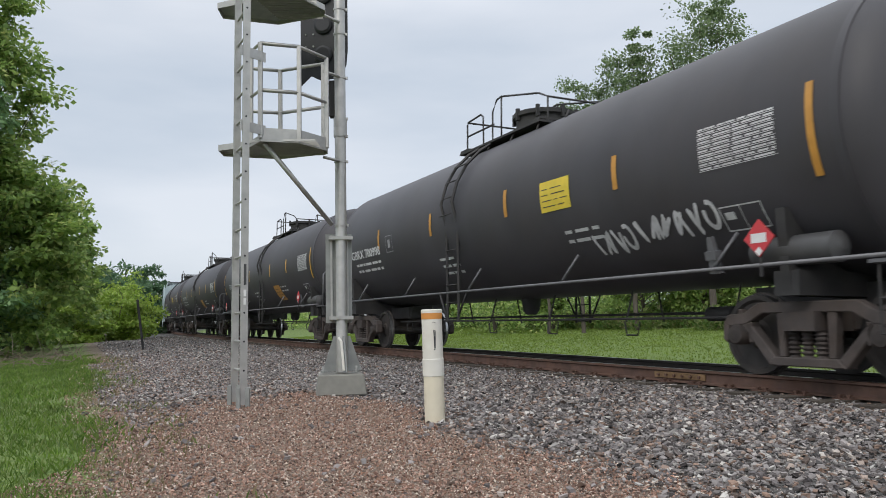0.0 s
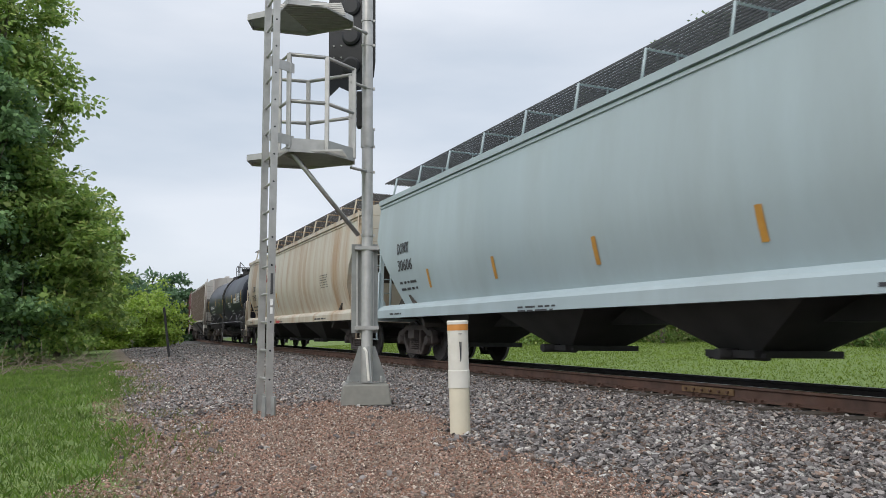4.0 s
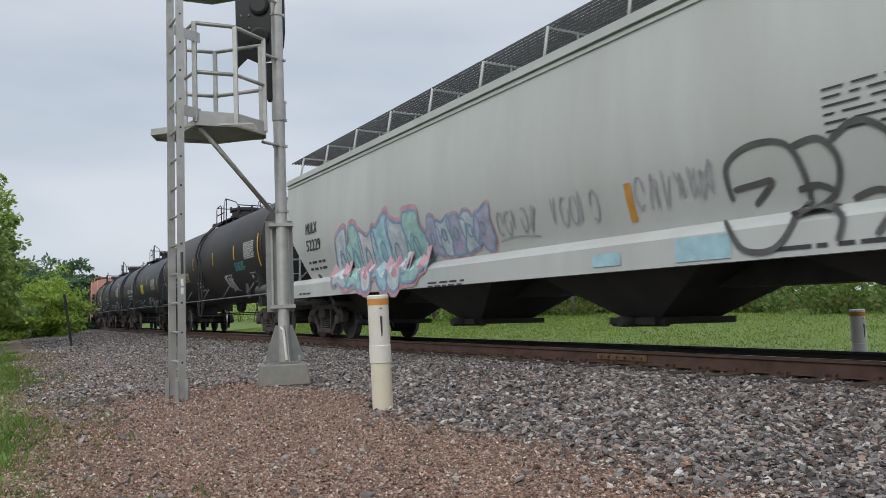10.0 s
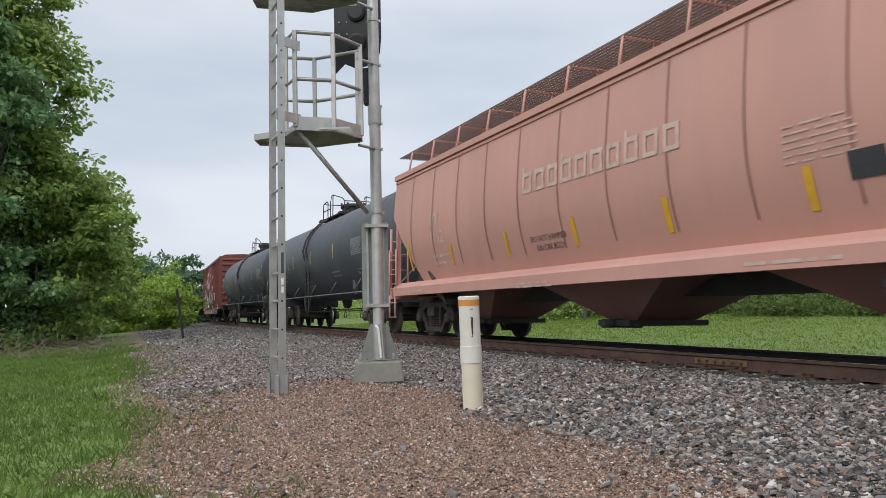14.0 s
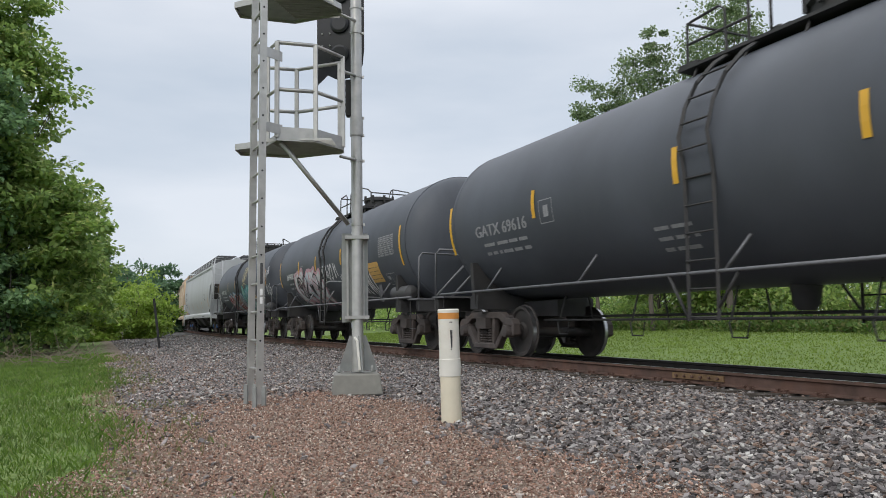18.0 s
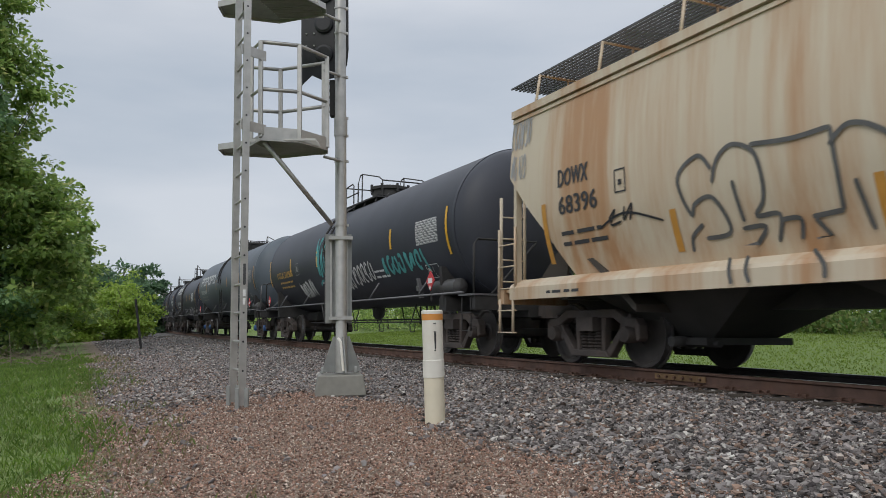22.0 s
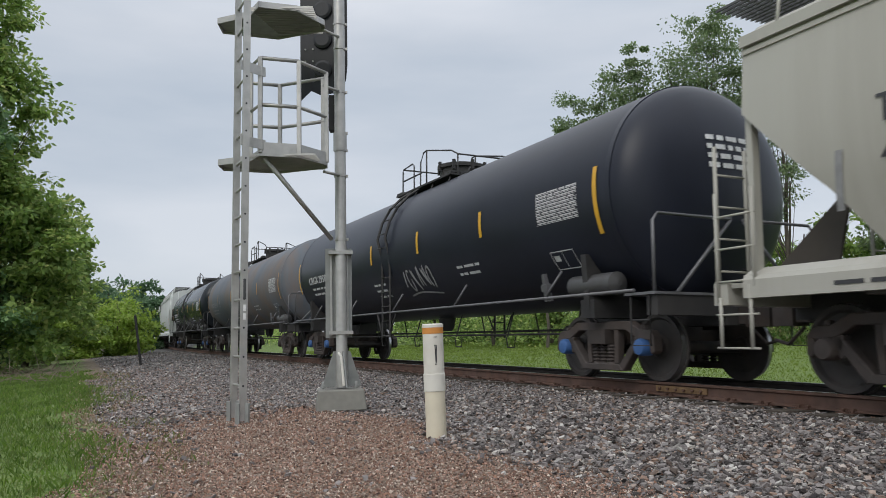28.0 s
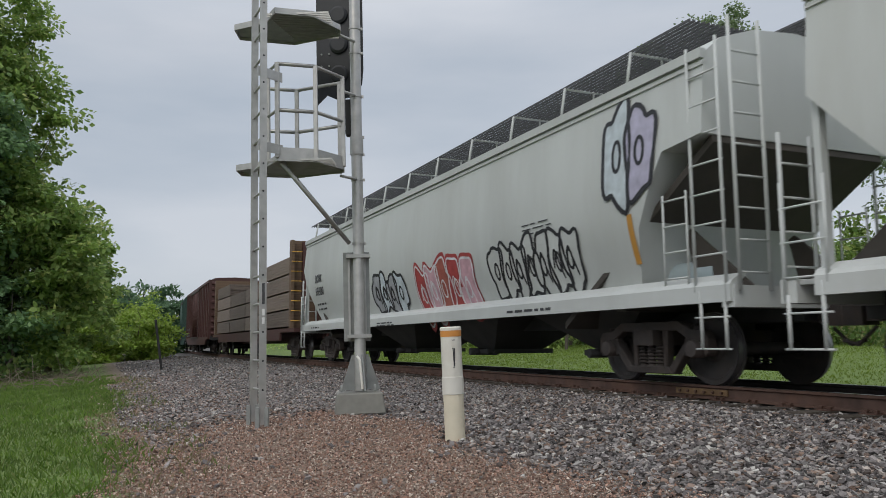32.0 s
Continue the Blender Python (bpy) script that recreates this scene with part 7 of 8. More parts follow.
def x_w(car, skin, L):
    piece(4.69, 1.21, 3.8, 0.85, 31, [SP["red"], SP["brown"], SP["grey"]], SP["white"], car, skin, 6, 0.05, SP["blue"], "dark red and blue sprayed letters")
    piece(8.8, 1.25, 2.15, 1.1, 32, [SP["mint"], SP["sky"]], SP["teal"], car, skin, 3, 0.09, None, "turquoise sprayed letters")
    scrawl(9.2, 2.5, 1.0, 0.78, 33, SP["cream"], car, skin, 0.055, 5, 0.1)
    scrawl(1.2, 1.95, 0.7, 0.35, 34, SP["white"], car, skin, 0.06, 4)
    # tags round the leading head
    scrawl(14.55, 1.75, 0.95, 0.5, 35, SP["white"], car, skin, 0.05, 4)
    scrawl(14.5, 2.35, 0.9, 0.4, 36, SP["white"], car, skin, 0.035, 5, 0.25)


def x_z(car, skin, L):
    scrawl(4.96, 1.43, 1.65, 0.48, 41, SP["white"], car, skin, 0.08, 7, 0.1)
    scrawl(9.4, 1.5, 2.6, 0.5, 42, SP["white"], car, skin, 0.06, 9, 0.2)
    scrawl(7.3, 1.9, 1.0, 1.3, 43, SP["teal"], car, skin, 0.1, 3)
    scrawl(12.7, 1.75, 2.6, 0.42, 44, SP["teal"], car, skin, 0.09, 8)


def bold_word(z0, x0, w, h, n):
    """A builder's bold painted name, drawn as plain slanted blocks."""

    def go(car, skin, L):
        s = w / n
        for i in range(n):
            x = x0 + i * s
            t = h * 0.22
            decal("painted_block", [(x, x + t, z0, z0 + h), (x + t, x + s * 0.82, z0 + h - t, z0 + h), (x + s * 0.60, x + s * 0.82, z0 + (0 if i % 2 else h * 0.4), z0 + h - t)] + ([(x + t, x + s * 0.6, z0, z0 + t)] if i % 2 else [(x + t, x + s * 0.6, z0 + h * 0.4, z0 + h * 0.4 + t * 0.8)]), WHITE_PAINT, car, skin, 0.012, "", 0.0)

    return go


def x_patch(car, skin, L):
    decal("repaint_patch", [(12.68, 13.97, 2.66, 3.55)], BLK_BLUE, car, skin, 0.006, "matt grey repainted patch")
    decal("graffiti_bar", [(12.95, 13.9, 2.2, 2.32), (12.95, 13.9, 2.35, 2.46)], SP["white"], car, skin, 0.009)
    stuff_decal("stencil_text", bars(10.75, 2.24, 1.0, 3, 0.1, 77), WHITE_PAINT, car, skin, 0.009)


def x_ship(car, skin, L):
    decal("orange_tag", [(L - 2.35, L - 1.9, 2.64, 2.77)], ORANGE_TAG, car, skin, 0.010, "orange painted tag")
    stuff_decal("stencil_text", bars(L - 3.1, 2.82, 1.1, 1, 0.1, 31, 0.06) + bars(L - 2.5, 2.55, 0.55, 1, 0.1, 32, 0.05) + bars(L - 4.2, 1.68, 0.75, 1, 0.1, 33, 0.09) + bars(L - 3.2, 1.42, 0.6, 4, 0.09, 34, 0.04), WHITE_PAINT, car, skin, 0.009)
    stuff_decal("spec_frame", [(L - 3.75, L - 3.25, 1.30 + k, 1.315 + k) for k in (0, 0.3)] + [(L - 3.75 + k, L - 3.735 + k, 1.3, 1.61) for k in (0, 0.25, 0.49)], WHITE_PAINT, car, skin, 0.009)


def x_gg(car, skin, L):
    scrawl(9.6, 1.6, 1.6, 0.5, 51, DIM_PAINT, car, skin, 0.05, 6)


def x_f(car, skin, L):
    scrawl(4.34, 2.7, 3.6, 0.62, 61, SP["brown"], car, skin, 0.10, 7, 0.1, label="red-brown sprayed scrawl")


def x_h(car, skin, L):
    piece(8.24, 1.58, 3.4, 0.93, 71, [SP["pale"], H_WEATHER, SP["yellow"], H_WEATHER, SP["grey"]], paint("faded_teal", (0.16, 0.30, 0.30)), car, skin, 7, 0.07, None, "faded pale sprayed letters")


def x_l(car, skin, L):
    low = lambda a, b, off=0.0: (a - L / 2 - 0.2, -1.586 - off, b) if b < 1.42 else skin(a, b, off)
    piece(4.5, 1.08, 4.0, 1.2, 81, [SP["pale"], SP["mint"], SP["white"], SP["sky"]], SP["blue"], car, low, 6, 0.05, SP["pink"], "pale blue and green sprayed letters")
    piece(8.65, 1.5, 2.0, 0.62, 82, [SP["lilac"], SP["pale"]], SP["blue"], car, skin, 5, 0.04, SP["pink"], "lilac sprayed letters")
    scrawl(10.8, 1.62, 1.0, 0.4, 84, SP["grey"], car, skin, 0.03, 5)
    scrawl(12.1, 1.6, 1.0, 0.45, 85, SP["grey"], car, skin, 0.025, 5)
    scrawl(13.7, 1.65, 1.2, 0.42, 86, SP["grey"], car, skin, 0.025, 6)
    decal("sprayed_patch", [(14.36, 15.1, 1.02, 1.27), (13.0, 13.5, 1.05, 1.2)], SP["sky"], car, low, 0.006, "pale blue overspray")
    letters = [
        [(15.05, 1.6), (15.06, 1.95), (15.4, 2.1), (15.8, 2.0), (15.9, 1.5), (15.64, 1.09), (15.25, 1.09), (15.05, 1.4)], [(15.09, 1.7), (15.35, 1.72), (15.55, 1.72), (15.3, 1.52)],
        [(15.82, 2.0), (16.1, 2.02), (16.25, 1.8), (16.15, 1.52), (15.82, 1.36), (16.1, 1.42), (16.3, 1.3), (16.25, 1.08)], [(15.8, 1.6), (16.0, 1.62), (16.15, 1.55)],
        [(16.2, 1.98), (16.5, 2.1), (16.8, 1.85), (16.8, 1.4), (16.6, 1.1)], [(16.3, 1.45), (16.55, 1.5), (16.8, 1.4)], [(16.8, 2.0), (17.1, 2.1), (17.4, 1.9), (17.2, 1.5), (17.5, 1.2)], [(17.4, 2.0), (17.8, 2.05), (18.1, 1.6), (17.8, 1.15), (17.45, 1.2)],
    ]
    tag(letters, 0.06, paint("dark_grey", (0.10, 0.10, 0.10)), car, skin, L, "black outlined sprayed letters")


def x_q(car, skin, L):
    s = 0.415
    for i in range(10):
        x = 7.97 + i * s
        h = 0.46 if i in (0, 3, 7) else 0.36
        decal("painted_block", [(x, x + 0.07, 2.55, 2.55 + h), (x + 0.24, x + 0.31, 2.55, 2.9), (x + 0.07, x + 0.24, 2.83, 2.9), (x + 0.07, x + 0.24, 2.55, 2.61)], paint("pale_pink", (0.58, 0.42, 0.36)), car, skin, 0.009, "faded pale painted name blocks")
    lettering("DO NOT HAMMER", 8.05, 1.72, 0.10, DARK_PAINT, car, skin, 1.15)
    lettering("ON CAR BODY", 8.2, 1.57, 0.10, DARK_PAINT, car, skin, 0.9)
    decal("sign_panel", [(14.35, 14.75, 1.78, 2.05)], DARK_PAINT, car, skin, 0.009)


def oval(cx, cz, rx, rz, a0=0.0, a1=6.5, n=14):
    return [(cx + rx * math.cos(a0 + (a1 - a0) * k / n), cz + rz * math.sin(a0 + (a1 - a0) * k / n)) for k in range(n + 1)]


def x_t(car, skin, L):
    for k in range(5):
        decal("painted_stripe", [(0.97 - 0.01 * k, 2.15 - 0.05 * k, 3.46 - 0.11 * k, 3.52 - 0.11 * k)], WHITE_PAINT, car, skin, 0.012, "", 0.04)
    decal("painted_block", [(2.2, 2.38, 3.06, 3.6), (2.44, 2.56, 3.2, 3.5), (2.62, 2.8, 3.06, 3.6), (2.9, 3.42, 3.4, 3.62), (2.9, 3.42, 3.06, 3.28)], WHITE_PAINT, car, skin, 0.012, "white painted emblem blocks", 0.06)
    lettering("NS", 1.62, 2.36, 0.24, WHITE_PAINT, car, skin, 0.42, "car_number", 0.02)
    for t, x in (("46", 1.66), ("90", 2.5), ("02", 3.4)):
        lettering(t, x, 1.86, 0.25, WHITE_PAINT, car, skin, 0.42, "car_number", 0.02)
    stuff_decal("weight_stencil", bars(1.7, 1.55, 1.4, 3, 0.12, 3, 0.06) + bars(9.9, 4.05, 1.0, 6, 0.12, 5, 0.05), DIM_PAINT, car, skin, 0.01)
    low = lambda a, b, off=0.0: (a - L / 2, -1.572 - off, b)
    rnd = random.Random(12)
    x = 4.2
    while x < 17.6:
        w = rnd.uniform(0.25, 0.7)
        bm = bmesh.new()
        lo, hi = (0.62, 0.92) if 2 < x < 16.5 else (0.95, 1.06)
        pts = [(x + w * k / 3 + rnd.uniform(-0.05, 0.05), rnd.uniform(lo, hi)) for k in range(4)]
        ribbon(bm, spline(pts, 4), rnd.uniform(0.06, 0.15), low, 0.004 + 0.0005 * len(car.children) % 0.003)
        part("graffiti_stroke", bm, SP[rnd.choice(("white", "sky", "pale", "teal", "cream", "white", "brown"))], car)
        if rnd.random() < 0.5:
            bm = bmesh.new()
            ribbon(bm, spline([(x + rnd.uniform(-0.2, 0.4), 1.15 + rnd.uniform(0, 0.5)) for _ in range(4)], 4), rnd.uniform(0.03, 0.08), lambda a, b, off=0.0: (a - L / 2, -1.578 - off, b), 0.002)
            part("graffiti_stroke", bm, SP[rnd.choice(("cream", "white", "brown", "black", "black"))], car)
        x += w * 0.7 + rnd.uniform(0.1, 0.4)
    decal("sill_reflector", [(1.5, 1.85, 1.12, 1.3), (5.0, 5.4, 1.1, 1.22), (9.1, 9.6, 0.62, 0.76), (12.0, 12.5, 1.05, 1.22), (17.25, 17.75, 1.12, 1.3)], YELLOW, car, low, 0.006)
    out = lambda a, b, off=0.0: (a - L / 2, -1.675 - off, b)
    strokes = [
        (oval(8.58, 3.2, 0.62, 0.55), 0.17, "white"), ([(8.36, 2.64), (8.31, 1.9), (8.25, 1.08)], 0.10, "white"), ([(7.78, 3.55), (8.03, 3.73), (8.44, 3.79), (8.98, 3.65)], 0.10, "white"),
        ([(6.7, 3.05), (7.04, 3.27), (7.42, 3.24), (7.39, 2.84), (7.14, 2.73), (7.11, 3.1)], 0.12, "white"), (oval(9.75, 2.67, 0.2, 0.24), 0.1, "white"), ([(9.4, 3.07), (9.75, 3.02), (10.18, 2.83), (10.25, 2.62)], 0.1, "white"),
        (oval(5.43, 2.24, 0.28, 0.27), 0.13, "sky"), ([(6.3, 2.04), (5.84, 1.99), (5.73, 1.68), (6.05, 1.45), (6.45, 1.58)], 0.15, "white"), ([(6.2, 2.0), (6.25, 1.5), (6.2, 1.0)], 0.14, "white"), (oval(7.27, 1.82, 0.41, 0.47), 0.14, "white"), ([(7.3, 1.4), (7.3, 1.0)], 0.13, "white"),
        (oval(8.08, 1.6, 0.23, 0.3), 0.13, "sky"), ([(8.6, 1.9), (8.73, 1.48), (9.02, 1.43), (9.2, 1.75)], 0.13, "white"), ([(9.42, 1.84), (9.34, 1.37), (9.83, 1.21), (9.88, 1.92)], 0.15, "white"), ([(8.83, 1.15), (9.69, 1.17), (10.59, 1.31)], 0.17, "white"), ([(9.2, 1.1), (9.25, 0.75)], 0.2, "white"),
        (oval(10.7, 2.0, 0.21, 0.24), 0.11, "white"), ([(10.64, 1.76), (10.63, 1.58), (10.62, 1.4)], 0.13, "white"), ([(11.23, 2.2), (11.05, 1.97), (11.13, 1.69), (11.37, 1.58), (11.62, 1.72)], 0.12, "sky"), ([(11.36, 2.47), (11.34, 2.2), (11.32, 1.96)], 0.12, "sky"),
        ([(11.36, 2.36), (11.62, 2.36)], 0.05, "white"), ([(11.36, 2.2), (11.62, 2.2)], 0.05, "white"), ([(11.36, 2.04), (11.62, 2.04)], 0.05, "white"),
        ([(12.9, 1.98), (12.42, 1.95), (12.09, 1.89), (11.91, 1.7), (12.01, 1.53), (12.39, 1.52), (13.0, 1.62)], 0.12, "sky"), ([(11.82, 1.51), (11.49, 1.38), (11.34, 1.17), (11.32, 0.89)], 0.12, "sky"),
        ([(10.76, 3.54), (10.99, 3.58), (11.29, 3.46), (11.54, 3.6), (11.78, 3.62)], 0.06, "white"), ([(11.58, 3.55), (11.43, 3.32), (11.39, 3.04)], 0.05, "white"), ([(4.15, 2.06), (4.01, 1.65), (4.34, 1.1), (5.01, 0.92)], 0.14, "white"),
        (oval(13.6, 2.1, 0.4, 0.5), 0.14, "white"), ([(13.6, 1.6), (13.5, 1.1)], 0.14, "white"), (oval(14.5, 1.7, 0.25, 0.4), 0.12, "sky"), ([(12.6, 3.0), (13.0, 3.4), (13.6, 3.2), (14.2, 3.5)], 0.06, "white"),
    ]
    for i, (pts, w, c) in enumerate(strokes):
        bm = bmesh.new()
        ribbon(bm, spline(pts, 4) if len(pts) > 2 else pts, w, out, 0.0006 * i)
        part("graffiti_stroke", bm, SP[c], car, "pale blue sprayed stroke" if c == "sky" else "white sprayed stroke")
    bm = bmesh.new()
    for k in range(5):
        ribbon(bm, oval(15.5 + 0.1 * k, 1.86, 0.12, 0.26 - 0.03 * abs(k - 2)), 0.09, out, 0.001 * k)
    part("graffiti_pumpkin", bm, SP["yellow"], car, "sprayed yellow pumpkin shape")


def x_ff(car, skin, L):
    for xr in (2.2, 4.6, 7.4, 10.6, 13.4, 16.0):
        decal("dark_reflector", [(xr - 0.04, xr + 0.04, 1.75, 2.3)], DIM_PAINT, car, skin, 0.009, "", 0.1)


def x_jj(car, skin, L):
    scrawl(9.36, 1.52, 3.1, 0.4, 95, SP["grey"], car, skin, 0.03, 6, 0.08)
    decal("sign_panel", [(17.75, 18.12, 1.64, 1.82)], DARK_PAINT, car, skin, 0.008)


def x_kk(car, skin, L):
    piece(14.72, 1.3, 2.75, 0.95, 101, [H_WHITE, H_WHITE2], SP["black"], car, skin, 7, 0.06, None, "black outlined sprayed letters")
    piece(11.17, 1.06, 2.8, 1.1, 102, [SP["red"], SP["pink"], SP["brown"]], SP["white"], car, skin, 5, 0.045, SP["red"], "red sprayed letters")
    piece(8.28, 1.26, 2.1, 0.95, 103, [SP["grey"], SP["pale"]], SP["black"], car, skin, 4, 0.07, None, "grey sprayed letters")
    piece(18.3, 2.32, 0.95, 1.3, 104, [SP["pale"], SP["lilac"]], SP["black"], car, skin, 2, 0.07, None, "tall pale blue sprayed letters")


def x_y(car, skin, L):
    dark = paint("dark_grey", (0.10, 0.10, 0.10))
    letters = [
        [(5.6, 2.3), (5.4, 2.49), (5.06, 2.29), (5.2, 1.85), (5.29, 1.96), (5.55, 2.0), (5.72, 1.75), (5.7, 1.58), (5.35, 1.56)], [(5.35, 1.72), (5.15, 1.6), (5.1, 1.43)],
        [(5.59, 2.15), (5.7, 2.4), (5.92, 2.51), (6.2, 2.38), (6.28, 2.1), (6.25, 1.87), (6.13, 1.72), (6.42, 1.70), (6.33, 1.43)], [(5.88, 2.13), (5.92, 1.85), (5.95, 1.68)], [(5.9, 1.61), (6.21, 1.60), (6.03, 1.42)],
        [(6.16, 2.46), (6.68, 2.41), (7.13, 2.43)], [(7.13, 2.43), (7.15, 2.0), (7.14, 1.65)], [(7.14, 1.65), (6.98, 1.64), (6.79, 1.63)], [(6.4, 1.64), (6.65, 1.63), (6.61, 1.43)], [(6.82, 1.61), (6.9, 1.5), (6.97, 1.39)],
        [(7.1, 2.26), (7.32, 2.41), (7.62, 2.3), (7.9, 2.0), (7.92, 1.5)], [(7.32, 1.91), (7.36, 1.7), (7.4, 1.44)], [(8.1, 1.5), (8.1, 2.1), (8.45, 2.35), (8.7, 1.9), (8.6, 1.5)],
        [(5.85, 1.3), (5.82, 1.15), (5.85, 1.02)], [(6.1, 1.3), (6.05, 1.15), (6.1, 1.02)], [(6.9, 1.3), (7.0, 1.15), (7.0, 1.02)],
    ]
    tag(letters, 0.05, dark, car, skin, L, "dark outlined sprayed letters")
    tag([[(3.49, 1.88), (3.85, 2.0), (4.19, 2.0), (4.73, 1.84)], [(3.7, 1.98), (3.85, 2.08), (3.72, 1.9), (3.95, 1.92)], [(4.05, 2.1), (4.0, 1.93), (4.2, 2.12), (4.12, 1.92)]], 0.03, SP["black"], car, skin, L)
    scrawl(12.3, 1.36, 4.2, 0.62, 112, SP["black"], car, skin, 0.05, 13)
    scrawl(12.9, 1.45, 3.2, 0.55, 114, dark, car, lambda a, b, off=0.0: skin(a, b, off + 0.012), 0.035, 11)
    scrawl(1.15, 3.35, 0.6, 0.55, 113, SP["grey"], car, skin, 0.025, 6)
    scrawl(1.2, 2.85, 0.45, 0.45, 115, SP["grey"], car, skin, 0.022, 5)
    decal("spec_box", [(3.88, 4.11, 2.29, 2.31), (3.88, 4.11, 2.58, 2.6), (3.88, 3.9, 2.31, 2.58), (4.09, 4.11, 2.31, 2.58), (3.96, 4.03, 2.39, 2.46)], DARK_PAINT, car, skin, 0.007)


def build_train():
    st = (4.35, 7.45, 10.5, 13.45)
    T = tank_car
    add(21.73, T(18.0, *BIG, BLK_WARM, "long black tank car with white scrawled graffiti", "GBRX 700998", stripe_mat=ORANGE, stripes=(4.51, 7.49, 10.54, 13.46), notice=(11.62, 2.26, NOTICE, 0.79), placard=placards(18), extra=x_a, seed=1, ladder_x=8.4, top_shift=-0.2), 18.0)
    add(39.76, T(18.03, *BIG, BLK_WARM, "long black tank car with orange notice on its side", "CBTX 727808", stripes=(4.64, 7.24, 11.0, 13.5), notice=(11.12, 1.49, ORANGE, 0.88), placard=[(15.05, -1.5, 1.46), (0.5, -1.3, 1.45)], seed=2, ladder_x=9.35, top_shift=0.5), 18.03)
    add(57.75, T(18.0, *BIG, BLK_WARM, "long black tank car with orange notice on its side", "CBTX 727825", stripes=(4.4, 7.0, 10.75, 13.3), notice=(10.55, 1.6, ORANGE, 0.74), placard=placards(18), seed=3), 18.0)
    add(75.78, T(18.03, *BIG, BLK_WARM, "long black tank car with yellow notice on its side", "CBTX 716249", stripe_mat=ORANGE, stripes=st, notice=(11.6, 2.26, NOTICE, 0.72), placard=placards(18), seed=4), 18.03)
    add(96.3, hopper_car(20.5, H_BLUE, "pale blue-grey covered hopper car with curved sides", ["DOWX", "30606"], stripes=((17.2, 1.6, 2.5), (13.9, 1.6, 2.0), (10.8, 1.6, 2.0), (7.6, 1.6, 2.0), (4.5, 1.6, 2.0)), seed=5), 20.5)
    add(116.11, hopper_car(19.8, H_CREAM, "rust-streaked cream covered hopper car with red graffiti", ["CCBX", "72183"], stripes=((1.95, 1.6, 2.4), (5.2, 1.6, 2.2), (8.2, 1.6, 2.2)), extra=x_f, seed=6, sill_tags=((8.3, 9.0, RED_SIGN),)), 19.8)
    add(133.13, T(17.0, *MID, BLK_DEEP, "clean black tank car with bright yellow reflectors", "GATX 68674", stripes=(5.13, 6.91, 8.56, 10.46, 12.25, 13.85), notice=(5.75, 1.5, GOLD_PAINT, 0.45), extra=x_patch, seed=7, ladder_x=9.3, top_shift=0.75), 17.0)
    # low= paints here and below: body tones darkened to carry under-car shade
    add(151.21, hopper_car(18.1, H_WEATHER, "weathered tan-grey ribbed hopper car with faded graffiti", ["CX", "72"], "ribbed", mark_x=3.2, eave=4.06, roof_walk=False, rib_mat=hopper_paint("rib_brown", (0.12, 0.088, 0.07), (0.07, 0.05, 0.04), 0.6), low=hopper_paint("grey_bay_shaded", (0.13, 0.12, 0.11), (0.07, 0.06, 0.055), 0.6), extra=x_h, seed=8, sill_tags=((2.0, 2.5, YELLOW), (4.0, 4.4, YELLOW), (6.6, 7.1, YELLOW), (10.5, 11.0, YELLOW), (15.4, 15.9, YELLOW)), bays=3), 18.1)
    add(169.33, hopper_car(18.1, H_MAROON, "maroon ribbed hopper car with ochre lettering", ["GACX", "470014"], "ribbed", mark_mat=GOLD_PAINT, mark_x=4.65, eave=4.06, roof_walk=False, low=hopper_paint("maroon_bay_shaded", (0.055, 0.034, 0.032), (0.035, 0.025, 0.024), 0.6), seed=9, sill_tags=((1.9, 2.9, ORANGE), (4.6, 5.0, ORANGE), (7.6, 8.1, ORANGE), (9.6, 10.1, ORANGE), (15.0, 15.8, ORANGE)), bays=3), 18.1)
    tags = tuple((x, x + 0.42, YELLOW) for x in (1.9, 4.2, 7.0, 9.6, 12.6, 15.2, 18.3))
    add(190.08, hopper_car(20.75, H_WHITE, "clean grey-white covered hopper car with curved sides", ["DOWX", "69465"], sill_top=1.38, seed=10, sill_tags=tags, caps=blue_caps()), 20.75)
    add(210.86, hopper_car(20.78, H_WHITE, "grey-white covered hopper car covered in pale graffiti", ["MULX", "52229"], sill_top=1.42, stripes=((13.62, 1.55, 2.0),), extra=x_l, seed=11), 20.78)
    add(228.26, T(17.4, *BIG, RUST_BLK, "rusty black tank car with white and teal graffiti", "TILX 270782", stripes=(4.51, 7.39, 10.51, 13.29), extra=x_m, seed=12, ladder_x=8.4), 17.4)
    add(241.76, T(13.5, *SMALL, BLK, "short black tank car with yellow notice", "TILX 151064", stripes=(4.23, 5.18, 7.6, 9.3), notice=(7.41, 1.9, NOTICE, 0.8), dome=0.35, seed=13, ladder_x=5.7, raised=0.2), 13.5)
    add(254.82, T(13.06, *SMALL, BLK, "short black tank car with orange reflectors", "NDYX 113528", stripe_mat=ORANGE, stripes=(4.0, 5.6, 7.4, 9.6), dome=0.35, seed=14, ladder_x=6.4, extra=x_ship), 13.06)
    add(267.9, T(13.07, *SMALL, DULL, "short dull grey-black tank car with banded shell", "SHPX 210415", stripe_mat=ORANGE, stripes=(3.9, 6.6, 9.3), notice=(7.5, 1.75, GOLD_PAINT, 0.6), dome=0.32, bands=(-3.4, -1.8, 1.8, 3.4), seed=15, ladder_x=6.5, extra=x_ship), 13.07)
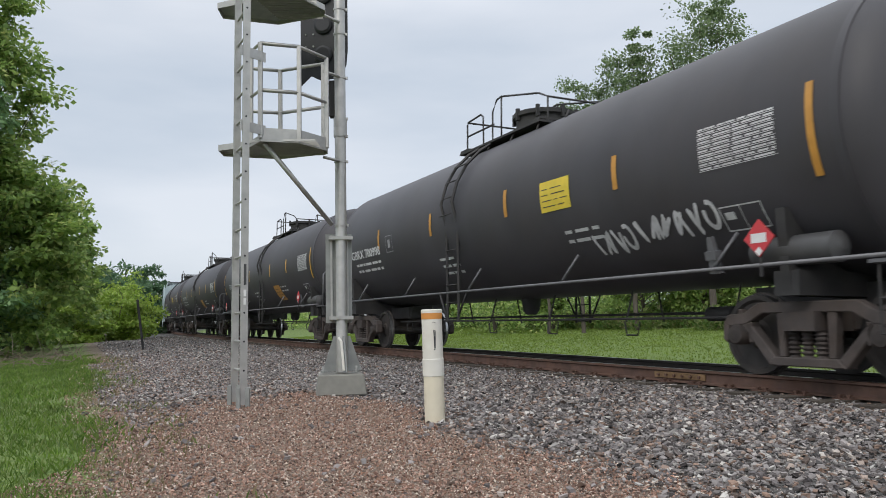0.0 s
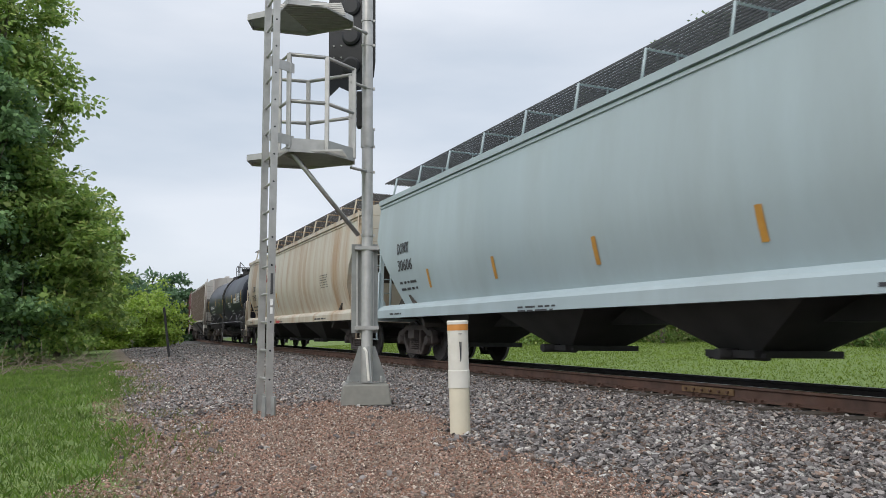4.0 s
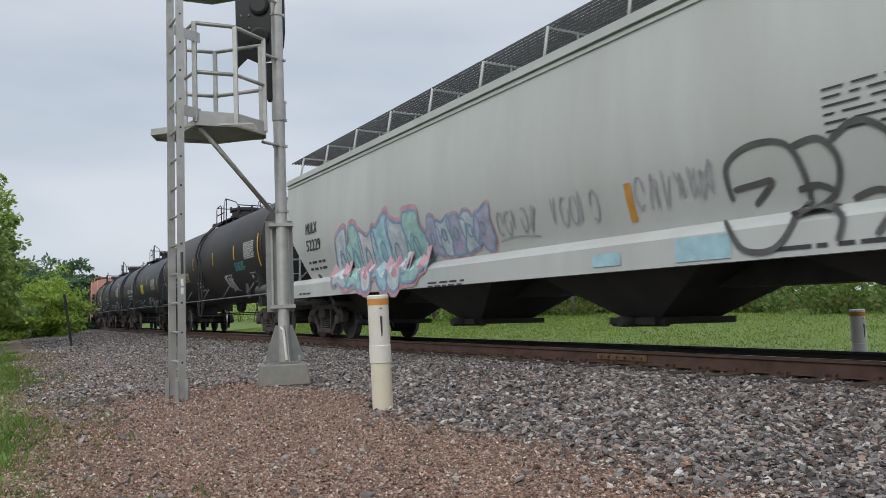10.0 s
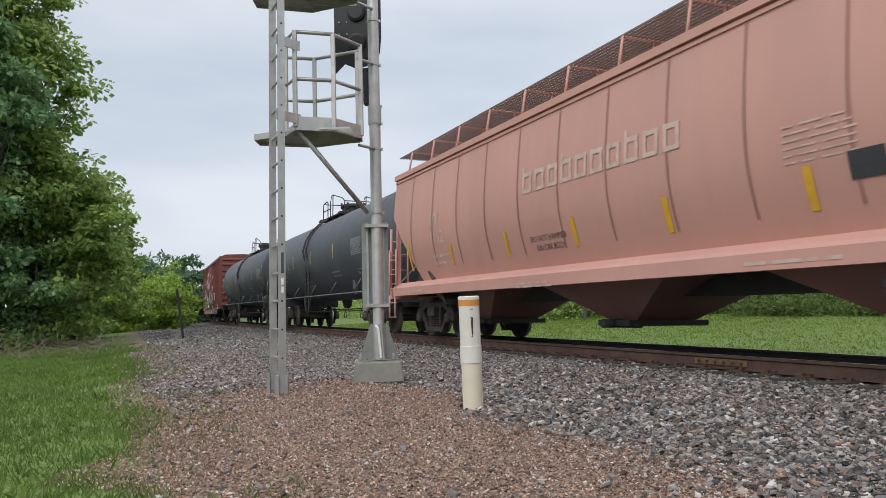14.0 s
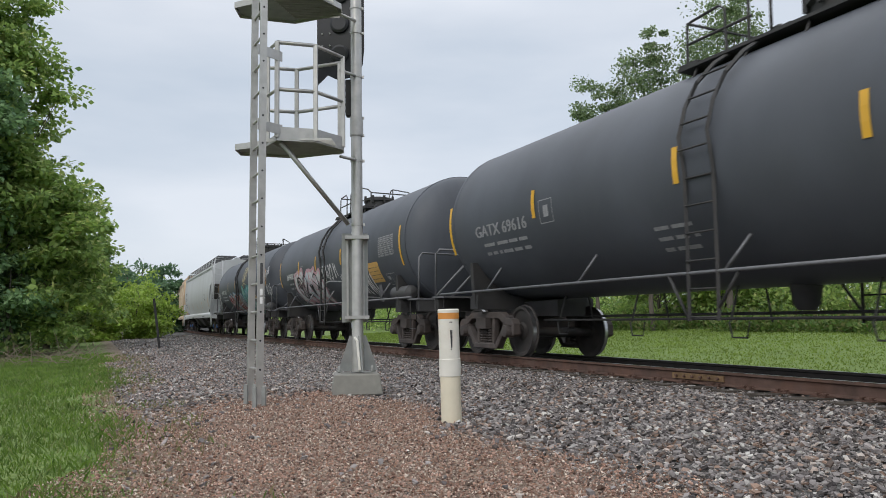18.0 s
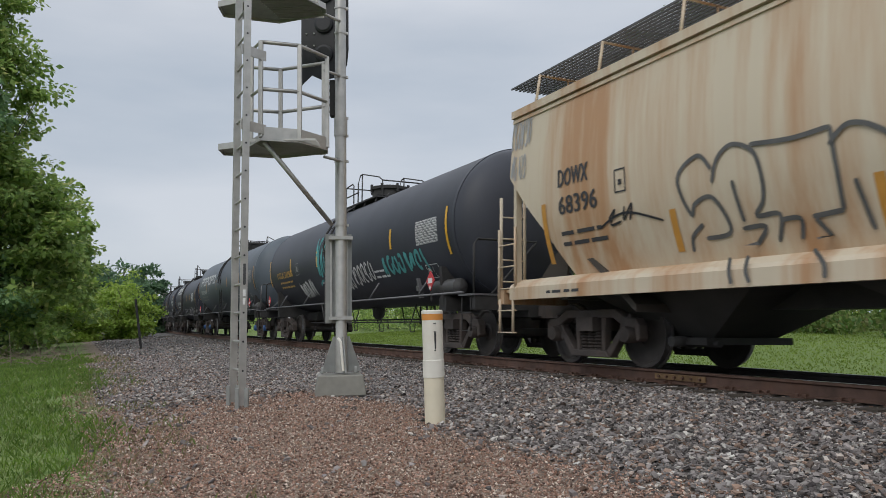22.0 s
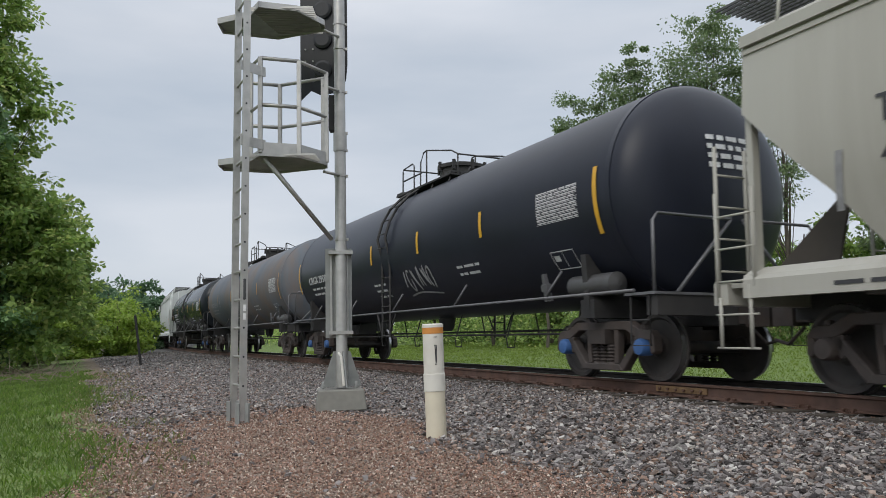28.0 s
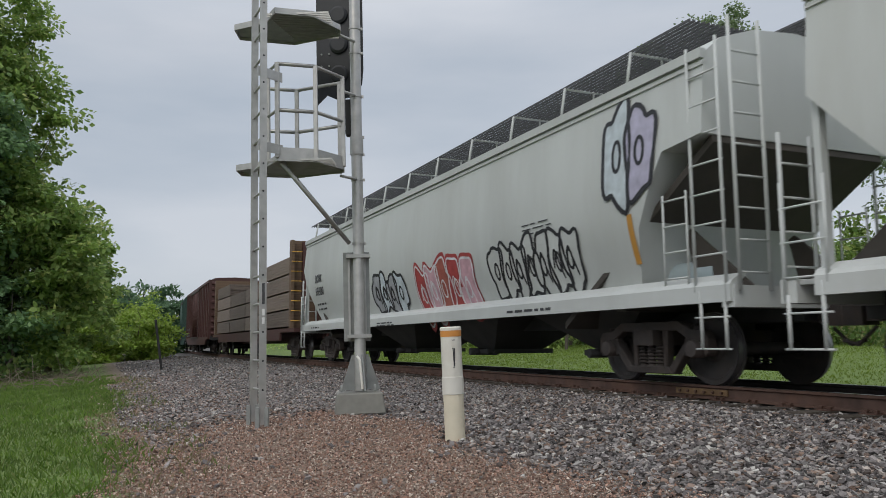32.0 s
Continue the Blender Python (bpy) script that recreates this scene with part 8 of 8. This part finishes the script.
    add(286.09, hopper_car(18.2, H_PINK, "salmon pink covered hopper car with faded painted name", ["ACK", "1152"], low=hopper_paint("pink_bay_shaded", (0.27, 0.135, 0.11), (0.12, 0.07, 0.06), 0.6), mark_mat=paint("pale_pink", (0.58, 0.42, 0.36)), mark_x=4.3, eave=3.92, stripes=((2.2, 1.55, 2.2), (4.67, 1.55, 2.0), (7.17, 1.55, 2.0), (9.43, 1.55, 2.0), (11.63, 1.55, 2.0), (13.86, 1.55, 2.0), (16.2, 1.55, 2.2)), stripe_mat=YELLOW, seams=hopper_paint("pink_seam", (0.36, 0.17, 0.14), (0.3, 0.15, 0.12), 0.4), extra=x_q, walk_mat=hopper_paint("pink_walk", (0.16, 0.10, 0.085), (0.1, 0.07, 0.06), 0.5), seed=16, bays=3), 18.2)
    add(303.4, T(17.3, *BIG, BLK_BLUE, "dark blue-grey tank car with yellow reflectors", "GATX 20431", mark_mat=DIM_PAINT, stripes=(3.6, 6.0, 9.0, 12.2), dome=0.4, data_mat=DIM_PAINT, bands=(-2.4, 2.4), seed=17), 17.3)
    add(321.46, T(18.06, *BIG, BLK_BLUE, "black tank car with plain sides", "GATX 20452", mark_mat=DIM_PAINT, stripes=st, data_mat=DIM_PAINT, dome=0.5, seed=18), 18.06)
    add(340.5, box_car(19.0, H_BROWN, "boxcar-red box car with white sprayed graffiti", [], extra=x_t, seed=19), 19.0)
    add(358.03, T(17.5, *WIDE, BLK_BLUE, "charcoal tank car with yellow reflectors", "GATX 69616", mark_mat=DIM_PAINT, stripes=(4.6, 8.0, 10.6, 13.2), dome=0.4, notice=(11.6, 1.95, NOTICE, 0.6), data_mat=DIM_PAINT, seed=20), 17.5)
    add(373.68, T(15.65, *WIDE, BLK_BLUE, "charcoal tank car with pink and white graffiti", "AHWX 3111", stripes=(4.32, 6.57, 9.37, 11.41), notice=(11.61, 1.66, GOLD_PAINT, 0.85), dome=0.4, extra=x_v, seed=21, data_mat=DIM_PAINT), 15.65)
    add(389.8, T(16.12, *WIDE, BLK_BLUE, "charcoal tank car with red and turquoise graffiti", "AHWX 3086", stripe_mat=ORANGE, stripes=(4.76, 6.93, 9.4, 11.86), notice=(11.08, 1.75, GOLD_PAINT, 0.74), dome=0.4, extra=x_w, seed=22), 16.12)
    add(410.33, hopper_car(20.53, H_GREY, "light grey covered hopper car with curved sides", ["DOWX", "60114"], eave=4.0, mark_z=2.72, low=hopper_paint("bay_grey_shaded", (0.15, 0.145, 0.135), (0.08, 0.075, 0.07), 0.6), stripes=((2.0, 1.6, 2.5), (4.9, 1.6, 2.1), (8.0, 1.6, 2.0), (11.2, 1.6, 2.0), (14.2, 1.6, 2.0), (18.0, 1.6, 2.7)), seed=23, caps=blue_caps()), 20.53)
    add(430.76, hopper_car(20.43, H_TAN, "rust-streaked tan covered hopper car with black graffiti", ["DOWX", "68396"], eave=4.0, mark_z=2.57, mark_x=3.25, stripes=((2.17, 1.49, 2.38), (4.9, 1.45, 1.95), (7.55, 1.43, 1.93), (10.4, 1.43, 1.93), (17.2, 1.5, 2.3)), extra=x_y, seed=24), 20.43)
    add(448.65, T(17.9, *WIDE, BLK, "black tank car with ochre lettering and white graffiti", "UTLX 212966", mark_mat=GOLD_PAINT, stripes=st, placard=placards(17.9), extra=x_z, seed=25, dome=0.5), 17.9)
    add(466.6, T(17.95, *BIG, STEEL_BLUE, "steel blue-grey tank car with white painted name blocks", "PROX 44234", stripes=st, stripe_mat=ORANGE, placard=placards(17.9), extra=bold_word(2.66, 2.55, 4.6, 0.46, 6), data_mat=DIM_PAINT, seed=26, dome=0.5, caps=blue_caps()), 17.95)
    add(480.28, T(13.69, *SMALL, BLK, "short black tank car with white painted name blocks", "PROX 61347", stripes=(4.6, 8.2, 10.0), stripe_mat=ORANGE, extra=bold_word(2.66, 2.05, 3.75, 0.44, 6), dome=0.35, seed=27, ladder_x=6.2), 13.69)
    add(493.6, T(13.3, *SMALL, BLK, "short black tank car with orange reflectors", "SHPX 209953", stripe_mat=ORANGE, stripes=(3.5, 6.3, 9.6), dome=0.3, bands=(-3.2, -2.0, 2.0), seed=28, ladder_x=6.95, extra=x_ship), 13.3)
    add(507.02, T(13.4, *SMALL, BLK, "short black tank car with yellow notice", "TILX 150622", stripe_mat=ORANGE, stripes=(3.6, 6.0, 8.6), notice=(8.6, 1.72, NOTICE, 0.75), dome=0.3, seed=29, ladder_x=6.6), 13.4)
    add(520.3, T(13.3, *SMALL, BLK, "short black tank car with small white scrawl", "TILX 150640", stripe_mat=ORANGE, dome=0.3, seed=30, extra=lambda c, s, L: scrawl(8.2, 1.7, 0.9, 0.5, 7, SP["white"], c, s, 0.05, 4)), 13.3)
    add(540.05, hopper_car(19.7, H_PUTTY, "putty grey covered hopper car with rounded sides", ["TCMX", "450943"], "round", low=hopper_paint("putty_bay_shaded", (0.12, 0.115, 0.10), (0.07, 0.065, 0.06), 0.6), mark_x=3.4, eave=3.75, extra=x_ff, seed=31, bays=4, sill_tags=((3.4, 3.9, ORANGE), (6.6, 7.1, ORANGE), (10.6, 11.2, ORANGE))), 19.7)
    add(558.51, T(18.45, *BIG, BLK_DEEP, "long black tank car with ribbon of yellow reflectors", "CRGX 29580", stripes=(4.5, 8.0, 10.8, 13.6), extra=x_gg, dome=0.5, seed=32, caps=blue_caps()), 18.45)
    add(577.16, T(18.65, *BIG, GREY_RUST, "weathered grey tank car with rust stains", "CRGX 29503", mark_mat=DIM_PAINT, stripes=(4.5, 8.0, 10.8, 13.6), stripe_mat=ORANGE, dome=0.4, bands=(-1.2, 1.6), seed=33), 18.65)
    add(595.08, T(17.92, *BIG, BLK_GLOSS, "glossy new black tank car with yellow reflectors", "AITX 220245", stripes=st, dome=0.5, seed=34, caps=blue_caps()), 17.92)
    add(615.53, hopper_car(20.37, H_WHITE2, "white covered hopper car with rust freckles", ["DOWX", "68216"], eave=4.0, stripes=((18.5, 1.6, 2.3), (15.89, 1.55, 1.95), (13.29, 1.55, 1.95), (10.57, 1.55, 1.95), (8.07, 1.55, 1.95), (5.4, 1.55, 1.95)), extra=x_jj, seed=35), 20.37)
    add(636.0, hopper_car(20.55, H_WHITE, "grey-white covered hopper car with bold graffiti", ["DOWX", "69380"], stripes=((18.75, 1.55, 2.2),), extra=x_kk, seed=36), 20.55)
    add(658.4, bulkhead_flat(22.4, "brown bulkhead flat car loaded with lumber"), 22.4)
    add(676.8, box_car(18.4, H_OXIDE, "dark red-brown box car with small graffiti", [], seed=37, extra=lambda c, s, L: scrawl(1.6, 1.3, 1.6, 0.6, 9, SP["sky"], c, s, 0.1, 4)), 18.4)
    add(695.2, box_car(18.4, H_GREEN, "dark green box car", [], seed=38), 18.4)


build_train()


def motions():
    """The whole train runs down the line at one speed."""
    for car, mid, L in TRAIN:
        walk(car, [(0.5 * k, on_track(mid - SPEED * 0.5 * k) @ TILT) for k in range(65)])
    spin = math.degrees(SPEED / WR)
    for car, wheel, x in SPINNERS:
        mid = next(m for c, m, _ in TRAIN if c is car)
        t0 = (mid - x - 17.0) / SPEED
        t1 = (mid - x + 3.0) / SPEED
        if t1 < 0.05 or t0 > 31.95:
            continue
        f0, f1 = max(0, int(t0 * FPS)), min(32 * FPS, int(t1 * FPS))
        base = wheel.matrix_local.translation.copy()
        rows = [(k / FPS, pose(base.x, base.y, base.z, 0, spin * (k - f0) / FPS, 0)) for k in range(f0, f1 + 1)]
        if f0 > 0:
            rows.insert(0, (0, rows[0][1]))
        if f1 < 32 * FPS:
            rows.append((32.0, rows[-1][1]))
        walk(wheel, rows)


motions()
